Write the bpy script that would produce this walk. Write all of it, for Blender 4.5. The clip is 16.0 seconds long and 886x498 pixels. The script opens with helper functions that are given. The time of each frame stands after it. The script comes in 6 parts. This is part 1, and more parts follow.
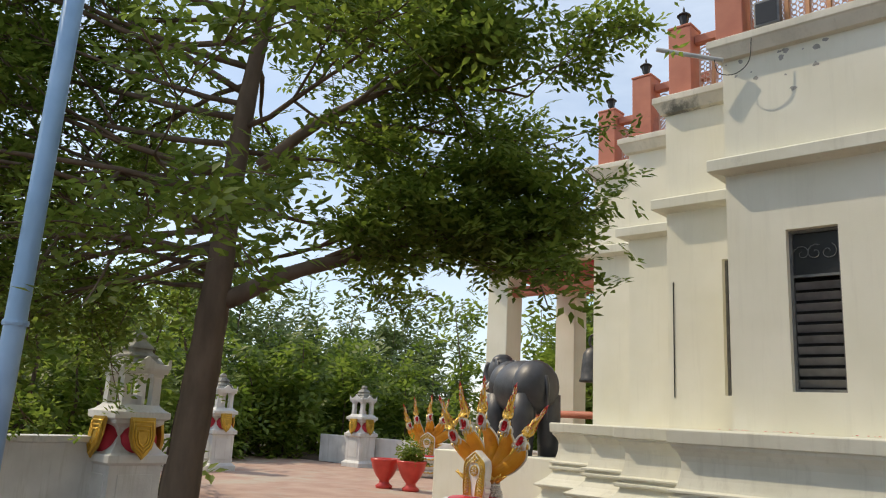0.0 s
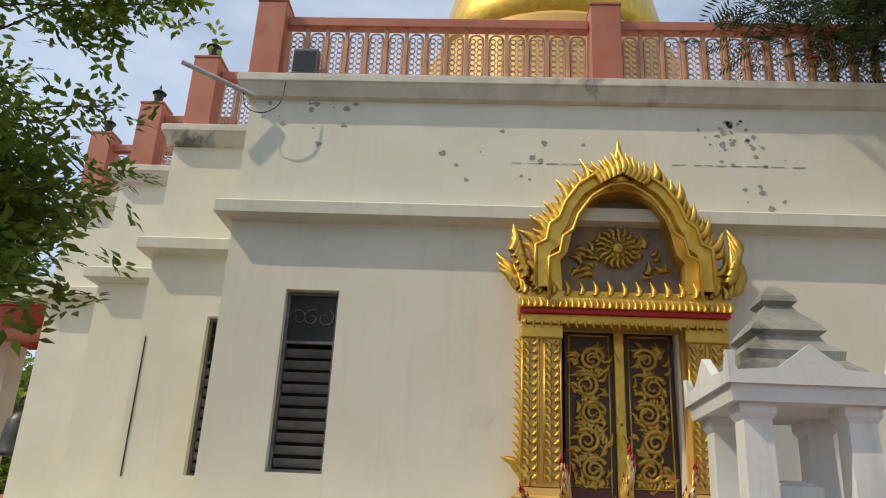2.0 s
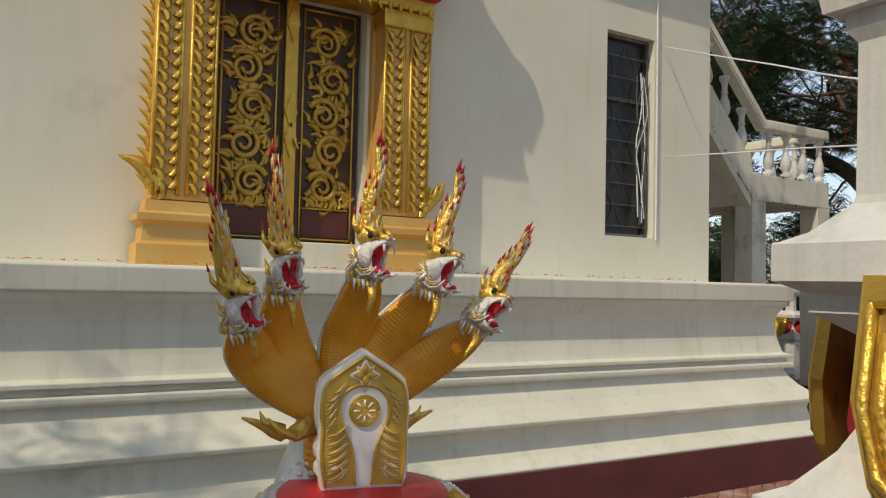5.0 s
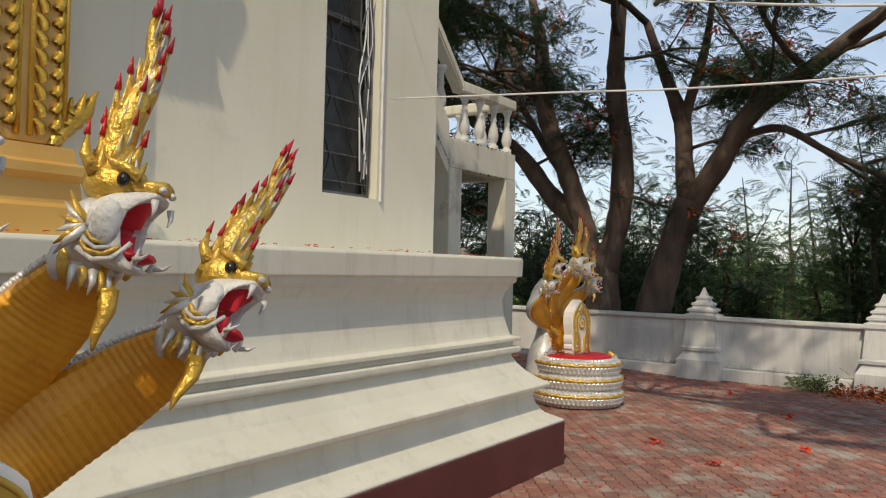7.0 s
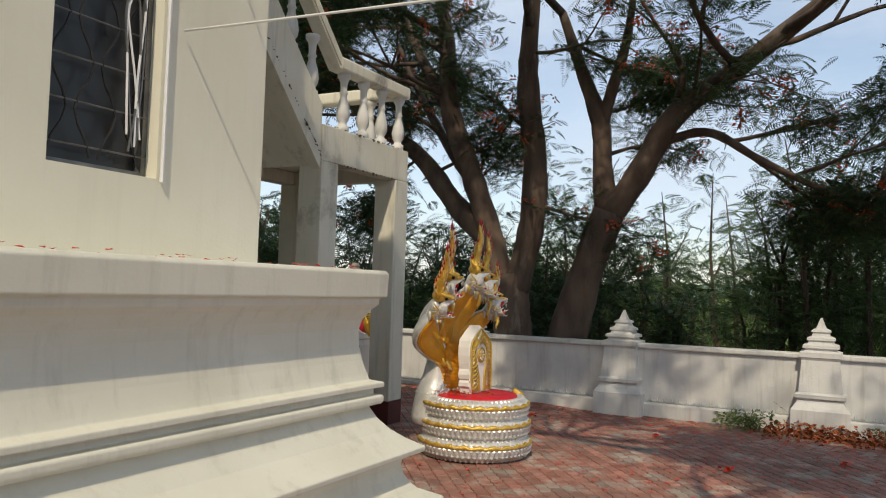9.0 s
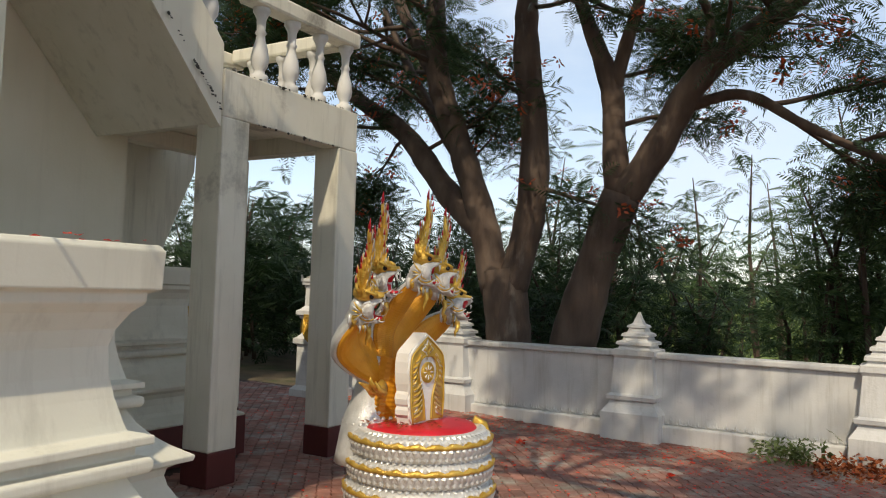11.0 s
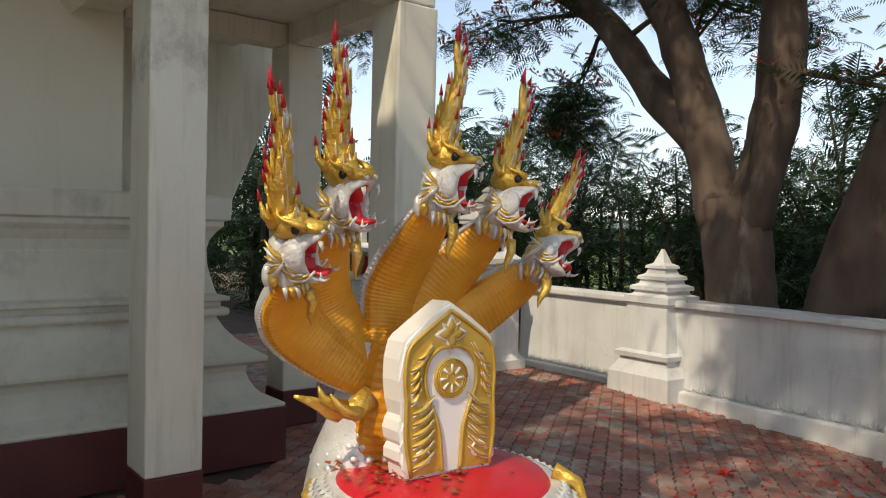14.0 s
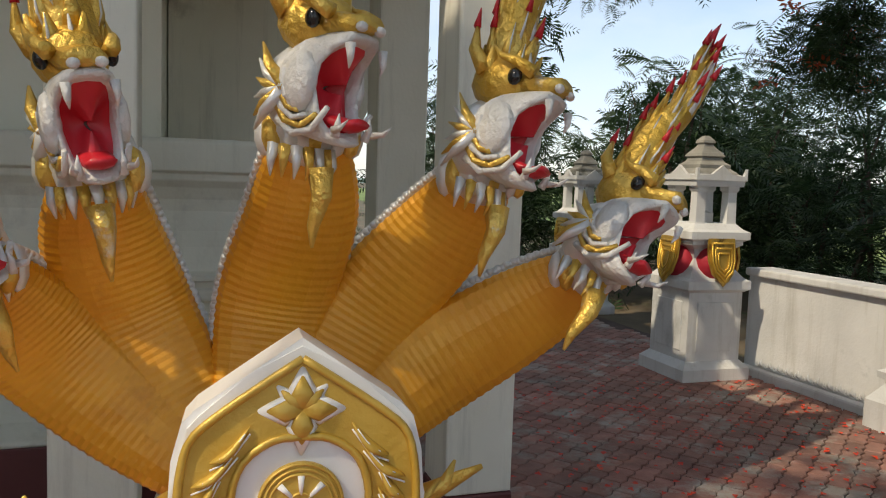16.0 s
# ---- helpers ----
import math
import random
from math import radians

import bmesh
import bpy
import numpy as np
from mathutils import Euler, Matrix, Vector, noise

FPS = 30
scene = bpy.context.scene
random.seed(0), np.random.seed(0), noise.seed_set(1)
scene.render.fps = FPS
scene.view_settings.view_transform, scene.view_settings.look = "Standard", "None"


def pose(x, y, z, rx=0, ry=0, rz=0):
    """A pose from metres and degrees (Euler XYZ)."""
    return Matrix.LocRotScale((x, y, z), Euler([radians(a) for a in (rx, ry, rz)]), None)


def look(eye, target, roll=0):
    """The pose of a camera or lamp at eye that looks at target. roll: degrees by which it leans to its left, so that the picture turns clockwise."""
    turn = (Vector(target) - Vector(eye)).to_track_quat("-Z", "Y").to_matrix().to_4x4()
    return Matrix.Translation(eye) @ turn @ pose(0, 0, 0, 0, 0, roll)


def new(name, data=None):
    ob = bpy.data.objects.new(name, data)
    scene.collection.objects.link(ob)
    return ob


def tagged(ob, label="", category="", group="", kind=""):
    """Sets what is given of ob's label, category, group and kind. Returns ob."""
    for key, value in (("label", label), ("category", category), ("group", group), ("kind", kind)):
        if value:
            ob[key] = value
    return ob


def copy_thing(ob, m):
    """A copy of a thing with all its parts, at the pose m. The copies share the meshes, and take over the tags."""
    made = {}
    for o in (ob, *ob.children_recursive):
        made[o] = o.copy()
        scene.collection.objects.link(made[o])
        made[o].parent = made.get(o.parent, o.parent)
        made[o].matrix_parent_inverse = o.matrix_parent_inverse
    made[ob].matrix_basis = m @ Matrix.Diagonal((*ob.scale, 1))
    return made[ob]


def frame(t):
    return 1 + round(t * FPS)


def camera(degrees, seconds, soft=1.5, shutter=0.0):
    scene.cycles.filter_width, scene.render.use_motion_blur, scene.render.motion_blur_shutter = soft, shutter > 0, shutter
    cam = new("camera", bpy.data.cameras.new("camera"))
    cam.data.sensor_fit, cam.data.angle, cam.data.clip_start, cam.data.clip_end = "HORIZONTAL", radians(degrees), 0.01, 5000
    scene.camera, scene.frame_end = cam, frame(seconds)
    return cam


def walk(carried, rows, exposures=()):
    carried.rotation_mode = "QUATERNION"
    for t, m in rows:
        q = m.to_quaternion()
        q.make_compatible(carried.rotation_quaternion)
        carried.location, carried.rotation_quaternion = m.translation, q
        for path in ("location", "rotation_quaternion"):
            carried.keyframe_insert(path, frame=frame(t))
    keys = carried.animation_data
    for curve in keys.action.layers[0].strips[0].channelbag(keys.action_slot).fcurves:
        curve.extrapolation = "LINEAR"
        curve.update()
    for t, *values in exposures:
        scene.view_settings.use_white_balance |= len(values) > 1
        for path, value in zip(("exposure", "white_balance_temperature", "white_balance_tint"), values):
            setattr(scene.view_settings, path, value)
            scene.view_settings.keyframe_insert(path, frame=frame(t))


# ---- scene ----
cam = camera(59.4, 16.0, soft=1.1)
METRES, EYE, TILT, LEAN, TURN = 14.7, 1.6, 0.0, 0.0, 20.8
PATH = [
    (0, (0.564, -0.488, 1.754), (-0.745, 0.964, 2.177), 2.9),
    (0.5, (0.403, -0.222, 1.696), (-0.603, 1.452, 2.126), 3.7),
    (1, (0.202, 0.114, 1.663), (-0.528, 1.912, 2.148), 4.4),
    (1.5, (-0.021, 0.512, 1.685), (-0.425, 2.375, 2.29), 4.3),
    (2, (-0.26, 0.899, 1.721), (-0.368, 2.773, 2.412), 2.8),
    (2.5, (-0.425, 1.329, 1.71), (-0.415, 3.258, 2.239), 3.4),
    (2.7, (-0.516, 1.477, 1.694), (-0.448, 3.432, 2.112), 3.0),
    (3, (-0.671, 1.724, 1.678), (-0.46, 3.694, 1.953), 1.2),
    (3.2, (-0.728, 1.848, 1.683), (-0.437, 3.813, 1.915), 0.5),
    (5.3, (-0.735, 3.559, 1.674), (0.398, 5.206, 1.738), 1.1),
    (5.5, (-0.708, 3.75, 1.673), (0.507, 5.338, 1.725), 0.7),
    (6, (-0.583, 4.244, 1.673), (0.808, 5.68, 1.718), 0.5),
    (6.5, (-0.256, 4.621, 1.668), (1.284, 5.896, 1.708), 0.9),
    (7, (0.114, 4.933, 1.667), (1.775, 6.045, 1.713), 1.4),
    (7.5, (0.57, 5.151, 1.667), (2.305, 6.144, 1.729), 1.9),
    (8, (1.056, 5.268, 1.73), (2.818, 6.212, 1.798), 2.3),
    (8.5, (1.486, 5.431, 1.688), (3.257, 6.356, 1.783), 1.7),
    (10.8, (3.94, 5.737, 1.642), (5.664, 6.748, 1.734), 2.5),
    (11, (4.138, 5.777, 1.637), (5.853, 6.799, 1.739), 1.8),
    (11.5, (4.713, 5.814, 1.629), (6.38, 6.913, 1.74), 2.1),
    (12, (5.236, 5.923, 1.63), (6.844, 7.108, 1.732), 2.2),
    (12.5, (5.765, 6.028, 1.607), (7.304, 7.304, 1.685), 1.9),
    (13, (6.289, 6.18, 1.611), (7.748, 7.547, 1.651), 1.6),
    (13.5, (6.757, 6.373, 1.599), (8.126, 7.83, 1.591), 1.5),
    (14, (7.287, 6.551, 1.589), (8.528, 8.119, 1.532), 1.4),
    (14.5, (7.77, 6.779, 1.555), (8.849, 8.46, 1.457), 1.2),
    (15, (8.235, 6.999, 1.543), (9.116, 8.789, 1.406), 0.9),
    (15.5, (8.597, 7.2, 1.521), (9.287, 9.074, 1.398), 0.8),
    (16, (9.0, 7.53, 1.585), (9.625, 9.423, 1.415), 1.9),
]
EXPOSURES = [(0.0, 0.1, 7200, 10), (1.5, 0.0, 7200, 10), (3.0, -0.12, 7200, 10), (5.5, -0.18, 7200, 10), (8.5, -0.15, 7200, 10), (11.0, 0.05, 7200, 10), (12.5, 0.2, 7200, 10), (14.0, 0.22, 7200, 10), (15.5, 0.12, 7200, 10), (16.0, 0.12, 7200, 10)]
walk(cam, [(t, look(eye, target, roll)) for t, eye, target, roll in PATH], EXPOSURES)

# ---- world and sun ----
SUN_AZ, SUN_EL = 250.0, 48.0      # degrees: compass direction of the sun, its height
world = bpy.data.worlds.new("world")
scene.world = world
world.use_nodes = True
_wn = world.node_tree.nodes
_sky = _wn.new("ShaderNodeTexSky")
_sky.sky_type = "NISHITA"
_sky.sun_disc = False
_sky.dust_density = 0.5
_sky.sun_elevation = radians(SUN_EL)
_sky.sun_rotation = radians(SUN_AZ)
_wn["Background"].inputs["Strength"].default_value = 0.175
_wc = _wn.new("ShaderNodeTexCoord")
_wm = _wn.new("ShaderNodeMapping")
_wm.inputs["Scale"].default_value = (1.0, 1.0, 2.6)
_wz = _wn.new("ShaderNodeTexNoise")
_wz.inputs["Scale"].default_value, _wz.inputs["Detail"].default_value, _wz.inputs["Roughness"].default_value = 2.2, 8, 0.6
_wr = _wn.new("ShaderNodeValToRGB")
_wr.color_ramp.elements[0].position, _wr.color_ramp.elements[1].position = 0.36, 0.66
_wr.color_ramp.elements[0].color, _wr.color_ramp.elements[1].color = (0.25, 0.25, 0.25, 1), (0.85, 0.85, 0.85, 1)
_wx = _wn.new("ShaderNodeMixRGB")
_wx.inputs["Color2"].default_value = (4.3, 5.15, 6.5, 1)      # thin bright cloud
_wl = world.node_tree.links
_wl.new(_wc.outputs["Generated"], _wm.inputs["Vector"])
_wl.new(_wm.outputs[0], _wz.inputs["Vector"])
_wl.new(_wz.outputs["Fac"], _wr.inputs["Fac"])
_wl.new(_wr.outputs["Color"], _wx.inputs["Fac"])
_wl.new(_sky.outputs[0], _wx.inputs["Color1"])
_wl.new(_wx.outputs[0], _wn["Background"].inputs["Color"])
_sd = bpy.data.lights.new("sun", "SUN")
_sd.energy, _sd.angle, _sd.color = 2.9, radians(0.6), (1.0, 0.90, 0.74)
sun = new("sun", _sd)
_a, _e = radians(SUN_AZ), radians(SUN_EL)
sun.matrix_world = look((math.sin(_a) * math.cos(_e) * 30, math.cos(_a) * math.cos(_e) * 30, math.sin(_e) * 30), (0, 0, 0))


# ---- materials ----
def nodes_of(name):
    m = bpy.data.materials.new(name)
    m.use_nodes = True
    return m, m.node_tree.nodes, m.node_tree.links, m.node_tree.nodes["Principled BSDF"]


def mat(name, a, b, scale=6.0, rough=0.7, metal=0.0, bump=0.15, fine=60.0, stain=None, stain_at=0.62, spread=0.06, per_piece=0.0, detail=6.0, stretch=(1, 1, 1), streaks=0.0, moss=0.0):
    """Two colours mixed by coarse noise, fine grain as relief, and stains of a third colour with a shape of their own."""
    m, nd, ln, bs = nodes_of(name)
    co = nd.new("ShaderNodeTexCoord")
    mp = nd.new("ShaderNodeMapping")
    mp.inputs["Scale"].default_value = stretch
    gm = nd.new("ShaderNodeNewGeometry")
    ln.new(gm.outputs["Position"], mp.inputs["Vector"])
    n1 = nd.new("ShaderNodeTexNoise")
    n1.inputs["Scale"].default_value, n1.inputs["Detail"].default_value = scale, detail
    ln.new(mp.outputs[0], n1.inputs["Vector"])
    r1 = nd.new("ShaderNodeValToRGB")
    r1.color_ramp.elements[0].position, r1.color_ramp.elements[1].position = 0.32, 0.68
    r1.color_ramp.elements[0].color, r1.color_ramp.elements[1].color = (*a, 1), (*b, 1)
    ln.new(n1.outputs["Fac"], r1.inputs["Fac"])
    col = r1.outputs["Color"]
    if stain:
        n2 = nd.new("ShaderNodeTexNoise")
        n2.inputs["Scale"].default_value, n2.inputs["Detail"].default_value, n2.inputs["Roughness"].default_value = scale * 0.35, 10, 0.68
        ln.new(mp.outputs[0], n2.inputs["Vector"])
        r2 = nd.new("ShaderNodeValToRGB")
        r2.color_ramp.elements[0].position, r2.color_ramp.elements[1].position = stain_at, stain_at + spread
        ln.new(n2.outputs["Fac"], r2.inputs["Fac"])
        mx = nd.new("ShaderNodeMixRGB")
        mx.inputs["Color2"].default_value = (*stain, 1)
        ln.new(col, mx.inputs["Color1"])
        ln.new(r2.outputs["Color"], mx.inputs["Fac"])
        col = mx.outputs[0]
    if moss:
        # broad patches of old dark growth
        n5 = nd.new("ShaderNodeTexNoise")
        n5.inputs["Scale"].default_value, n5.inputs["Detail"].default_value, n5.inputs["Roughness"].default_value = 0.9, 9, 0.72
        ln.new(gm.outputs["Position"], n5.inputs["Vector"])
        r5 = nd.new("ShaderNodeMapRange")
        r5.inputs["From Min"].default_value, r5.inputs["From Max"].default_value = 0.43, 0.64
        r5.inputs["To Max"].default_value = moss
        ln.new(n5.outputs["Fac"], r5.inputs["Value"])
        mx5 = nd.new("ShaderNodeMixRGB")
        mx5.inputs["Color2"].default_value = (0.115, 0.105, 0.088, 1)
        ln.new(col, mx5.inputs["Color1"])
        ln.new(r5.outputs[0], mx5.inputs["Fac"])
        col = mx5.outputs[0]
    if streaks:
        # faint run-down dirt, long in z
        ms = nd.new("ShaderNodeMapping")
        ms.inputs["Scale"].default_value = (9, 9, 0.7)
        ln.new(gm.outputs["Position"], ms.inputs["Vector"])
        n4 = nd.new("ShaderNodeTexNoise")
        n4.inputs["Scale"].default_value, n4.inputs["Detail"].default_value, n4.inputs["Roughness"].default_value = 1.0, 8, 0.7
        ln.new(ms.outputs[0], n4.inputs["Vector"])
        r4 = nd.new("ShaderNodeMapRange")
        r4.inputs["From Min"].default_value, r4.inputs["From Max"].default_value = 0.52, 0.74
        r4.inputs["To Max"].default_value = streaks
        ln.new(n4.outputs["Fac"], r4.inputs["Value"])
        mx4 = nd.new("ShaderNodeMixRGB")
        mx4.inputs["Color2"].default_value = (0.30, 0.28, 0.22, 1)
        ln.new(col, mx4.inputs["Color1"])
        ln.new(r4.outputs[0], mx4.inputs["Fac"])
        col = mx4.outputs[0]
    if per_piece:
        oi = nd.new("ShaderNodeObjectInfo")
        hs = nd.new("ShaderNodeHueSaturation")
        mr = nd.new("ShaderNodeMapRange")
        mr.inputs["To Min"].default_value, mr.inputs["To Max"].default_value = 1 - per_piece, 1 + per_piece
        ln.new(oi.outputs["Random"], mr.inputs["Value"])
        ln.new(mr.outputs[0], hs.inputs["Value"])
        ln.new(col, hs.inputs["Color"])
        col = hs.outputs[0]
    ln.new(col, bs.inputs["Base Color"])
    bs.inputs["Roughness"].default_value, bs.inputs["Metallic"].default_value = rough, metal
    if bump:
        n3 = nd.new("ShaderNodeTexNoise")
        n3.inputs["Scale"].default_value, n3.inputs["Detail"].default_value = fine, 4
        ln.new(mp.outputs[0], n3.inputs["Vector"])
        bp = nd.new("ShaderNodeBump")
        bp.inputs["Strength"].default_value, bp.inputs["Distance"].default_value = bump, 0.01
        ln.new(n3.outputs["Fac"], bp.inputs["Height"])
        ln.new(bp.outputs[0], bs.inputs["Normal"])
    return m


CREAM = mat("cream_plaster", (0.725, 0.70, 0.57), (0.79, 0.765, 0.65), 1.3, 0.85, 0, 0.12, 45, (0.56, 0.53, 0.44), 0.61, 0.12, streaks=0.10)
STAIR_PLASTER = mat("stained_stair_plaster", (0.71, 0.685, 0.57), (0.79, 0.765, 0.66), 2.0, 0.85, 0, 0.15, 45, (0.34, 0.32, 0.27), 0.60, 0.09, streaks=0.45)
GRIME = mat("black_mould", (0.04, 0.038, 0.032), (0.10, 0.095, 0.08), 14, 0.95, 0, 0.3, 60)
WHITE_LEDGE = mat("ledge_plaster", (0.62, 0.605, 0.505), (0.71, 0.695, 0.595), 1.8, 0.8, 0, 0.12, 45, (0.42, 0.41, 0.36), 0.64, 0.1, streaks=0.3)
CAP = mat("weathered_cap", (0.60, 0.57, 0.48), (0.75, 0.71, 0.61), 2.5, 0.85, 0, 0.3, 30, (0.16, 0.16, 0.14), 0.56, 0.1, streaks=0.3)
MAROON = mat("maroon_paint", (0.085, 0.018, 0.018), (0.12, 0.028, 0.026), 3, 0.5, 0, 0.1, 40, (0.2, 0.12, 0.1), 0.66, 0.05)
TERRA = mat("terracotta_paint", (0.42, 0.13, 0.08), (0.52, 0.18, 0.11), 3, 0.6, 0, 0.15, 50, (0.3, 0.1, 0.07), 0.6, 0.1)
WHITEWASH = mat("whitewash", (0.58, 0.58, 0.565), (0.72, 0.72, 0.70), 2.2, 0.8, 0, 0.2, 40, (0.33, 0.34, 0.32), 0.6, 0.12, streaks=0.45)
GREYSTONE = mat("mossy_cement", (0.20, 0.195, 0.17), (0.36, 0.345, 0.30), 5, 0.9, 0, 0.4, 40, (0.1, 0.1, 0.085), 0.52, 0.1)
GOLD = mat("gold_paint", (0.64, 0.38, 0.055), (0.80, 0.52, 0.10), 8, 0.34, 0.65, 0.6, 60, (0.35, 0.18, 0.03), 0.62, 0.1)
GOLD_CARVED = mat("carved_gold_paint", (0.66, 0.40, 0.06), (0.80, 0.54, 0.13), 14, 0.36, 0.55, 0.9, 55, (0.74, 0.66, 0.5), 0.63, 0.06)
WHITE_CARVED = mat("carved_white_paint", (0.60, 0.59, 0.56), (0.72, 0.71, 0.68), 16, 0.42, 0, 0.8, 60, (0.4, 0.38, 0.34), 0.62, 0.1)
GOLD_DARK = mat("old_gold", (0.46, 0.28, 0.05), (0.62, 0.40, 0.085), 9, 0.4, 0.6, 0.3, 60, (0.1, 0.06, 0.02), 0.58, 0.1)
OCHRE = mat("ochre_paint", (0.68, 0.285, 0.018), (0.82, 0.39, 0.032), 5, 0.4, 0.15, 0.3, 45, (0.50, 0.18, 0.012), 0.57, 0.14)
OCHRE_WALL = mat("ochre_masonry_paint", (0.66, 0.38, 0.10), (0.72, 0.45, 0.14), 4, 0.5, 0.2, 0.12, 60)
PANEL_BACK = mat("door_backing", (0.04, 0.02, 0.01), (0.07, 0.036, 0.016), 8, 0.5)
SILVER = mat("silver_paint", (0.62, 0.62, 0.60), (0.78, 0.78, 0.76), 12, 0.38, 0.35, 0.2, 80, (0.4, 0.4, 0.38), 0.62, 0.08)
PLAQUE = mat("white_enamel", (0.78, 0.77, 0.74), (0.84, 0.83, 0.80), 6, 0.35, 0, 0.08, 60)
RED = mat("red_paint", (0.50, 0.012, 0.022), (0.62, 0.02, 0.035), 6, 0.4, 0, 0.1, 60)
BLACK = mat("black_gloss", (0.01, 0.01, 0.01), (0.02, 0.02, 0.02), 6, 0.15, 0, 0)
PAVER = mat("red_paver", (0.25, 0.105, 0.078), (0.40, 0.185, 0.14), 7, 0.8, 0, 0.4, 70, (0.38, 0.33, 0.28), 0.50, 0.12, 0.25, moss=0.5)
JOINT = mat("paving_bed", (0.07, 0.045, 0.036), (0.11, 0.075, 0.06), 4, 0.95, 0, 0.4, 60, (0.07, 0.06, 0.05), 0.58, 0.1)
EARTH = mat("earth", (0.10, 0.075, 0.045), (0.17, 0.13, 0.08), 1.5, 0.95, 0, 0.5, 20, (0.06, 0.08, 0.03), 0.52, 0.1)
LITTER = mat("dry_petals", (0.22, 0.05, 0.012), (0.4, 0.11, 0.03), 20, 0.8, 0, 0.4, 60)
PETAL = mat("red_petal", (0.6, 0.03, 0.012), (0.75, 0.07, 0.02), 20, 0.6, 0, 0)
BARK = mat("bark", (0.075, 0.05, 0.038), (0.14, 0.10, 0.075), 5, 0.92, 0, 0.8, 22, (0.2, 0.17, 0.14), 0.6, 0.1, stretch=(1, 1, 0.35))
BARK_PALE = mat("pale_bark", (0.10, 0.07, 0.045), (0.17, 0.12, 0.08), 7, 0.9, 0, 0.6, 30, stretch=(1, 1, 0.35))
DARK_METAL = mat("dark_metal", (0.03, 0.03, 0.03), (0.06, 0.055, 0.05), 10, 0.5, 0.7, 0.2)
BRONZE = mat("dark_bronze", (0.05, 0.05, 0.05), (0.09, 0.085, 0.08), 8, 0.45, 0.6, 0.2)
ELEPHANT = mat("elephant_paint", (0.028, 0.029, 0.033), (0.05, 0.05, 0.056), 5, 0.45, 0, 0.3, 40)
BLUE_POLE = mat("blue_enamel", (0.25, 0.42, 0.62), (0.32, 0.5, 0.7), 5, 0.4, 0.1, 0.08)
WIRE = mat("cable_sheath", (0.7, 0.7, 0.7), (0.8, 0.8, 0.8), 10, 0.5, 0, 0)


def island_mat(name, a, b, stain):
    """Paver colour that varies from piece to piece."""
    m = mat(name, a, b, 7, 0.8, 0, 0.4, 70, stain, 0.50, 0.12, moss=0.5)
    nd, ln = m.node_tree.nodes, m.node_tree.links
    bs = nd["Principled BSDF"]
    col = bs.inputs["Base Color"].links[0].from_socket
    g = nd.new("ShaderNodeNewGeometry")
    mr = nd.new("ShaderNodeMapRange")
    mr.inputs["To Min"].default_value, mr.inputs["To Max"].default_value = 0.78, 1.22
    hs = nd.new("ShaderNodeHueSaturation")
    ln.new(g.outputs["Random Per Island"], mr.inputs["Value"])
    ln.new(mr.outputs[0], hs.inputs["Value"])
    ln.new(col, hs.inputs["Color"])
    ln.new(hs.outputs[0], bs.inputs["Base Color"])
    return m


PAVER_REST = island_mat("red_paver_rest", (0.25, 0.105, 0.078), (0.40, 0.185, 0.14), (0.38, 0.33, 0.28))


def leaf_mat(name, a, b, trans=0.35):
    m, nd, ln, bs = nodes_of(name)
    g = nd.new("ShaderNodeNewGeometry")
    r = nd.new("ShaderNodeValToRGB")
    r.color_ramp.elements[0].color, r.color_ramp.elements[1].color = (*a, 1), (*b, 1)
    ln.new(g.outputs["Random Per Island"], r.inputs["Fac"])
    ln.new(r.outputs[0], bs.inputs["Base Color"])
    bs.inputs["Roughness"].default_value = 0.5
    tr = nd.new("ShaderNodeBsdfTranslucent")
    ln.new(r.outputs[0], tr.inputs["Color"])
    mx = nd.new("ShaderNodeMixShader")
    mx.inputs["Fac"].default_value = trans
    ln.new(bs.outputs[0], mx.inputs[1])
    ln.new(tr.outputs[0], mx.inputs[2])
    ln.new(mx.outputs[0], nd["Material Output"].inputs["Surface"])
    return m


LEAF = leaf_mat("leaf_green", (0.10, 0.165, 0.022), (0.26, 0.34, 0.06), 0.62)
LEAF_LIGHT = leaf_mat("leaf_light", (0.10, 0.15, 0.045), (0.20, 0.27, 0.09))
LEAF_DARK = leaf_mat("leaf_feathery", (0.022, 0.05, 0.02), (0.065, 0.115, 0.042), 0.33)
LEAF_FERN = leaf_mat("leaf_fern", (0.05, 0.10, 0.04), (0.15, 0.23, 0.09), 0.45)
LEAF_MEADOW = leaf_mat("leaf_meadow", (0.14, 0.20, 0.05), (0.27, 0.34, 0.11), 0.45)
# far leaves, paled in the colour itself to imitate haze
LEAF_HAZE = leaf_mat("leaf_far_haze_tint", (0.13, 0.19, 0.10), (0.22, 0.29, 0.15), 0.3)
FLOWER = leaf_mat("flame_flower", (0.45, 0.06, 0.02), (0.6, 0.14, 0.05), 0.3)


# ---- mesh helpers ----
def mesh_of(name, bm, material, smooth=False):
    me = bpy.data.meshes.new(name)
    bmesh.ops.recalc_face_normals(bm, faces=bm.faces)
    if smooth:
        for f_ in bm.faces:
            f_.smooth = True
    bm.to_mesh(me)
    bm.free()
    for m in material if isinstance(material, (list, tuple)) else (material,):
        me.materials.append(m)
    return me


def part(name, bm, material, parent=None, label="", smooth=False, kind=""):
    ob = new(name, mesh_of(name, bm, material, smooth))
    if parent:
        ob.parent = parent
    if label:
        ob["label"] = label
    if kind:
        ob["kind"] = kind
    return ob


def thing(name, m, label, category, group="", kind=""):
    ob = new(name)
    ob.matrix_world = m
    return tagged(ob, label, category, group, kind)


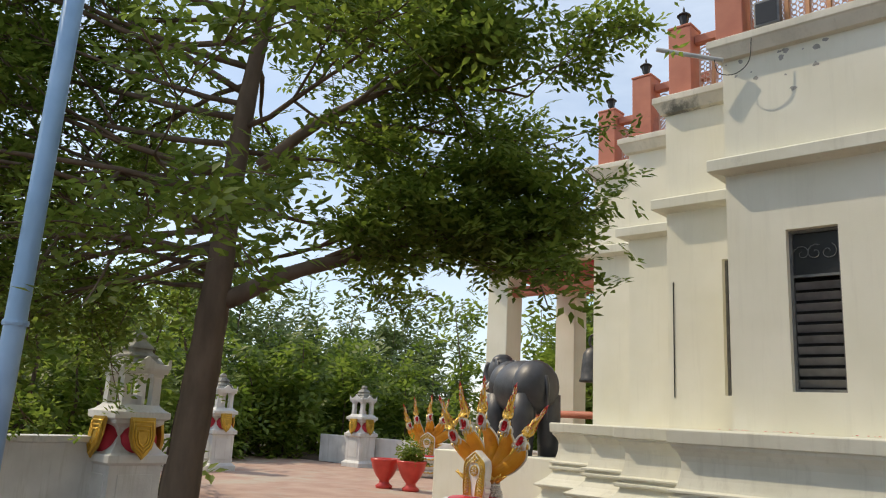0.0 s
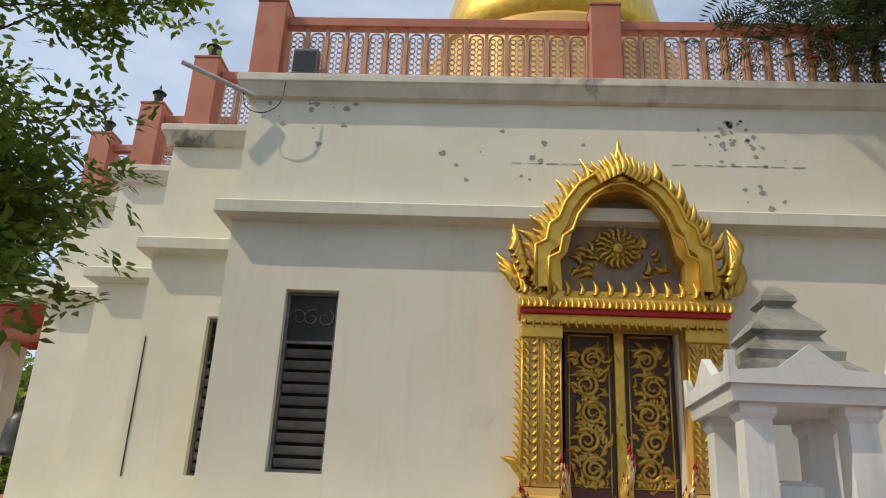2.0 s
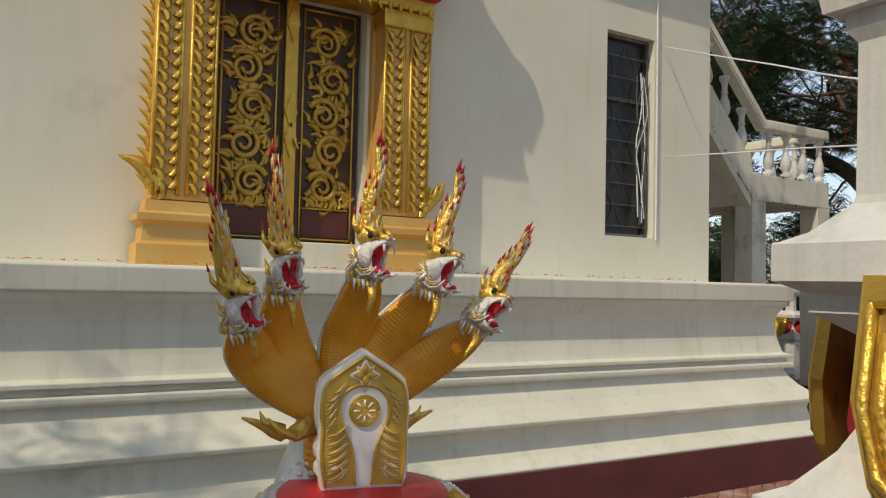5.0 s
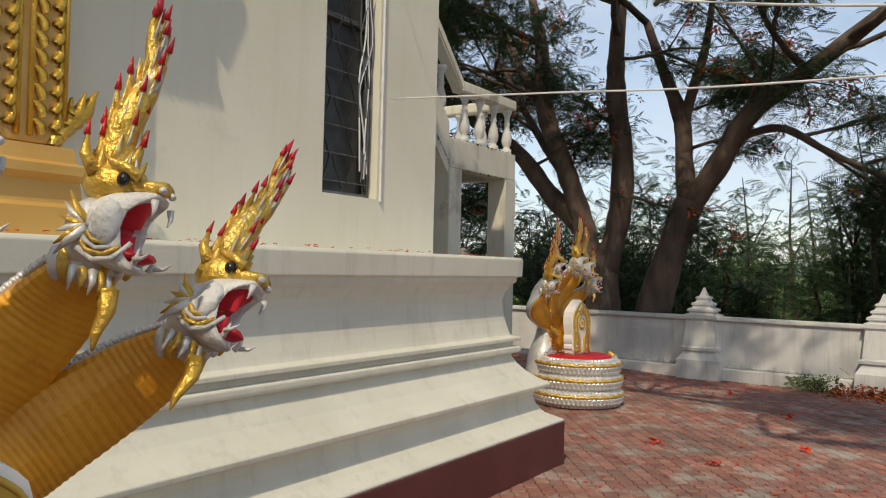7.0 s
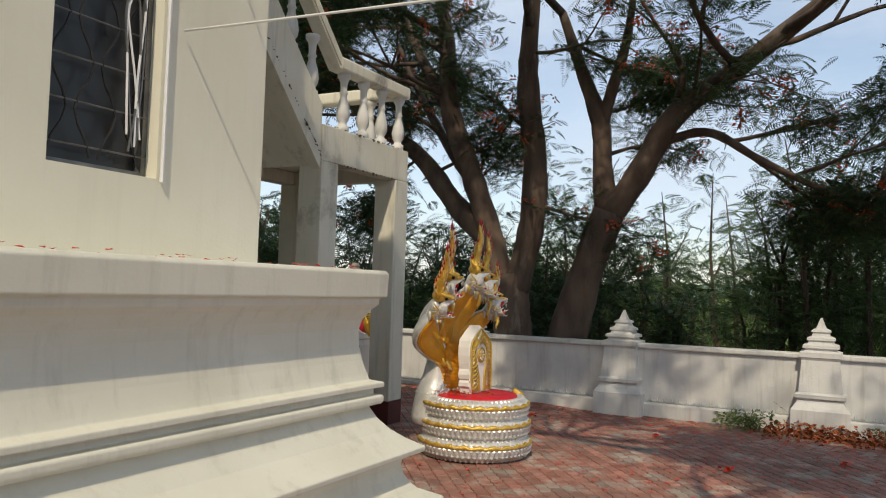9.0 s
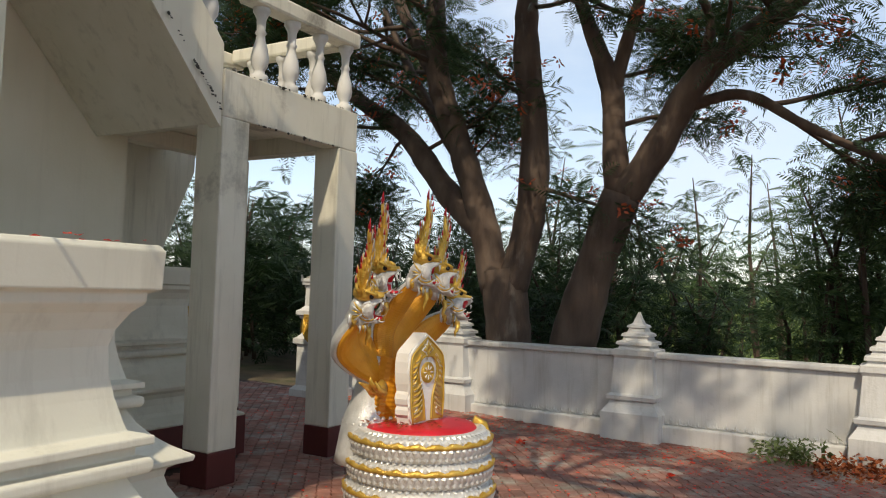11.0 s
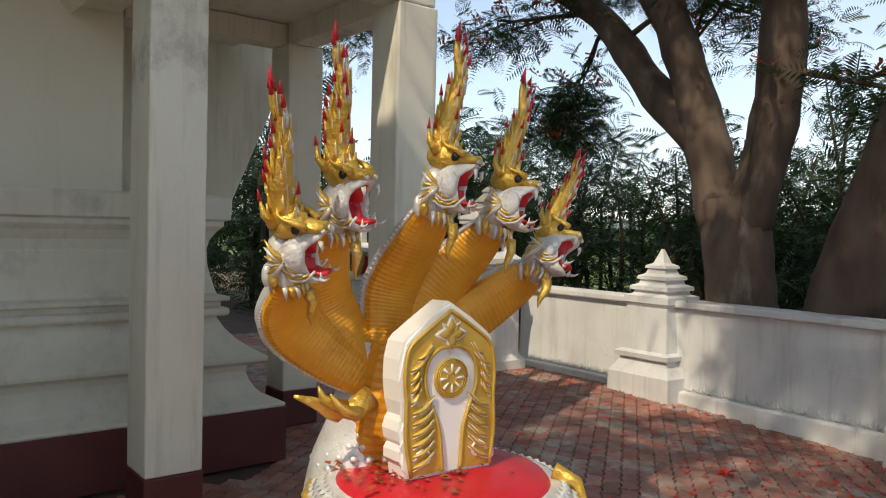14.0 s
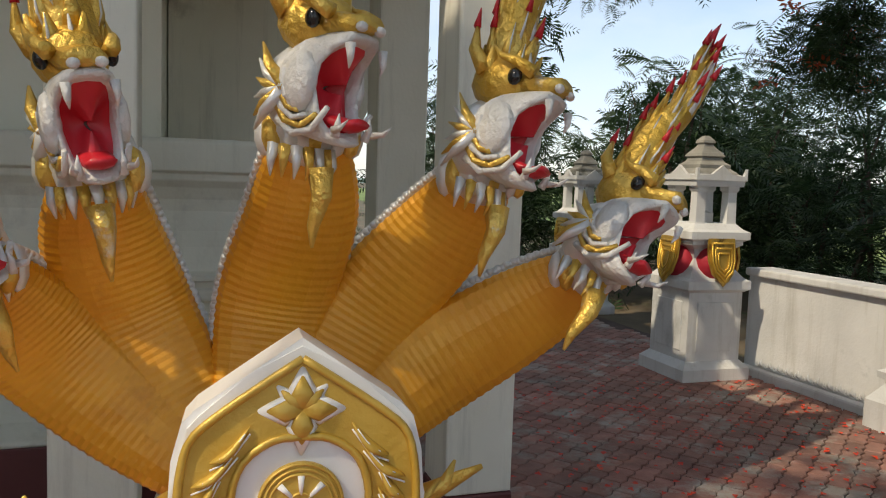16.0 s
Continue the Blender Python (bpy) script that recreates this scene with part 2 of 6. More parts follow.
def add_box(bm, x0, y0, z0, x1, y1, z1, bevel=0.0):
    vs = [bm.verts.new((x, y, z)) for z in (z0, z1) for y in (y0, y1) for x in (x0, x1)]
    fs = [bm.faces.new([vs[i] for i in q]) for q in ((0, 2, 3, 1), (4, 5, 7, 6), (0, 1, 5, 4), (2, 6, 7, 3), (0, 4, 6, 2), (1, 3, 7, 5))]
    if bevel:
        es = list({e for f_ in fs for e in f_.edges})
        bmesh.ops.bevel(bm, geom=es, offset=bevel, segments=2, affect="EDGES", profile=0.5)
    return bm


def box(x0, y0, z0, x1, y1, z1, bevel=0.0):
    return add_box(bmesh.new(), x0, y0, z0, x1, y1, z1, bevel)


def add_lathe(bm, prof, segs=24, m=Matrix(), square=False):
    """Turns (radius, z) pairs round the z axis; square gives four-sided shapes with radius as half width."""
    n = 4 if square else segs
    k = math.sqrt(2) if square else 1.0
    rings = []
    for r, z in prof:
        rings.append([bm.verts.new(m @ Vector((k * r * math.cos(2 * math.pi * (i + 0.5) / n), k * r * math.sin(2 * math.pi * (i + 0.5) / n), z))) for i in range(n)])
    for a, b in zip(rings, rings[1:]):
        for i in range(n):
            bm.faces.new((a[i], a[(i + 1) % n], b[(i + 1) % n], b[i]))
    bm.faces.new(rings[0][::-1])
    bm.faces.new(rings[-1])
    return bm


def lathe(prof, segs=24, square=False):
    return add_lathe(bmesh.new(), prof, segs, Matrix(), square)


def add_tube(bm, pts, radii, segs=8, flat=1.0, side=None):
    """A tapered tube along a chain of points; flat squeezes it across the side direction."""
    pts = [Vector(p) for p in pts]
    rings = []
    ref = Vector(side) if side else Vector((0.31, 0.9, 0.3))
    for i, p in enumerate(pts):
        d = (pts[min(i + 1, len(pts) - 1)] - pts[max(i - 1, 0)]).normalized()
        u = (ref - d * ref.dot(d))
        if u.length < 1e-4:
            u = d.orthogonal()
        u.normalize()
        v = d.cross(u)
        r = radii[i]
        rings.append([bm.verts.new(p + u * (r * math.cos(2 * math.pi * j / segs)) + v * (r * flat * math.sin(2 * math.pi * j / segs))) for j in range(segs)])
    for a, b in zip(rings, rings[1:]):
        for j in range(segs):
            bm.faces.new((a[j], a[(j + 1) % segs], b[(j + 1) % segs], b[j]))
    bm.faces.new(rings[0][::-1])
    bm.faces.new(rings[-1])
    return bm


def tube(pts, radii, segs=8, flat=1.0, side=None):
    return add_tube(bmesh.new(), pts, radii, segs, flat, side)


def curve_pts(pts, n=24):
    """Catmull-Rom points through the given ones."""
    p = [Vector(q) for q in pts]
    p = [p[0] * 2 - p[1]] + p + [p[-1] * 2 - p[-2]]
    out = []
    spans = len(p) - 3
    for i in range(n + 1):
        s = min(i / n * spans, spans - 1e-6)
        k = int(s)
        t = s - k
        a, b, c, d = p[k:k + 4]
        out.append(0.5 * ((2 * b) + (c - a) * t + (2 * a - 5 * b + 4 * c - d) * t * t + (3 * b - a - 3 * c + d) * t ** 3))
    return out


def add_plate(bm, outline, depth, m=Matrix(), bevel=0.0):
    """A flat outline in x and z, thickened from y = 0 to y = -depth."""
    a = [bm.verts.new(m @ Vector((x, 0, z))) for x, z in outline]
    b = [bm.verts.new(m @ Vector((x, -depth, z))) for x, z in outline]
    n = len(a)
    bm.faces.new(a[::-1])
    front = bm.faces.new(b)
    for i in range(n):
        bm.faces.new((a[i], a[(i + 1) % n], b[(i + 1) % n], b[i]))
    if bevel:
        bmesh.ops.bevel(bm, geom=list(front.edges), offset=bevel, segments=2, affect="EDGES")
    return bm


def plate(outline, depth, m=Matrix(), bevel=0.0):
    return add_plate(bmesh.new(), outline, depth, m, bevel)


def wall_bm(x0, x1, y0, y1, z0, z1, holes=()):
    """A wall along x from y0 (face) to y1 (back), with openings (x0, x1, z0, z1) that go through it."""
    bm = bmesh.new()
    xs = sorted({x0, x1, *(h[0] for h in holes), *(h[1] for h in holes)})
    zs = sorted({z0, z1, *(h[2] for h in holes), *(h[3] for h in holes)})

    def solid(i, k):
        if i < 0 or k < 0 or i >= len(xs) - 1 or k >= len(zs) - 1:
            return False
        cx, cz = (xs[i] + xs[i + 1]) / 2, (zs[k] + zs[k + 1]) / 2
        return not any(h[0] < cx < h[1] and h[2] < cz < h[3] for h in holes)

    def quad(*ps):
        bm.faces.new([bm.verts.new(p) for p in ps])
    for i in range(len(xs) - 1):
        for k in range(len(zs) - 1):
            if not solid(i, k):
                continue
            a, b, c, d = xs[i], xs[i + 1], zs[k], zs[k + 1]
            quad((a, y0, c), (b, y0, c), (b, y0, d), (a, y0, d))
            quad((a, y1, c), (a, y1, d), (b, y1, d), (b, y1, c))
            if not solid(i - 1, k):
                quad((a, y0, c), (a, y0, d), (a, y1, d), (a, y1, c))
            if not solid(i + 1, k):
                quad((b, y0, c), (b, y1, c), (b, y1, d), (b, y0, d))
            if not solid(i, k - 1):
                quad((a, y0, c), (a, y1, c), (b, y1, c), (b, y0, c))
            if not solid(i, k + 1):
                quad((a, y0, d), (b, y0, d), (b, y1, d), (a, y1, d))
    bmesh.ops.remove_doubles(bm, verts=bm.verts, dist=1e-5)
    return bm


# ---- the hall: four blocks that step back from the entrance ----
AXIS = 1.12                       # x of the door's middle
BACK = 24.0
# left x, right x, front y of each block
BLOCKS = [(-3.01, 5.47, 8.62), (-4.38, 6.40, 9.85), (-5.66, 6.42, 11.10), (-6.93, 8.86, 12.10)]
Z_PL, Z_LEDGE, Z_CAP = 1.76, 4.84, 6.56
T = 0.25


def sweep_round(prof, x0, x1, y, back, name, material, kind="structure", skip=0.0):
    """A moulding whose profile (offset, z) runs along the left, front and right side of a block."""
    bm = bmesh.new()
    rows = []
    for o, z in prof:
        rows.append([bm.verts.new(p) for p in ((x0 - o, back, z), (x0 - o, y - o, z), (x1 + o, y - o, z), (x1 + o, back, z))])
    for a, b in zip(rows, rows[1:]):
        for i in range(3):
            bm.faces.new((a[i], a[i + 1], b[i + 1], b[i]))
    bm.faces.new([r[3] for r in rows][::-1])
    bm.faces.new([r[0] for r in rows])
    ob = part(name, bm, material)
    bev = ob.modifiers.new("worn_edges", "BEVEL")
    bev.width, bev.segments, bev.limit_method = 0.006, 2, "ANGLE"
    return tagged(ob, kind=kind)


PLINTH = [(0.835, 0.36), (0.842, 0.372), (0.835, 0.385), (0.72, 0.44), (0.69, 0.47), (0.655, 0.53), (0.64, 0.585), (0.65, 0.625), (0.70, 0.65), (0.745, 0.66), (0.75, 0.69), (0.735, 0.70), (0.66, 0.745), (0.59, 0.80), (0.53, 0.87), (0.495, 0.935), (0.49, 0.95),
          (0.545, 0.955), (0.555, 0.97), (0.555, 1.0), (0.545, 1.01), (0.51, 1.015), (0.51, 1.05), (0.555, 1.055), (0.555, 1.085), (0.49, 1.10), (0.48, 1.13), (0.455, 1.22), (0.44, 1.30), (0.435, 1.40), (0.45, 1.46), (0.485, 1.52), (0.52, 1.555), (0.52, 1.59),
          (0.555, 1.60), (0.56, 1.74), (0.545, 1.76), (-0.3, 1.76)]
HOLES = {0: [(-2.33, -1.77, 2.22, 4.07), (0.50, 1.68, 1.96, 3.74), (4.10, 4.70, 2.165, 4.07)], 1: [(-3.58, -3.05, 2.22, 4.07)], 2: [], 3: []}
for i, (bx0, bx1, by) in enumerate(BLOCKS):
    nm = f"{i + 1}"
    tagged(part("wall_front_" + nm, wall_bm(bx0, bx1, by, by + T, Z_PL - 0.3, Z_CAP, HOLES[i]), CREAM), "cream plastered wall of the hall with hairline cracks", "wall", kind="structure")
    for side, xx in (("left", bx0), ("right", bx1 - T)):
        tagged(part(f"wall_{side}_{nm}", box(xx, by + T, Z_PL - 0.3, xx + T, BACK, Z_CAP), CREAM), "cream plastered side wall of the hall", "wall", kind="structure")
    # plinth, with its maroon foot
    sweep_round(PLINTH, bx0, bx1, by, BACK, "plinth_" + nm, WHITE_LEDGE)
    sweep_round([(0.845, 0.0), (0.845, 0.36), (0.1, 0.36)], bx0, bx1, by, BACK, "plinth_foot_" + nm, MAROON)
    sweep_round([(0.0, Z_LEDGE - 0.02), (0.03, Z_LEDGE), (0.17, Z_LEDGE + 0.03), (0.17, Z_LEDGE + 0.17), (0.15, Z_LEDGE + 0.185), (0.0, Z_LEDGE + 0.2)], bx0, bx1, by, BACK, "trim_ledge_" + nm, WHITE_LEDGE)
    sweep_round([(0.0, Z_CAP - 0.22), (0.06, Z_CAP - 0.20), (0.13, Z_CAP - 0.06), (0.15, Z_CAP - 0.04), (0.15, Z_CAP + 0.05), (0.11, Z_CAP + 0.07), (-0.4, Z_CAP + 0.07)], bx0, bx1, by, BACK, "trim_cap_" + nm, CAP)
tagged(part("ceiling", box(-2.9, 8.9, 6.3, 5.1, BACK, 6.5), CREAM), kind="structure")
tagged(part("wall_back", box(-6.93, BACK, 0, 8.86, BACK + T, Z_CAP), CREAM), kind="structure")
tagged(part("floor_inside", box(-2.9, 8.9, 1.6, 5.1, BACK, 1.75), GREYSTONE), kind="structure")

# ---- ground ----
gb = bmesh.new()
gv = [gb.verts.new(p) for p in ((-900, -900, -0.19), (900, -900, -0.19), (900, 900, -0.19), (-900, 900, -0.19))]
gb.faces.new(gv)
tagged(part("ground", gb, EARTH), kind="structure")


def fall(x, y):
    """The paving drops a little towards the boundary wall."""
    u = min(1.0, max(0.0, (x - 11.2) / 2.2))
    w = min(1.0, max(0.0, (11.6 - y) / 2.4))
    return -0.13 * u * u * (3 - 2 * u) * w


pb = bmesh.new()
xs_ = [-30.0] + [11.0 + 0.29 * k for k in range(11)]
ys_ = [-12.0] + [8.8 + 0.31 * k for k in range(10)] + [30.0]
grid = [[pb.verts.new((x, y, fall(x, y) - 0.02)) for x in xs_] for y in ys_]
for r0, r1 in zip(grid, grid[1:]):
    for k in range(len(xs_) - 1):
        pb.faces.new((r0[k], r0[k + 1], r1[k + 1], r1[k]))
ring = [r_[0] for r_ in grid[::-1]] + grid[0][1:] + [r_[-1] for r_ in grid[1:]] + grid[-1][-2:0:-1]
low_ring = [pb.verts.new((v.co.x, v.co.y, -0.25)) for v in ring]
for k in range(len(ring)):
    q_ = (k + 1) % len(ring)
    pb.faces.new((ring[k], ring[q_], low_ring[q_], low_ring[k]))
tagged(part("pavement", pb, JOINT), "red interlocking brick paving littered with fallen petals", "pavement", kind="structure")

# ---- stair landing beside the hall ----
stair = thing("staircase", pose(0, 0, 0), "cream concrete outside staircase with turned balusters", "staircase")
LX0, LX1, LY0, LY1 = 8.53, 10.30, 10.49, 12.30
COLS = [(8.53, 10.49), (10.02, 10.49), (10.05, 12.00)]
for k, (cx, cy) in enumerate(COLS):
    w = 0.30
    c = part("column", box(cx, cy, 0.28, cx + w, cy + w, 2.97, 0.012), STAIR_PLASTER, stair)
    part("column_foot", box(cx - 0.004, cy - 0.004, 0, cx + w + 0.004, cy + w + 0.004, 0.28, 0.01), MAROON, c, "maroon painted foot")
part("landing_beam", box(LX0, LY0, 2.97, LX1, LY0 + 0.2, 3.36, 0.012), STAIR_PLASTER, stair)
part("landing_beam", box(LX1 - 0.2, LY0 + 0.202, 2.97, LX1, LY1, 3.36, 0.012), STAIR_PLASTER, stair)
part("landing_beam", box(8.87, LY1 - 0.196, 2.97, LX1 - 0.202, LY1, 3.135, 0.012), STAIR_PLASTER, stair)
part("landing_slab", box(LX0, LY0 + 0.202, 3.14, LX1 - 0.202, 13.17, 3.33), STAIR_PLASTER, stair)


def flight(x_low, z_low, x_high, z_high, y0, y1, name, steps):
    """A sloping slab with steps on it and stringers at both sides."""
    bm = bmesh.new()
    s = 1 if x_high > x_low else -1
    dx, dz = (x_high - x_low) / steps, (z_high - z_low) / steps
    out = [(x_low, z_low - 0.42), (x_high, z_high - 0.42)]
    top = []
    for k in range(steps):
        top += [(x_low + dx * k, z_low + dz * (k + 1)), (x_low + dx * (k + 1), z_low + dz * (k + 1))]
    poly = out + top[::-1] + [(x_low, z_low)]
    add_plate(bm, poly, y1 - y0, Matrix.Translation((0, y1, 0)))
    part(name, bm, STAIR_PLASTER, stair)
    for yy in (y0 - 0.002,):
        q = [(x_low - 0.004, z_low - 0.46), (x_high, z_high - 0.46), (x_high, z_high + 0.22), (x_low - 0.004, z_low + 0.22)]
        part("stringer", plate(q, 0.12, Matrix.Translation((0, yy + 0.12, 0))), STAIR_PLASTER, stair)


flight(8.526, 3.34, 5.6, 6.6, 10.51, 12.09, "upper_flight", 17)
part("landing_beam", box(8.535, 10.80, 2.975, 8.825, 12.085, 3.135, 0.01), STAIR_PLASTER, stair)
part("lower_flight", plate([(8.87, 1.70), (10.08, 1.70), (10.62, 2.95), (10.62, 3.33), (8.87, 3.33)], 0.8, Matrix.Translation((0, 13.98, 0))), STAIR_PLASTER, stair)
BAL_PROF = [(0.075, 0.0), (0.075, 0.07), (0.05, 0.08), (0.045, 0.11), (0.07, 0.15), (0.08, 0.21), (0.066, 0.30), (0.042, 0.38), (0.037, 0.42), (0.052, 0.44), (0.037, 0.47), (0.042, 0.56), (0.06, 0.60), (0.075, 0.62), (0.075, 0.665)]
bal_mesh = mesh_of("baluster", lathe(BAL_PROF, 12), WHITEWASH, True)


def baluster(x, y, z, parent):
    ob = new("baluster", bal_mesh)
    ob.location, ob.parent = (x, y, z), parent
    return ob


for k in range(4):
    baluster(LX0 + 0.48 + k * 0.395, LY0 + 0.1, 3.36, stair)
for k in range(1, 5):
    baluster(LX1 - 0.1, LY0 + 0.1 + k * 0.42, 3.36, stair)
for k in range(4):
    baluster(LX0 + 0.48 + k * 0.395, LY1 - 0.1, 3.33, stair)
part("handrail", box(LX0 + 0.3, LY0 + 0.005, 4.02, LX1 + 0.02, LY0 + 0.195, 4.17, 0.025), STAIR_PLASTER, stair)
part("handrail", box(LX1 - 0.19, LY0 + 0.2, 4.02, LX1 + 0.02, LY1 - 0.2, 4.17, 0.025), STAIR_PLASTER, stair)
part("handrail", box(LX0 + 0.3, LY1 - 0.195, 3.99, LX1 + 0.02, LY1 - 0.005, 4.14, 0.025), STAIR_PLASTER, stair)
for k in range(8):
    baluster(8.42 - k * 0.36, LY0 + 0.1, 3.62 + k * 0.36 * 1.11, stair)
q = [(8.85, 4.02), (5.6, 7.44), (5.6, 7.62), (8.85, 4.18)]
part("handrail", plate(q, 0.18, Matrix.Translation((0, LY0 + 0.19, 0)), 0.02), STAIR_PLASTER, stair)

# mould that creeps along the beam's lower edge, under the balusters and down the stringer's joint
rm = random.Random(31)
mould = bmesh.new()
for (ax, az), (bx, bz), n_ in (((8.6, 3.365), (10.28, 3.365), 46), ((8.83, 2.975), (10.05, 2.975), 30), ((8.50, 3.02), (7.2, 4.46), 40), ((8.50, 3.05), (8.2, 3.35), 16)):
    for k in range(n_):
        u = rm.random()
        x, z = ax + (bx - ax) * u, az + (bz - az) * u
        w_, h_ = rm.uniform(0.005, 0.022), rm.uniform(0.002, 0.010) * (2.2 if rm.random() < 0.15 else 1)
        q = [mould.verts.new((x + w_ * math.cos(a) * rm.uniform(0.6, 1.3), LY0 - 0.006, z - h_ * 0.6 + h_ * math.sin(a) * rm.uniform(0.6, 1.3))) for a in np.linspace(0, 5.5, 8)]
        mould.faces.new(q)
tagged(part("mould_stains", mould, GRIME), "black mould stains along the stair landing", "stains", kind="stuff")

# ---- boundary wall with finial posts ----
WX = 13.75
tagged(part("boundary_wall", box(WX, -9.0, -0.2, WX + 0.2, 13.20, 0.86, 0.01), WHITEWASH), "whitewashed low boundary wall, stained", "wall", kind="structure")
tagged(part("wall_coping", box(WX - 0.05, -9.0, 0.862, WX + 0.25, 13.20, 0.93, 0.015), WHITEWASH), "grey edged coping of the boundary wall", "coping", kind="structure")
tagged(part("wall_footing", box(WX - 0.09, -9.0, -0.2, WX - 0.002, 13.20, 0.07, 0.02), WHITEWASH), "whitewashed footing of the boundary wall", "footing", kind="structure")
fz = bmesh.new()
for k in range(110):
    # a short stem with two curled leaves and a bud
    yy = 1.2 + k * 0.108
    for dy, dz, w_, h_ in ((0.0, 0.085, 0.016, 0.075), (-0.026, 0.08, 0.012, 0.045), (0.026, 0.08, 0.012, 0.045), (-0.046, 0.078, 0.010, 0.022), (0.046, 0.078, 0.010, 0.022)):
        v = [fz.verts.new(p) for p in ((WX - 0.004, yy + dy - w_, dz), (WX - 0.004, yy + dy + w_, dz), (WX - 0.004, yy + dy * 1.4, dz + h_), (WX - 0.024, yy + dy, dz + h_ * 0.35))]
        for q in ((0, 1, 3), (1, 2, 3), (2, 0, 3)):
            fz.faces.new([v[i] for i in q])
tagged(part("petal_frieze", fz, WHITEWASH), "row of small moulded petals along the wall foot", "frieze", kind="stuff")
POST = [(0.36, -0.2), (0.36, 0.19), (0.345, 0.21), (0.29, 0.29), (0.27, 0.335), (0.312, 0.35), (0.318, 0.395), (0.268, 0.42), (0.255, 0.60), (0.235, 0.85), (0.25, 0.875), (0.262, 0.89), (0.262, 0.955),
        (0.20, 0.975), (0.19, 1.005), (0.225, 1.015), (0.222, 1.05), (0.16, 1.075), (0.15, 1.11), (0.175, 1.12), (0.17, 1.15), (0.115, 1.175), (0.10, 1.22), (0.122, 1.23), (0.115, 1.255), (0.065, 1.28), (0.04, 1.34), (0.012, 1.42)]
fence_post = None
for k, py in enumerate((11.28, 8.65, 5.93, 3.25, 0.55, -2.15)):
    if fence_post is None:
        fence_post = thing("finial_post", pose(13.84, py, 0), "whitewashed wall post with a stepped pointed finial", "post", "posts of the boundary wall")
        part("pedestal", lathe(POST[:14], square=True), WHITEWASH, fence_post)
        part("finial", lathe(POST[13:], square=True), WHITEWASH, fence_post)
    else:
        copy_thing(fence_post, pose(13.84, py, 0))


# ---- many-faceted serpent statues ----
SOUP = {"verts": [], "faces": [], "mats": []}


def mark(bm, start, index, smooth=True):
    """Moves what stands in the small bmesh into the gathered statue, with its material."""
    base = len(SOUP["verts"])
    bm.verts.index_update()
    SOUP["verts"] += [tuple(v.co) for v in bm.verts]
    for f_ in bm.faces:
        SOUP["faces"].append(tuple(base + v.index for v in f_.verts))
        SOUP["mats"].append((index, smooth))
    bm.clear()


def ellipsoid(bm, c, r, index, m=Matrix(), seg=10, rings=7):
    s = len(bm.faces)
    mm = m @ Matrix.Translation(c) @ Matrix.Diagonal((*r, 1))
    rows = []
    for k in range(rings + 1):
        b = math.pi * (k / rings - 0.5) * 0.999
        rows.append([bm.verts.new(mm @ Vector((math.cos(b) * math.cos(6.28319 * j / seg), math.cos(b) * math.sin(6.28319 * j / seg), math.sin(b)))) for j in range(seg)])
    for p, q in zip(rows, rows[1:]):
        for j in range(seg):
            bm.faces.new((p[j], p[(j + 1) % seg], q[(j + 1) % seg], q[j]))
    mark(bm, s, index)


def spike(bm, pts, r, index, m=Matrix(), segs=6, flat=1.0, tip=0.12):
    s = len(bm.faces)
    n = len(pts)
    rad = [r * (1 - (1 - tip) * (i / (n - 1)) ** 1.2) for i in range(n)]
    add_tube(bm, [m @ Vector(p) for p in pts], rad, segs, flat, side=(m.to_3x3() @ Vector((1, 0, 0))))
    mark(bm, s, index)


SI, OC, GO, RE, BL, WH = range(6)


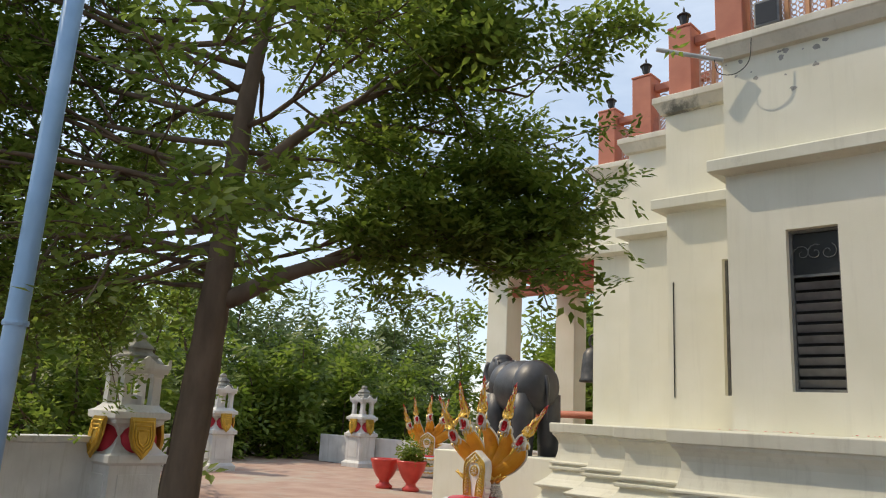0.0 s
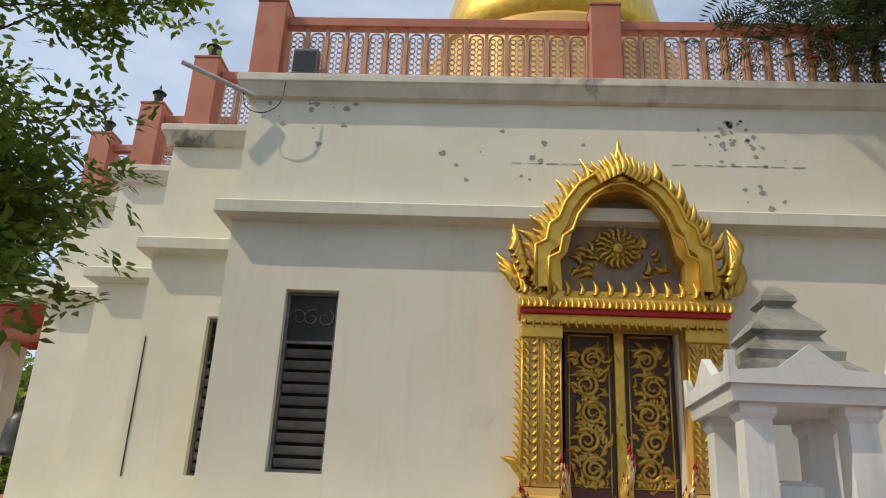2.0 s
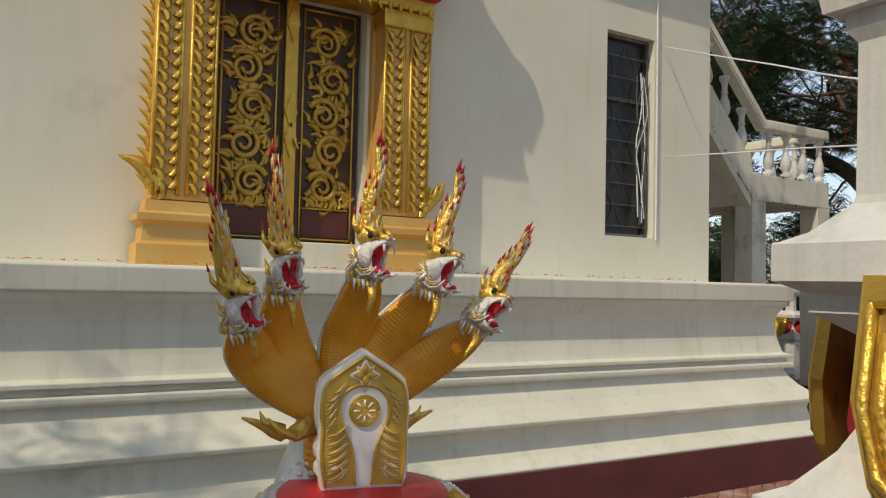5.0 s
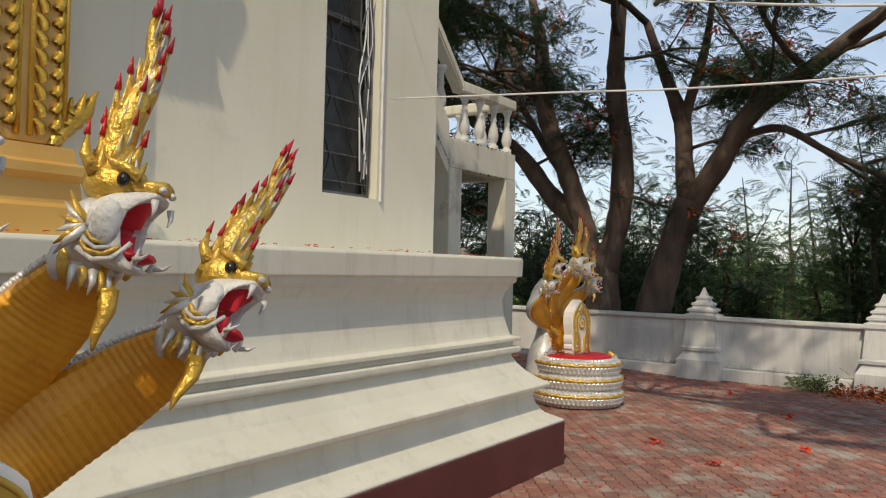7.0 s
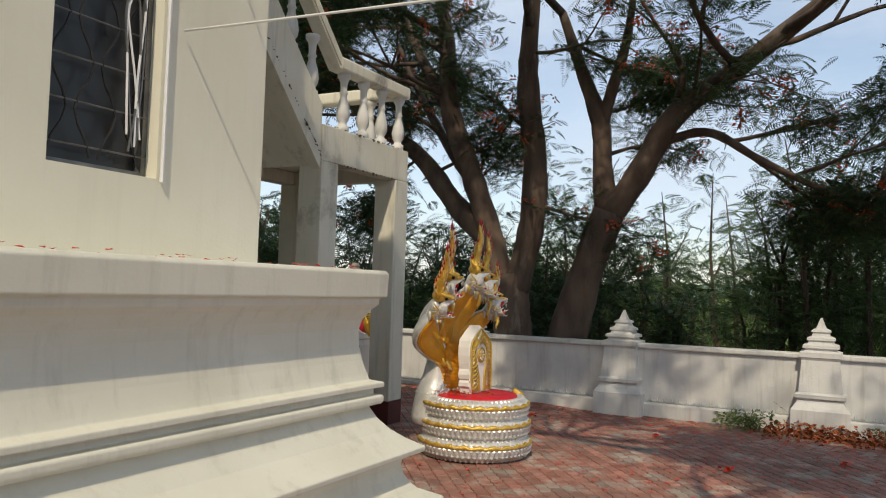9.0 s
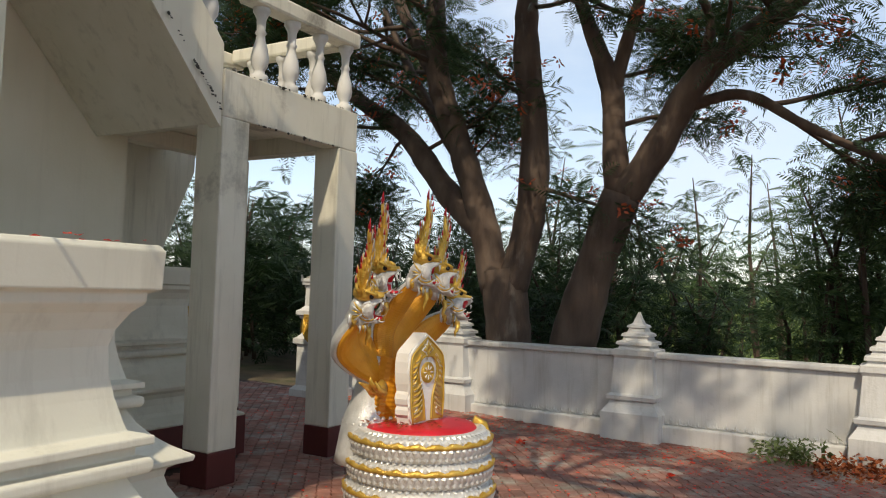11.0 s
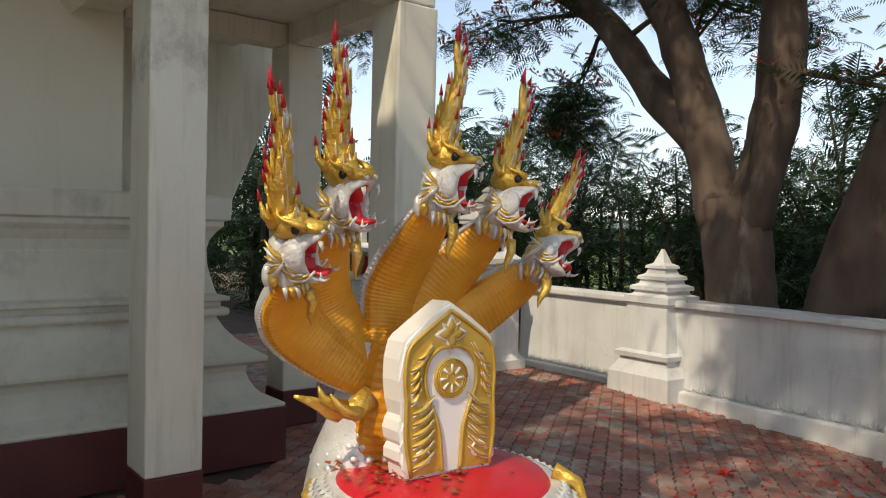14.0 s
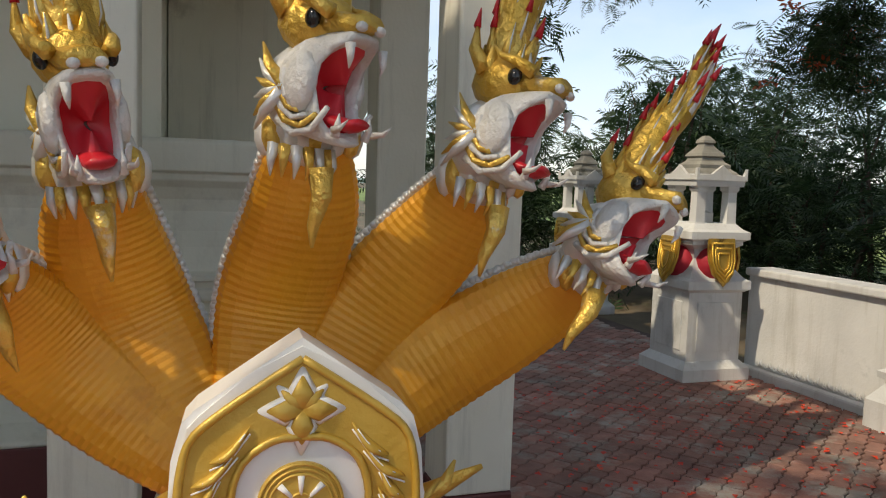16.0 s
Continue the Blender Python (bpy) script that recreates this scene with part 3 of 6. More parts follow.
def naga_head(bm, m, rng):
    """One open-mouthed crested head in its own axes: it faces -y, its crest rises along z."""
    ellipsoid(bm, (0, 0.055, -0.04), (0.080, 0.075, 0.09), SI, m)
    ellipsoid(bm, (0, 0.02, 0.088), (0.080, 0.10, 0.062), GO, m)

    # the gaping mouth: a squarish funnel from the cheeks over thick lips into the red throat
    def hoop(kx, kz, back, cz=-0.03):
        out = []
        for k in range(20):
            a = 2 * math.pi * k / 20
            c, d = math.cos(a), math.sin(a)
            x = 0.066 * kx * math.copysign(abs(c) ** 0.6, c)
            z = 0.098 * kz * math.copysign(abs(d) ** 0.7, d)
            y = -0.150 + 0.075 * (1 - abs(d) ** 1.6) + back + (0.016 if d < 0 else 0.0) * abs(d)
            out.append(bm.verts.new(m @ Vector((x * (1.0 if d > 0 else 0.9), y + 0.004 * math.sin(5 * a), z + cz))))
        return out
    for colour, shape in ((WH, ((1.10, 0.98, 0.115), (1.10, 1.04, 0.06), (1.06, 1.06, 0.014), (0.98, 1.0, 0.0), (0.88, 0.90, 0.006), (0.76, 0.80, 0.03))), (RE, ((0.76, 0.80, 0.0305), (0.66, 0.70, 0.036), (0.42, 0.50, 0.044), (0.05, 0.1, 0.048)))):
        loops = [hoop(*q) for q in shape]
        for p, q in zip(loops, loops[1:]):
            for k in range(20):
                bm.faces.new((p[k], p[(k + 1) % 20], q[(k + 1) % 20], q[k]))
        mark(bm, 0, colour)
    # gilded snout, nostrils and the broad tongue
    spike(bm, [(0, 0.02, 0.085), (0, -0.06, 0.088), (0, -0.11, 0.085), (0, -0.15, 0.092)], 0.056, GO, m, 8, 0.5, 0.55)
    spike(bm, [(0, -0.03, -0.085), (0, -0.085, -0.088), (0, -0.125, -0.096), (0, -0.155, -0.088)], 0.034, RE, m, 8, 0.4, 0.7)
    for sx in (-1, 1):
        spike(bm, [(sx * 0.046, -0.145, 0.048), (sx * 0.047, -0.152, 0.022), (sx * 0.045, -0.148, 0.004)], 0.010, WH, m, 5)
        spike(bm, [(sx * 0.042, -0.130, -0.118), (sx * 0.045, -0.138, -0.092), (sx * 0.043, -0.136, -0.075)], 0.009, WH, m, 5)
        spike(bm, [(sx * 0.052, -0.135, -0.105), (sx * 0.062, -0.165, -0.10), (sx * 0.062, -0.185, -0.085)], 0.008, WH, m, 5)
        ellipsoid(bm, (sx * 0.026, -0.150, 0.080), (0.014, 0.012, 0.010), WH, m, 8, 5)
        ellipsoid(bm, (sx * 0.068, -0.03, -0.025), (0.024, 0.05, 0.058), WH, m, 8, 6)
        ellipsoid(bm, (sx * 0.068, -0.045, 0.088), (0.015, 0.02, 0.019), BL, m, 8, 6)
        spike(bm, [(sx * 0.06, -0.09, 0.10), (sx * 0.075, -0.045, 0.118), (sx * 0.08, 0.0, 0.128), (sx * 0.082, 0.03, 0.15)], 0.016, GO, m, 6)
        # ribbed cheek bands, then curled frills
        for k in range(5):
            ang = 0.55 + k * 0.3
            rr = 0.045 + 0.014 * k
            spike(bm, [(sx * (0.078 - 0.004 * k), -0.03 + rr * math.cos(ang + d), -0.02 - rr * math.sin(ang + d)) for d in (-0.9, -0.3, 0.3, 0.9)], 0.009, (WH, GO)[k % 2], m, 5, 1.0, 0.6)
        for k in range(6):
            a = -1.0 + k * 0.36
            spike(bm, [(sx * 0.066, 0.015, -0.04), (sx * 0.085, 0.045 + 0.02 * math.cos(a), -0.04 + 0.055 * math.sin(a)), (sx * 0.08, 0.075 + 0.03 * math.cos(a), -0.035 + 0.105 * math.sin(a))], 0.022, GO if k % 2 else SI, m, 6, 0.6)
        spike(bm, [(sx * 0.06, 0.05, 0.1), (sx * 0.085, 0.085, 0.14), (sx * 0.08, 0.10, 0.2)], 0.022, GO, m, 6)
        spike(bm, [(sx * 0.08, 0.10, 0.19), (sx * 0.08, 0.105, 0.235)], 0.009, RE, m, 5)
    for k in range(9):
        a = math.pi * (0.12 + 0.76 * k / 8)
        spike(bm, [(0.082 * math.cos(a), 0.05 - 0.085 * math.sin(a), -0.145), (0.092 * math.cos(a), 0.05 - 0.10 * math.sin(a), -0.175), (0.086 * math.cos(a), 0.05 - 0.09 * math.sin(a), -0.205)], 0.015, GO if k % 2 else SI, m, 5, 0.7)
    # gold beard
    spike(bm, [(0, -0.05, -0.18), (0, -0.065, -0.23), (0, -0.05, -0.29), (0, -0.055, -0.33)], 0.026, GO, m, 6)
    # crest: a tapering spire wrapped in flame lobes with red tips
    n = 11
    spine = [Vector((0.010 * math.sin(k * 1.1), 0.03 + 0.018 * math.sin(k * 0.7), 0.08 + 0.0455 * k)) for k in range(n + 1)]
    s = len(bm.faces)
    add_tube(bm, [m @ p for p in spine], [0.066 - 0.056 * (k / n) for k in range(n + 1)], 8, 0.9, side=(m.to_3x3() @ Vector((1, 0, 0))))
    mark(bm, s, GO)
    spike(bm, [spine[-1], spine[-1] + Vector((0.0, 0.0, 0.035)), spine[-1] + Vector((0.004, 0.0, 0.075))], 0.014, RE, m, 6)
    for k in range(n - 1):
        w = 1 - k / (n + 1.5)
        for j in range(6):
            a = 2 * math.pi * (j + 0.5 * (k % 2)) / 6 + rng.uniform(-0.15, 0.15)
            d = Vector((math.cos(a), math.sin(a), 0))
            p = spine[k] + d * 0.042 * w
            q = p + d * 0.022 * w + Vector((0, 0, 0.042))
            r = q + d * (0.010 * w) + Vector((0, 0, 0.045))
            spike(bm, [p, q, r], 0.030 * w, GO, m, 5, 0.5)
            if k % 2 == j % 2:
                spike(bm, [p + d * 0.016 * w, q + d * 0.012 * w, r + d * 0.004], 0.0055, WH, m, 4)
            if j % 2 == 0 and k > 0 and rng.random() < 0.75:
                spike(bm, [r - Vector((0, 0, 0.012)), r + d * 0.006 + Vector((0, 0, 0.035))], 0.0095, RE, m, 5)
        if k % 2 == 0:
            spike(bm, [spine[k] + Vector((0, -0.052 * w, 0)), spine[k] + Vector((0, -0.066 * w, 0.04)), spine[k] + Vector((0, -0.05 * w, 0.09))], 0.012, WH, m, 5)


def naga_statue(x, y, turn, label, seed=3):
    rng = random.Random(seed)
    bm = bmesh.new()
    for gathered in SOUP.values():
        gathered.clear()
    # three coils, each beaded with scales
    for k, (r, z) in enumerate(((0.455, 0.115), (0.44, 0.305), (0.425, 0.485))):
        s = len(bm.faces)
        n, q = 40, 10
        rings = [[bm.verts.new(((r + 0.115 * math.cos(2 * math.pi * j / q)) * math.cos(2 * math.pi * i / n), (r + 0.115 * math.cos(2 * math.pi * j / q)) * math.sin(2 * math.pi * i / n), z + 0.112 * math.sin(2 * math.pi * j / q))) for j in range(q)] for i in range(n)]
        for i in range(n):
            for j in range(q):
                bm.faces.new((rings[i][j], rings[(i + 1) % n][j], rings[(i + 1) % n][(j + 1) % q], rings[i][(j + 1) % q]))
        mark(bm, s, SI)
        for row in range(5):
            b = -0.95 + row * 0.5
            cnt = 64
            for i in range(cnt):
                a = 2 * math.pi * (i + 0.5 * (row % 2)) / cnt
                rr = r + 0.115 * math.cos(b)
                c = Vector((rr * math.cos(a), rr * math.sin(a), z + 0.112 * math.sin(b)))
                o = Vector((math.cos(a) * math.cos(b), math.sin(a) * math.cos(b), math.sin(b)))
                t_ = Vector((-math.sin(a), math.cos(a), 0))
                u = o.cross(t_)
                s = len(bm.faces)
                vs = [bm.verts.new(c + t_ * dx + u * du) for dx, du in ((-0.024, 0.004), (0, -0.026), (0.024, 0.004), (0, 0.026))]
                top = bm.verts.new(c + o * 0.014)
                for v0, v1 in zip(vs, vs[1:] + vs[:1]):
                    bm.faces.new((v0, v1, top))
                mark(bm, s, SI, False)
        # gold rope between the coils
        s = len(bm.faces)
        cnt = 70
        pts = [((r + 0.110) * math.cos(2 * math.pi * i / cnt), (r + 0.110) * math.sin(2 * math.pi * i / cnt), z + 0.04 + 0.008 * math.sin(i * 2.2)) for i in range(cnt + 1)]
        add_tube(bm, pts, [0.020 + 0.006 * math.sin(i * 2.2) for i in range(cnt + 1)], 6)
        mark(bm, s, GO)
    s = len(bm.faces)
    add_lathe(bm, [(0.44, 0.05), (0.44, 0.575), (0.41, 0.612), (0.30, 0.622), (0.05, 0.625)], 40)
    mark(bm, s, RE)
    # rope end that droops over the front of the coils
    spike(bm, [(0.36, -0.26, 0.62), (0.42, -0.33, 0.58), (0.44, -0.36, 0.50), (0.42, -0.37, 0.44)], 0.035, GO)
    # stem that rises out of the coils, silver scaled behind and flared at its foot
    body = curve_pts([(-0.12, 0.34, 0.30), (-0.12, 0.33, 0.62), (-0.11, 0.31, 0.84), (-0.06, 0.30, 1.08)], 12)
    add_tube(bm, [p + Vector((0, 0.05, 0)) for p in body], [np.interp(p.z, (0.3, 0.6, 0.75, 0.9, 1.1), (0.30, 0.25, 0.19, 0.165, 0.15)) for p in body], 18, 0.85, side=(1, 0, 0))
    mark(bm, 0, SI)
    for row in range(9):
        z = 0.60 + row * 0.045
        c0 = Vector(body[0]).lerp(body[-1], (z - 0.3) / 0.78) + Vector((0, 0.05, 0))
        rr = np.interp(z, (0.3, 0.6, 0.75, 0.9, 1.1), (0.30, 0.25, 0.19, 0.165, 0.15))
        for i in range(22):
            a = 2 * math.pi * (i + 0.5 * (row % 2)) / 22
            o = Vector((math.cos(a), math.sin(a) * 0.85, 0))
            ellipsoid(bm, (c0.x + o.x * rr, c0.y + o.y * rr, z), (0.026, 0.026, 0.020), SI, Matrix(), 5, 4)
    add_tube(bm, [p + Vector((0.01, -0.055, 0)) for p in curve_pts(body, 40)], [0.158 - 0.0006 * k + 0.004 * (k % 2) for k in range(41)], 16, 0.72, side=(1, 0, 0))
    mark(bm, 0, OC, False)
    # five hooded necks in a fan that bows back before the heads come forward, ochre in front and silver scaled behind
    fan = [(-0.62, 0.11, 1.51, -22, 34, -0.47, 0.38, 1.19), (-0.40, 0.13, 1.70, -9, 16, -0.33, 0.40, 1.28), (0.01, 0.03, 1.78, 3, 32, -0.02, 0.36, 1.32), (0.41, 0.10, 1.71, 15, 34, 0.20, 0.37, 1.28), (0.71, 0.13, 1.50, 37, 26, 0.36, 0.36, 1.14)]
    for hx, hy, hz, lean, yaw, mx_, my_, mz_ in fan:
        a = Vector((-0.08 + 0.13 * (hx / 0.7), 0.29, 0.99 - 0.05 * abs(hx)))
        e = Vector((hx * 0.97, hy + 0.07, hz - 0.11))
        mid = Vector((mx_, my_, mz_))
        pts = curve_pts([a, a.lerp(mid, 0.5) + Vector((0.0, 0.02, -0.01)), mid, mid.lerp(e, 0.55) + Vector((0.02 * (1 if hx > 0 else -1), 0.03, 0)), e], 16)
        rad = [0.085 + 0.056 * math.sin(math.pi * min(1, (k / 16) ** 1.2)) ** 0.8 - 0.016 * (k / 16) ** 2 for k in range(17)]
        side = (pts[-1] - pts[0]).cross(Vector((0, 1, 0)))
        s = len(bm.faces)
        add_tube(bm, [p + Vector((0, 0.03, 0)) for p in pts], [r * 1.03 for r in rad], 12, 0.45, side=side)
        mark(bm, s, SI)
        # ochre belly with its cross ridges
        s = len(bm.faces)
        fine = curve_pts(pts, 80)
        frad = [np.interp(k / 80 * 16, range(17), rad) * (0.965 + 0.011 * ((k % 2) * 2 - 1)) for k in range(81)]
        add_tube(bm, [p + Vector((0, -0.012, 0)) for p in fine], frad, 16, 0.44, side=side)
        mark(bm, s, OC, False)
        # silver scallops along both edges
        sd = Vector(side).normalized()
        for k in range(1, 79):
            for sg in (-1, 1):
                c = fine[k] + sd * sg * frad[k] * 1.0 + Vector((0, 0.022, 0))
                ellipsoid(bm, c, (0.011, 0.016, 0.010), SI, Matrix(), 5, 4)
        # gold drop below the chin, then the head
        m = Matrix.Translation((hx, hy, hz)) @ pose(0, 0, 0, 6, lean, yaw) @ Matrix.Diagonal((0.84, 0.84, 0.97, 1))
        naga_head(bm, m, rng)
        ellipsoid(bm, e + Vector((0, 0.0, 0.02)), (0.085, 0.075, 0.085), SI)
        for k in range(7):
            aa = math.pi * (k / 6)
            ellipsoid(bm, e + Vector((0.085 * math.cos(aa), -0.06 * math.sin(aa) + 0.01, 0.0)), (0.022, 0.02, 0.045), GO if k % 2 else SI, Matrix(), 6, 5)
    # small curled tail flames at both sides
    for sx in (-1, 1):
        c = curve_pts([(sx * 0.14 - 0.08, 0.2, 0.90), (sx * 0.28 - 0.08, 0.18, 0.85), (sx * 0.40 - 0.08, 0.17, 0.91), (sx * 0.50 - 0.08, 0.17, 0.95)], 8)
        spike(bm, c, 0.052, GO, Matrix(), 8, 0.5)
        spike(bm, [(sx * 0.24 - 0.08, 0.13, 0.86), (sx * 0.33 - 0.08, 0.11, 0.89), (sx * 0.38 - 0.08, 0.11, 0.955)], 0.03, GO, Matrix(), 6)
        spike(bm, [(sx * 0.30 - 0.08, 0.14, 0.89), (sx * 0.40 - 0.08, 0.13, 0.935), (sx * 0.42 - 0.08, 0.13, 0.985)], 0.03, GO, Matrix(), 6)
    me = bpy.data.meshes.new("naga_statue")
    me.from_pydata(SOUP["verts"], [], SOUP["faces"])
    bm.free()
    for k, poly in enumerate(me.polygons):
        poly.material_index, poly.use_smooth = SOUP["mats"][k]
    fix = bmesh.new()
    fix.from_mesh(me)
    bmesh.ops.recalc_face_normals(fix, faces=fix.faces)
    fix.to_mesh(me)
    fix.free()
    for mm in (SILVER, OCHRE, GOLD_CARVED, RED, BLACK, WHITE_CARVED):
        me.materials.append(mm)
    ob = new("naga_statue", me)
    ob.matrix_world = pose(x, y, 0, 0, 0, turn)
    return tagged(ob, label, "statue", "serpent statues round the hall")


NAGA_LABEL = "ochre, gold and silver five-headed serpent statue on coils"
naga = naga_statue(9.215, 8.95, 0, NAGA_LABEL)


def plaque_of(m):
    """A pointed leaf-shaped slab with gilded relief, a wheel in its middle."""
    base = thing("leaf_plaque", m, "white leaf-shaped plaque with gilded leaf relief and wheel", "plaque", "plaques of the serpent statues")
    half = [(0.0, 0.675), (0.09, 0.615), (0.185, 0.55), (0.208, 0.525), (0.225, 0.46), (0.23, 0.38), (0.222, 0.30), (0.208, 0.245), (0.222, 0.225), (0.232, 0.19), (0.225, 0.15), (0.21, 0.132), (0.225, 0.11), (0.226, 0.075), (0.205, 0.05), (0.20, 0.0)]
    out = half + [(-x, z) for x, z in half[:0:-1]]
    part("slab", plate(out, 0.13, Matrix.Translation((0, 0.065, 0)), 0.012), PLAQUE, base)
    # gilt field round a white keyhole
    y0 = -0.066
    bm = bmesh.new()
    for sx in (-1, 1):
        key = [(0.0, 0.50), (0.05, 0.495), (0.10, 0.46), (0.122, 0.40), (0.115, 0.33), (0.085, 0.26), (0.06, 0.19), (0.05, 0.12), (0.045, 0.05), (0.04, 0.02)]
        rim = [(0.0, 0.64), (0.07, 0.595), (0.15, 0.54), (0.192, 0.50), (0.208, 0.44), (0.212, 0.37), (0.205, 0.30), (0.208, 0.21), (0.205, 0.13), (0.185, 0.015)]
        for a, b in zip(range(9), range(1, 10)):
            q = [(key[a], y0 - 0.006), (rim[a], y0 - 0.006), (rim[b], y0 - 0.006), (key[b], y0 - 0.006)]
            vs = [bm.verts.new((sx * p[0], yy, p[1])) for p, yy in q]
            ws = [bm.verts.new((sx * p[0], y0 + 0.002, p[1])) for p, yy in q]
            bm.faces.new(vs if sx > 0 else vs[::-1])
            for i, j in ((0, 3), (1, 2)):
                bm.faces.new((vs[i], ws[i], ws[j], vs[j]))
    part("gilt_field", bm, PLAQUE_GOLD, base, "gilt field round a white keyhole")
    for pts, nm in (((key), "inner_border"), (rim, "outer_border")):
        bm = bmesh.new()
        for sx in (-1, 1):
            add_tube(bm, [(sx * x, y0 - 0.008, z) for x, z in curve_xz(pts, 26)], [0.008] * 27, 6)
        part(nm, bm, PLAQUE_GOLD, base, smooth=True)
    # leaf scrolls on the gilt field
    for sx in (-1, 1):
        for k in range(11):
            z = 0.05 + k * 0.041
            xa, xb = (0.078, 0.180) if z < 0.26 else (0.140, 0.188)
            if z > 0.40:
                xa, xb = 0.12 - (z - 0.40) * 0.5, 0.188 - (z - 0.42) * 0.75
            c = curve_pts([(sx * xb, y0 - 0.010, z), (sx * (xa * 0.5 + xb * 0.5), y0 - 0.012, z + 0.018), (sx * xa, y0 - 0.010, z + 0.062)], 8)
            part("leaf_scroll", tube(c, [0.003, 0.008, 0.013, 0.016, 0.016, 0.014, 0.011, 0.007, 0.002], 6, 0.5), PLAQUE_GOLD, base, smooth=True)
            part("leaf_edge", tube([p + Vector((0, -0.002, -0.012)) for p in c], [0.0019] * 9, 5), PLAQUE, base, smooth=True)
            part("leaf_vein", tube([p + Vector((0, -0.009, 0.002)) for p in c[2:8]], [0.0014] * 6, 4), PLAQUE, base, smooth=True)
        c = [(sx * (0.125 + (0.045 - 0.004 * k) * math.cos(k * 0.62)), y0 - 0.009, 0.075 + (0.05 - 0.0045 * k) * math.sin(k * 0.62)) for k in range(11)]
        part("curl", tube(c, [0.005] * 11, 6), PLAQUE, base, smooth=True)
    for grow_, yy, mt, nm in ((1.35, -0.004, PLAQUE, "flower_ground"), (1.0, -0.010, PLAQUE_GOLD, "flower")):
        bm = bmesh.new()
        for k in range(8):
            a = k * math.pi / 4 + math.pi / 2
            l_, w_ = (0.062, 0.021) if k % 2 == 0 else (0.052, 0.012)
            if k in (3, 5):
                continue
            add_tube(bm, [(0, y0 + yy, 0.548), (l_ * 0.5 * math.cos(a), y0 + yy - 0.004, 0.548 + l_ * 0.5 * math.sin(a)), (l_ * grow_ * math.cos(a), y0 + yy, 0.548 + l_ * grow_ * math.sin(a))], [0.010, w_ * grow_, 0.002], 8, 0.35, side=(-math.sin(a), 0, math.cos(a)))
        part(nm, bm, mt, base, smooth=True)
    wheel = part("wheel", lathe([(0.078, 0.0), (0.078, 0.008), (0.07, 0.012), (0.004, 0.012)], 32), PLAQUE_GOLD, base, "gilt wheel of eight spokes")
    wheel.matrix_local = Matrix.Translation((0, y0 + 0.002, 0.375)) @ pose(0, 0, 0, 90, 0, 0)
    for r in (0.075, 0.066, 0.057, 0.022):
        bm = tube([(r * math.cos(a / 30 * 6.2832), r * math.sin(a / 30 * 6.2832), 0.013) for a in range(31)], [0.003] * 31, 6)
        part("ring", bm, PLAQUE_GOLD, wheel, smooth=True)
    for k in range(8):
        a = k * math.pi / 4
        part("spoke", tube([(0.02 * math.cos(a), 0.02 * math.sin(a), 0.013), (0.055 * math.cos(a), 0.055 * math.sin(a), 0.013)], [0.003, 0.007], 6), PLAQUE, wheel, smooth=True)
    return base


def curve_xz(pts, n):
    return [(p.x, p.z) for p in curve_pts([(x, 0, z) for x, z in pts], n)]


PLAQUE_GOLD = mat("plaque_gilt_paint", (0.52, 0.32, 0.045), (0.64, 0.42, 0.085), 9, 0.42, 0.3, 0.25, 60, (0.70, 0.58, 0.32), 0.62, 0.05)
plaque = plaque_of(pose(9.20, 8.95, 0.622, -2, 0, -4))
for x, y, turn in ((0.73, 6.42, -9), (-6.98, 8.9, 0), (-15.6, 17.2, 35)):
    k, z = (0.885, 0.24) if x > 0 else (1.0, 0.0)
    if z:
        ped = thing("statue_pedestal", pose(x, y, 0), "low round whitewashed pedestal under the serpent statue", "pedestal")
        part("step", lathe([(0.02, 0.0), (0.60, 0.0), (0.60, 0.07), (0.57, 0.09), (0.55, 0.20), (0.575, 0.215), (0.575, z), (0.02, z)], 40), WHITEWASH, ped)
    copy_thing(naga, pose(x, y, z, 0, 0, turn)).scale = (k, k, k)
    copy_thing(plaque, pose(x, y, z + 0.622 * k, 0, 0, turn) @ pose(-0.015, 0.0, 0, -2, 0, -4)).scale = (k, k, k)


# ---- gilded door surround ----
DX = 1.12
surround = thing("door_surround", pose(DX, 8.62, 1.76), "gilded stucco door surround with a flaming arched pediment", "doorway")


def flame(h, w, d=0.05, bend=0.25):
    """A flame-shaped leaf with a raised midrib, rising along z."""
    bm = bmesh.new()
    n = 7
    left, mid, right, back = [], [], [], []
    for k in range(n):
        s = k / (n - 1)
        ww = w * (math.sin(math.pi * min(1, s * 0.8 + 0.18)) ** 0.8) * (1 - s) ** 0.35 + 0.002
        cx = bend * w * math.sin(s * 4.2)
        z = h * s
        left.append(bm.verts.new((cx - ww / 2, -0.006, z)))
        right.append(bm.verts.new((cx + ww / 2, -0.006, z)))
        mid.append(bm.verts.new((cx, -d * (1 - 0.6 * s), z)))
        back.append(bm.verts.new((cx, 0.01, z)))
    for k in range(n - 1):
        bm.faces.new((left[k], mid[k], mid[k + 1], left[k + 1]))
        bm.faces.new((mid[k], right[k], right[k + 1], mid[k + 1]))
        bm.faces.new((right[k], back[k], back[k + 1], right[k + 1]))
        bm.faces.new((back[k], left[k], left[k + 1], back[k + 1]))
    return bm


FLAME_BIG = mesh_of("flame_leaf", flame(0.26, 0.13, 0.07), GOLD, True)
FLAME_MID = mesh_of("flame_leaf", flame(0.16, 0.085, 0.045), GOLD, True)
FLAME_SMALL = mesh_of("flame_leaf", flame(0.10, 0.06, 0.03), GOLD, True)
FLAME_DARK = mesh_of("flame_leaf", flame(0.12, 0.075, 0.03), GOLD_DARK, True)


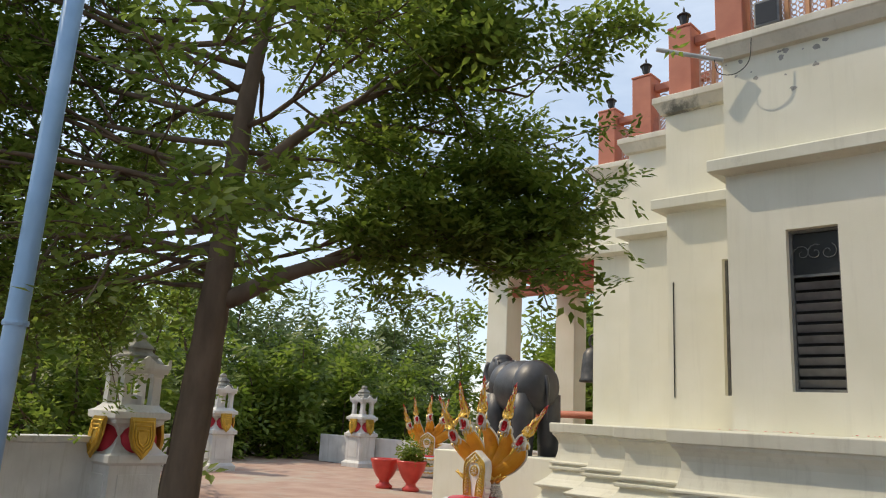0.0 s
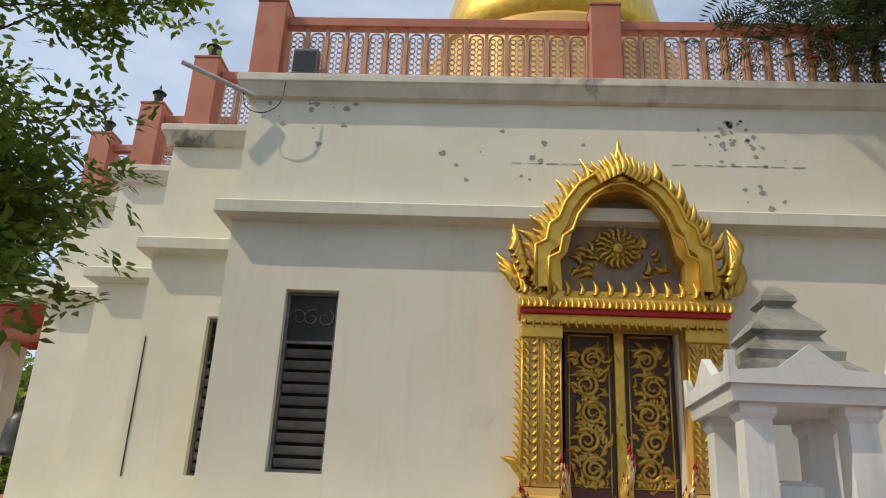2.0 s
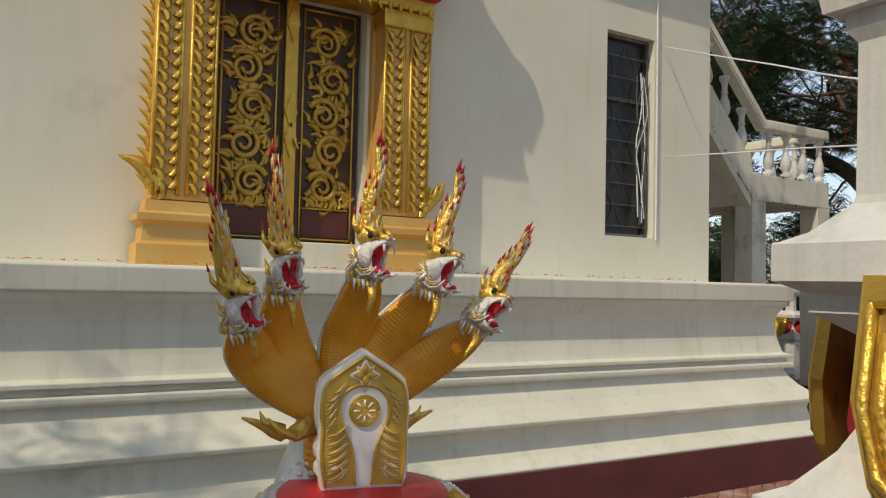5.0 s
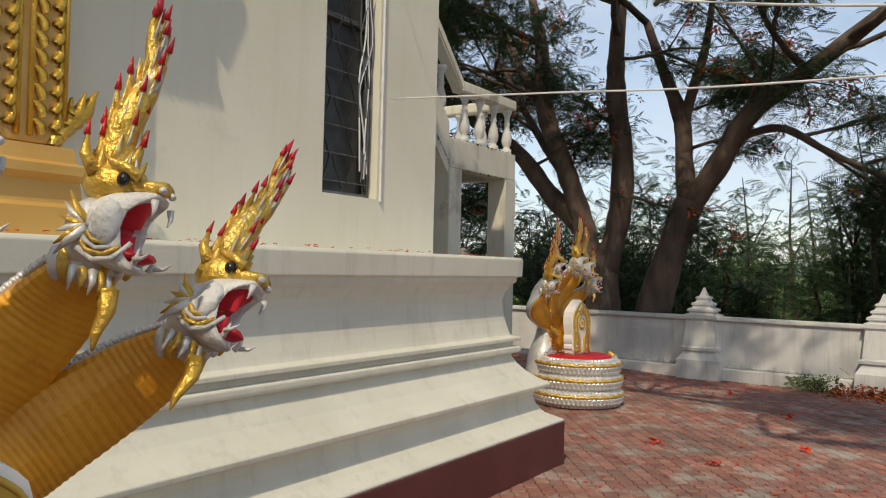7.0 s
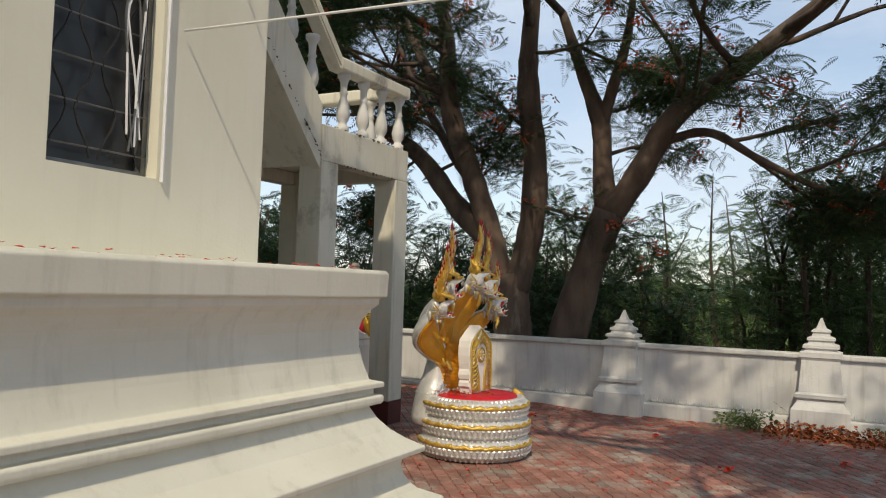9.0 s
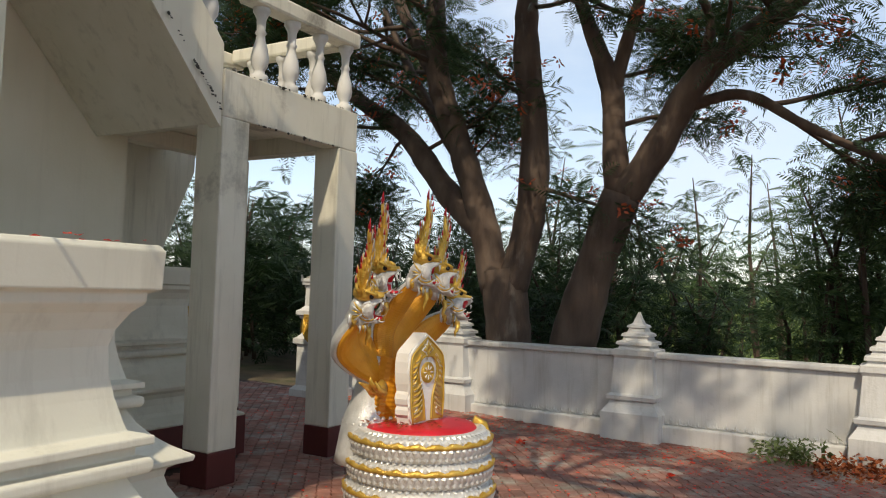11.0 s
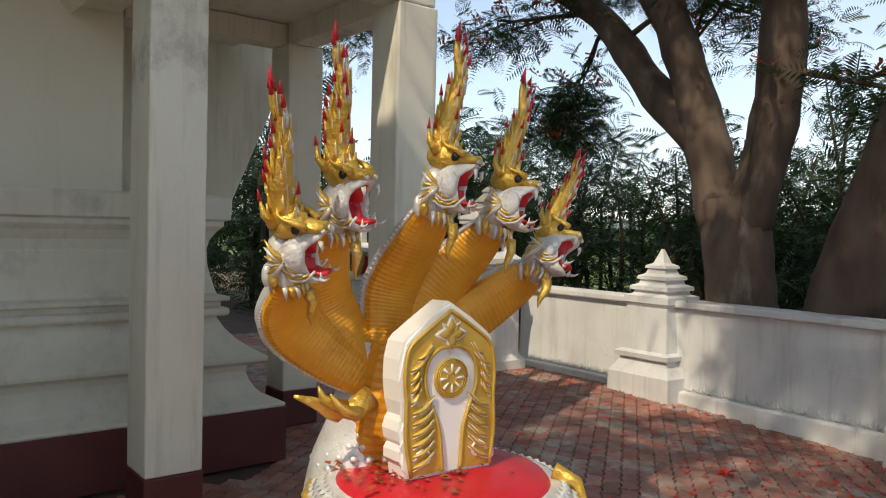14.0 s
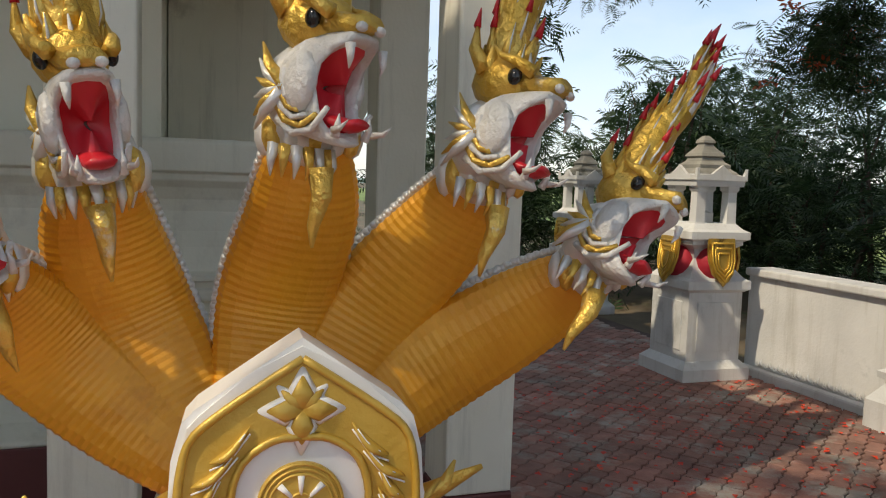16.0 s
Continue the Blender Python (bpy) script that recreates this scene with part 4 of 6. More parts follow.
def leaf_on(mesh, parent, x, y, z, turn=0.0, size=1.0, tilt=0.0):
    ob = new("flame_leaf", mesh)
    ob.parent = parent
    ob.matrix_local = pose(x, y, z, tilt, turn, 0) @ Matrix.Scale(size, 4)
    return ob


def spiral(cx, cz, r, turns, y, start=0.0, hand=1, thick=0.011, n=26):
    return [(cx + hand * r * (1 - 0.82 * k / n) * math.cos(start + turns * 6.2832 * k / n), y, cz + r * (1 - 0.82 * k / n) * math.sin(start + turns * 6.2832 * k / n)) for k in range(n + 1)], [thick * (1 - 0.45 * k / n) for k in range(n + 1)]


for sx in (-1, 1):
    pil = part("pilaster", box(sx * 0.80 - 0.19, -0.22, 0.42, sx * 0.80 + 0.19, 0.0, 1.94, 0.008), OCHRE_WALL, surround, "ochre and gilded pilaster")
    bprof = [(0.28, 0.0), (0.28, 0.13), (0.25, 0.15), (0.24, 0.25), (0.28, 0.28), (0.28, 0.32), (0.23, 0.34), (0.22, 0.41)]
    bm = bmesh.new()
    for (o, za), (o2, zb) in zip(bprof, bprof[1:]):
        if zb > za:
            v = [bm.verts.new((sx * 0.80 + a * oo, (-0.05 if b else -0.02 - oo * 1.1), z)) for oo, z in ((o, za), (o2, zb)) for a, b in ((-1, 1), (-1, 0), (1, 0), (1, 1))]
            for i in range(3):
                bm.faces.new((v[i], v[i + 1], v[i + 5], v[i + 4]))
            bm.faces.new((v[4], v[5], v[6], v[7]))
            bm.faces.new((v[3], v[2], v[1], v[0]))
    part("pilaster_base", bm, OCHRE_WALL, surround, "ochre painted moulded base")
    part("capital", box(sx * 0.80 - 0.21, -0.25, 1.82, sx * 0.80 + 0.21, -0.0, 1.96, 0.015), GOLD, surround)
    for xx in (-0.185, -0.03, 0.03, 0.185):
        part("gilt_rib", tube([(sx * 0.80 + xx, -0.225, 0.45), (sx * 0.80 + xx, -0.225, 1.82)], [0.014, 0.014], 6), GOLD, surround, smooth=True)
    # climbing leaf bands on the pilaster
    for k in range(17):
        z = 0.46 + k * 0.079
        for xx, mesh in ((-0.105, FLAME_SMALL), (0.105, FLAME_SMALL)):
            leaf_on(mesh, pil, sx * 0.80 + xx - 0.022, -0.222, z, -32, 1.0)
            leaf_on(mesh, pil, sx * 0.80 + xx + 0.022, -0.222, z + 0.03, 32, 1.0)
    # feathered outer fringe
    for k in range(16):
        leaf_on(FLAME_MID, pil, sx * 0.985, -0.10, 0.50 + k * 0.084, sx * 38, 0.75)
    for k in range(4):
        leaf_on(FLAME_MID, surround, sx * (0.93 + 0.03 * k), -0.2, 0.42 + 0.05 * k, sx * (15 + 12 * k), 1.25)
    # ochre jamb towards the door
    part("jamb", box(sx * 0.60 - 0.012, -0.06, 0.12, sx * 0.60 + 0.012, 0.20, 1.94), OCHRE_WALL, surround)
part("threshold", box(-0.62, -0.10, 0.0, 0.62, 0.22, 0.20, 0.01), WHITE_LEDGE, surround, "cream painted threshold")
part("lintel", box(-1.0, -0.27, 1.965, 1.0, 0.0, 2.06, 0.008), GOLD, surround)
for k in range(24):
    ob = leaf_on(FLAME_SMALL, surround, -0.96 + k * 0.0835, -0.275, 1.99, 180, 0.72)
part("red_band", box(-1.02, -0.33, 2.06, 1.02, 0.0, 2.105, 0.004), RED, surround, "red painted band")
part("cornice", box(-1.04, -0.37, 2.105, 1.04, 0.0, 2.21, 0.02), GOLD, surround)
for k in range(34):
    leaf_on(FLAME_SMALL, surround, -1.0 + k * 0.0606, -0.375, 2.10, 0, 0.95)
part("cornice_upper", box(-1.0, -0.30, 2.21, 1.0, 0.0, 2.30, 0.015), GOLD, surround)
for k in range(15):
    leaf_on(FLAME_MID, surround, -0.98 + k * 0.14, -0.31, 2.25, 0, 0.95)
# pediment: stepped arch
ARCH = [(0.86, 2.30), (0.86, 2.72), (0.75, 2.78), (0.72, 2.95), (0.62, 3.03), (0.56, 3.20), (0.42, 3.40), (0.24, 3.53), (0.0, 3.58)]
INNER = [(0.60, 2.30), (0.62, 2.62), (0.55, 2.70), (0.52, 2.82), (0.50, 2.92), (0.45, 3.08), (0.34, 3.25), (0.19, 3.36), (0.0, 3.40)]
for inset, depth, nm in ((0.0, 0.40, "pediment_arch"), (0.45, 0.30, "pediment_inner_arch")):
    bm = bmesh.new()
    for sx in (-1, 1):
        oo = ARCH if inset == 0 else [(a[0] * 0.5 + b[0] * 0.5, a[1] * 0.5 + b[1] * 0.5) for a, b in zip(ARCH, INNER)]
        ii = [(a[0] * 0.45 + b[0] * 0.55, a[1] * 0.45 + b[1] * 0.55) for a, b in zip(ARCH, INNER)] if inset == 0 else INNER
        for a in range(8):
            q = [oo[a], oo[a + 1], ii[a + 1], ii[a]]
            f0 = [bm.verts.new((sx * x, -depth, z)) for x, z in q]
            f1 = [bm.verts.new((sx * x, 0.0, z)) for x, z in q]
            bm.faces.new(f0)
            bm.faces.new((f0[0], f0[1], f1[1], f1[0]))
            bm.faces.new((f0[3], f0[2], f1[2], f1[3]))
    bmesh.ops.remove_doubles(bm, verts=bm.verts, dist=1e-4)
    part(nm, bm, GOLD, surround)
for sx in (-1, 1):
    for off, rr in ((0.012, 0.022), (-0.12, 0.018)):
        c = [(sx * (x + off), -0.41, z + off) for x, z in ARCH]
        part("gilt_rib", tube(c, [rr] * len(c), 6), GOLD, surround, smooth=True)
    rim = curve_pts([(sx * x, -0.34, z) for x, z in ARCH], 18)
    for k in range(1, 18):
        leaf_on(FLAME_BIG if k % 3 == 0 else FLAME_MID, surround, rim[k].x + sx * 0.02, -0.33, rim[k].z - 0.02, sx * (52 - 2.6 * k), 1.05 if k % 3 == 0 else 1.25)
    # wing flames at the ends
    for k in range(9):
        leaf_on(FLAME_BIG, surround, sx * (0.86 + 0.03 * k), -0.30 + 0.012 * k, 2.28 + 0.045 * (k % 5), sx * (8 + 5 * k - (k % 3) * 12), 1.25 - 0.05 * (k % 4))
    for k in range(5):
        leaf_on(FLAME_BIG, surround, sx * (0.98 + 0.035 * k), -0.34, 2.40 + 0.07 * k, sx * (22 - 8 * k), 1.15)
crown = part("crown", lathe([(0.14, 3.42), (0.16, 3.50), (0.10, 3.58), (0.12, 3.64), (0.07, 3.72), (0.08, 3.76), (0.04, 3.84), (0.02, 3.95), (0.004, 4.02)], 12), GOLD, surround, "gilded pointed crown", smooth=True)
crown.location = (0, -0.28, 0)
for k in range(11):
    leaf_on(FLAME_BIG, crown, -0.2 + 0.04 * k, -0.13, 3.42 + 0.02 * (5 - abs(k - 5)), (k - 5) * 7, 0.8 + 0.07 * (5 - abs(k - 5)))
tym = [(x, z) for x, z in INNER] + [(-x, z) for x, z in INNER[-2::-1]]
part("tympanum", plate(tym, 0.03, Matrix.Translation((0, -0.02, 0))), mat("grey_tympanum", (0.16, 0.13, 0.11), (0.28, 0.22, 0.17), 5, 0.7, 0.2, 0.5, 40, (0.33, 0.22, 0.07), 0.55, 0.06), surround, "dull grey panel with gilt rosette")
rosette = part("rosette", lathe([(0.20, 0.0), (0.20, 0.02), (0.07, 0.035), (0.05, 0.05), (0.005, 0.06)], 24), GOLD_DARK, surround, "gilt rosette")
rosette.matrix_local = pose(0, -0.05, 2.84, 90, 0, 0)
for ring, cnt, rr in ((0, 18, 0.19), (1, 12, 0.11)):
    for k in range(cnt):
        a = 2 * math.pi * k / cnt
        ob = new("petal", FLAME_DARK)
        ob.parent = surround
        ob.matrix_local = pose(rr * math.sin(a) * 0.7, -0.09 - 0.02 * ring, 2.84 + rr * math.cos(a) * 0.7, 0, math.degrees(a), 0) @ Matrix.Scale(0.9 - 0.3 * ring, 4)
for k in range(44):
    rng_ = random.Random(k)
    a = rng_.uniform(-1.5, 1.5)
    r = rng_.uniform(0.26, 0.5)
    leaf_on(FLAME_DARK, surround, r * math.sin(a) * 0.95, -0.055, 2.72 + r * math.cos(a) * 0.9 - 0.2, math.degrees(a) + rng_.uniform(-60, 60), rng_.uniform(0.8, 1.3))

# ---- carved door leaves ----
door = thing("door_1", pose(DX, 8.74, 1.96), "closed double door carved with gilded scrolls", "door", kind="structure")
rng = random.Random(11)
for sx in (-1, 1):
    leafd = part("door_leaf", box(sx * 0.275 - 0.268, -0.02, 0.0, sx * 0.275 + 0.268, 0.03, 1.78, 0.004), PANEL_BACK, door, "dark door leaf with gilded openwork scrolls")
    x0, x1 = sx * 0.30 - 0.20, sx * 0.30 + 0.20
    for pts in ([(x0, 0.03), (x1, 0.03), (x1, 1.74), (x0, 1.74), (x0, 0.03)], [(x0 + 0.02, 0.26), (x1 - 0.02, 0.26)]):
        for a, b in zip(pts, pts[1:]):
            part("gilt_bead", tube([(a[0], -0.026, a[1]), (b[0], -0.026, b[1])], [0.009, 0.009], 6), GOLD, leafd, smooth=True)
    part("kick_panel", box(x0 + 0.02, -0.028, 0.05, x1 - 0.02, -0.018, 0.24), MAROON, leafd, "dark maroon kick panel")
    for k in range(5):
        cz = 0.42 + k * 0.27
        hand = sx if k % 2 else -sx
        p, r = spiral(sx * 0.30 + hand * 0.03, cz, 0.125, 1.9, -0.032, start=rng.uniform(0, 1), hand=hand, thick=0.026)
        part("scroll", tube(p, r, 6), GOLD_DARK, leafd, smooth=True)
        for j in range(24):
            a = rng.uniform(0, 6.28)
            rr = rng.uniform(0.10, 0.17)
            lx = min(max(sx * 0.30 + rr * math.cos(a), x0 + 0.03), x1 - 0.03)
            leaf_on(FLAME_DARK, leafd, lx, -0.022, cz + rr * math.sin(a) - 0.04, rng.uniform(-90, 90), rng.uniform(0.7, 1.05))
    for j in range(9):
        leaf_on(FLAME_DARK, leafd, sx * 0.30 - 0.15 + j * 0.037, -0.024, 0.27, 0, 0.7)
part("centre_post", box(-0.05, -0.06, 0.0, 0.05, -0.021, 1.78, 0.012), GOLD, door, "gilt meeting post")
for z in (0.1, 0.75, 0.95, 1.6):
    part("post_lozenge", plate([(0, -0.14), (0.05, 0), (0, 0.14), (-0.05, 0)], 0.02, Matrix.Translation((0, -0.06, z)), 0.005), GOLD, door)
part("latch", tube([(0.02, -0.09, 0.75), (0.05, -0.10, 0.68)], [0.012, 0.01], 6), GOLD, door, "brass latch")

# ---- windows ----
GLASS_DARK = mat("smoked_glass", (0.012, 0.012, 0.013), (0.02, 0.02, 0.02), 4, 0.35, 0, 0.03)
FRAME_GREY = mat("aluminium_frame", (0.12, 0.12, 0.12), (0.2, 0.2, 0.19), 12, 0.45, 0.5, 0.1)
LOUVRE = mat("louvre_glass", (0.10, 0.10, 0.10), (0.16, 0.16, 0.165), 6, 0.3, 0, 0.05)
# near-black, the room's darkness painted on a sheet behind each pane
UNLIT_ROOM = mat("unlit_room_black", (0.02, 0.02, 0.02), (0.03, 0.03, 0.03), 3, 0.9, 0, 0)


def louvre_window(name, x0, x1, z0, z1, y):
    w = thing(name, pose(x0, y + 0.10, z0), "narrow louvred glass window with a grey frame", "window", "windows of the hall", kind="structure")
    W, H = x1 - x0, z1 - z0
    for a in (box(0, 0, 0, 0.035, 0.06, H), box(W - 0.035, 0, 0, W, 0.06, H), box(0.036, 0, 0, W - 0.036, 0.06, 0.035), box(0.036, 0, H - 0.035, W - 0.036, 0.06, H), box(0.036, 0, H * 0.70, W - 0.036, 0.06, H * 0.70 + 0.03)):
        part("frame", a, FRAME_GREY, w)
    n = 10
    for k in range(n):
        z = 0.05 + k * (H * 0.66 / n)
        s = part("louvre", box(0.04, -0.045, -0.004, W - 0.04, 0.045, 0.004), LOUVRE, w)
        s.matrix_local = pose(0, 0.03, z + 0.05, -62, 0, 0)
    part("pane", box(0.036, 0.04, H * 0.70 + 0.03, W - 0.036, 0.045, H - 0.036), GLASS_DARK, w)
    part("room_shade_sheet", box(-0.02, 0.16, -0.02, W + 0.02, 0.18, H + 0.02), UNLIT_ROOM, w, "near-black sheet in place of the unlit interior")
    # scrolled security bars in the upper light
    for k in range(3):
        p, r = spiral(W * (0.25 + 0.25 * k), H * 0.85, 0.10, 1.2, 0.0, k, 1 if k % 2 else -1, 0.006, 14)
        part("bar", tube(p, r, 5), FRAME_GREY, w, smooth=True)
    return w


louvre_window("window_1", -2.33, -1.77, 2.22, 4.07, 8.62)
louvre_window("window_2", -3.58, -3.05, 2.22, 4.07, 9.85)
w3 = thing("window_3", pose(4.10, 8.70, 2.165), "narrow dark window behind a wrought zigzag grille", "window", "windows of the hall", kind="structure")
W, H = 0.60, 1.905
for a in (box(0, 0, 0, 0.03, 0.05, H), box(W - 0.03, 0, 0, W, 0.05, H), box(0.031, 0, 0, W - 0.031, 0.05, 0.03), box(0.031, 0, H - 0.03, W - 0.031, 0.05, H), box(0.031, 0, 1.28, W - 0.031, 0.05, 1.31)):
    part("frame", a, FRAME_GREY, w3)
part("pane", box(0.031, 0.05, 0.03, W - 0.031, 0.056, H - 0.031), GLASS_DARK, w3)
part("room_shade_sheet", box(-0.02, 0.10, -0.02, W + 0.02, 0.12, H + 0.02), UNLIT_ROOM, w3)
for k in range(4):
    x = 0.08 + k * 0.133
    sw = 0.045 if k % 2 else -0.045
    pts = [(x + sw * math.cos(j * math.pi / 3), -0.02, 0.05 + j * 0.0725) for j in range(25)]
    part("bar", tube(pts, [0.006] * 25, 5), DARK_METAL, w3)
for k in range(9):
    part("crossbar", tube([(0.03, -0.02, 0.1 + k * 0.2), (W - 0.03, -0.02, 0.1 + k * 0.2)], [0.005, 0.005], 5), FRAME_GREY, w3)
for k in range(6):
    r_ = random.Random(k + 5)
    pts = curve_pts([(W - 0.13 + r_.uniform(-.06, .08), -0.04, 0.15 + 0.35 * j + r_.uniform(-0.05, 0.05)) for j in range(5)], 16)
    part("cable", tube(pts, [0.006] * 17, 5), WIRE if k % 2 else FRAME_GREY, w3)
# thin pale rod beside window_3, added to imitate the jamb's sunlit edge
tagged(part("sunlit_reveal_strip", tube([(4.722, 8.605, 2.15), (4.724, 8.605, 4.0), (4.72, 8.605, 4.8)], [0.011] * 3, 6), WIRE), "pale strip in place of the window's sunlit reveal", "cable")
# slit joint in the stepped wall, its shade imitated by a dark strip
tagged(part("wall_slit_strip", box(-4.297, 9.842, 2.18, -4.283, 9.849, 3.8), DARK_METAL), "dark narrow strip in place of a shaded wall slit", "conduit")

# ---- roof balustrade ----
ROOF_Z = Z_CAP + 0.07


def roof_post(x, y, lamp=True):
    p = thing("parapet_post", pose(x, y, ROOF_Z), "terracotta painted square parapet post", "post", "posts of the roof parapet")
    part("shaft", box(-0.18, -0.18, 0, 0.18, 0.18, 1.12, 0.012), TERRA, p)
    part("cap", box(-0.19, -0.19, 1.12, 0.19, 0.19, 1.16, 0.01), TERRA, p)
    return p


def lantern(x, y, z):
    l = thing("post_lantern", pose(x, y, z), "small dark iron lantern standing on a parapet post", "lantern", "lanterns of the parapet")
    part("stem", lathe([(0.06, 0), (0.06, 0.02), (0.02, 0.03), (0.02, 0.08), (0.05, 0.10)], 12), DARK_METAL, l, smooth=True)
    part("glass", lathe([(0.05, 0.101), (0.075, 0.22), (0.06, 0.24)], 6), GLASS_DARK, l)
    part("hood", lathe([(0.11, 0.235), (0.10, 0.25), (0.05, 0.29), (0.015, 0.31), (0.02, 0.34), (0.004, 0.40)], 12), DARK_METAL, l, smooth=True)
    for k in range(6):
        a = 2 * math.pi * (k + 0.5) / 6
        part("rib", tube([(0.052 * math.cos(a), 0.052 * math.sin(a), 0.10), (0.078 * math.cos(a), 0.078 * math.sin(a), 0.235)], [0.006, 0.006], 5), DARK_METAL, l)
    return l


def pierced(h=0.66):
    """A narrow arched fretwork panel: a rim filled with small rings."""
    bm = bmesh.new()
    w = 0.085
    rim = [(-w, 0.0), (-w, h - 0.08)] + [(-w * math.cos(a), h - 0.08 + 0.08 * math.sin(a)) for a in (0.5, 1.0, 1.57, 2.14, 2.64)] + [(w, h - 0.08), (w, 0.0)]
    add_tube(bm, [(x, 0, z) for x, z in rim], [0.012] * len(rim), 4)
    for k in range(8):
        for j in (-1, 1):
            c = (j * 0.042, 0.045 + k * 0.075)
            pts = [(c[0] + 0.034 * math.cos(a * math.pi / 3), 0, c[1] + 0.036 * math.sin(a * math.pi / 3)) for a in range(7)]
            add_tube(bm, pts, [0.0085] * 7, 4)
    return bm


FRET = mesh_of("fret_panel", pierced(), mat("fret_paint", (0.50, 0.30, 0.24), (0.62, 0.42, 0.34), 8, 0.6, 0, 0.1), False)
slat_box = mesh_of("slat", box(-0.022, -0.03, 0, 0.022, 0.03, 0.72, 0.004), mat("slat_paint", (0.50, 0.24, 0.12), (0.60, 0.33, 0.17), 6, 0.6, 0, 0.1))


def rail_run(a, b):
    """Parapet railing from a to b: plinth rail, slats with fretwork between, top rail."""
    a, b = Vector(a), Vector(b)
    L = (b - a).length
    ang = math.degrees(math.atan2(b.y - a.y, b.x - a.x))
    r = thing("parapet_railing", pose(a.x, a.y, ROOF_Z, 0, 0, ang), "terracotta parapet railing with pierced fretwork panels", "railing", "railings of the roof")
    part("bottom_rail", box(0, -0.06, 0.0, L, 0.06, 0.13, 0.008), TERRA, r)
    part("top_rail", box(0, -0.07, 0.85, L, 0.07, 0.98, 0.012), TERRA, r)
    n = max(2, int(L / 0.235))
    for k in range(n):
        x = (k + 0.5) * L / n
        for nm, me, dx in (("fret_panel", FRET, 0.0), ("slat", slat_box, L / n / 2)):
            if nm == "slat" and k == n - 1:
                continue
            ob = new(nm, me)
            ob.parent, ob.location = r, (x + dx, 0, 0.13)
    return r


p1 = [(-2.93, 8.84), (1.09, 8.84), (5.15, 8.84)]
for x, y in p1:
    roof_post(x, y)
rail_run((-2.74, 8.84, 0), (0.90, 8.84, 0))
rail_run((1.28, 8.84, 0), (4.95, 8.84, 0))
for (x, y), (xn, yn) in zip([(-4.16, 10.07), (-5.44, 11.32), (-6.70, 12.32)], [(-2.93, 10.07), (-4.16, 11.32), (-5.44, 12.32)]):
    roof_post(x, y)
    lantern(x, y, ROOF_Z + 1.16)
    rail_run((x + 0.19, y, 0), (xn + 0.0, yn, 0))
roof_post(-6.70, 15.0)
rail_run((-6.70, 14.8, 0), (-6.70, 12.52, 0))
flood = thing("floodlight", pose(-2.45, 8.745, ROOF_Z + 0.02), "grey box floodlight on the parapet edge", "floodlight")
part("housing", box(-0.16, -0.10, 0.06, 0.16, 0.02, 0.42, 0.02), FRAME_GREY, flood)
part("lens", box(-0.13, -0.106, 0.10, 0.13, -0.101, 0.38), GLASS_DARK, flood)
part("bracket", box(-0.03, -0.04, 0.0, 0.03, 0.0, 0.06), DARK_METAL, flood)
pipe_m = mat("grey_pipe", (0.42, 0.42, 0.42), (0.52, 0.52, 0.5), 6, 0.5, 0, 0.05)
tagged(part("drain_pipe", tube([(-2.95, 8.50, 6.32), (-3.75, 8.3, 6.62)], [0.03, 0.03], 10), pipe_m), "grey plastic pipe jutting from the wall corner", "pipe")
loop = curve_pts([(-3.05, 8.46, 6.35), (-3.0, 8.46, 6.15), (-2.8, 8.46, 6.08), (-2.62, 8.46, 6.2), (-2.58, 8.46, 6.5)], 18)
tagged(part("loose_wire", tube(loop, [0.006] * 19, 5), DARK_METAL), "thin dark wire looping below the roof edge", "wire")

# ---- spirit shrines on pedestals ----
SHIELD_RED = mat("red_cloth", (0.36, 0.01, 0.025), (0.46, 0.02, 0.04), 8, 0.7, 0, 0.2)


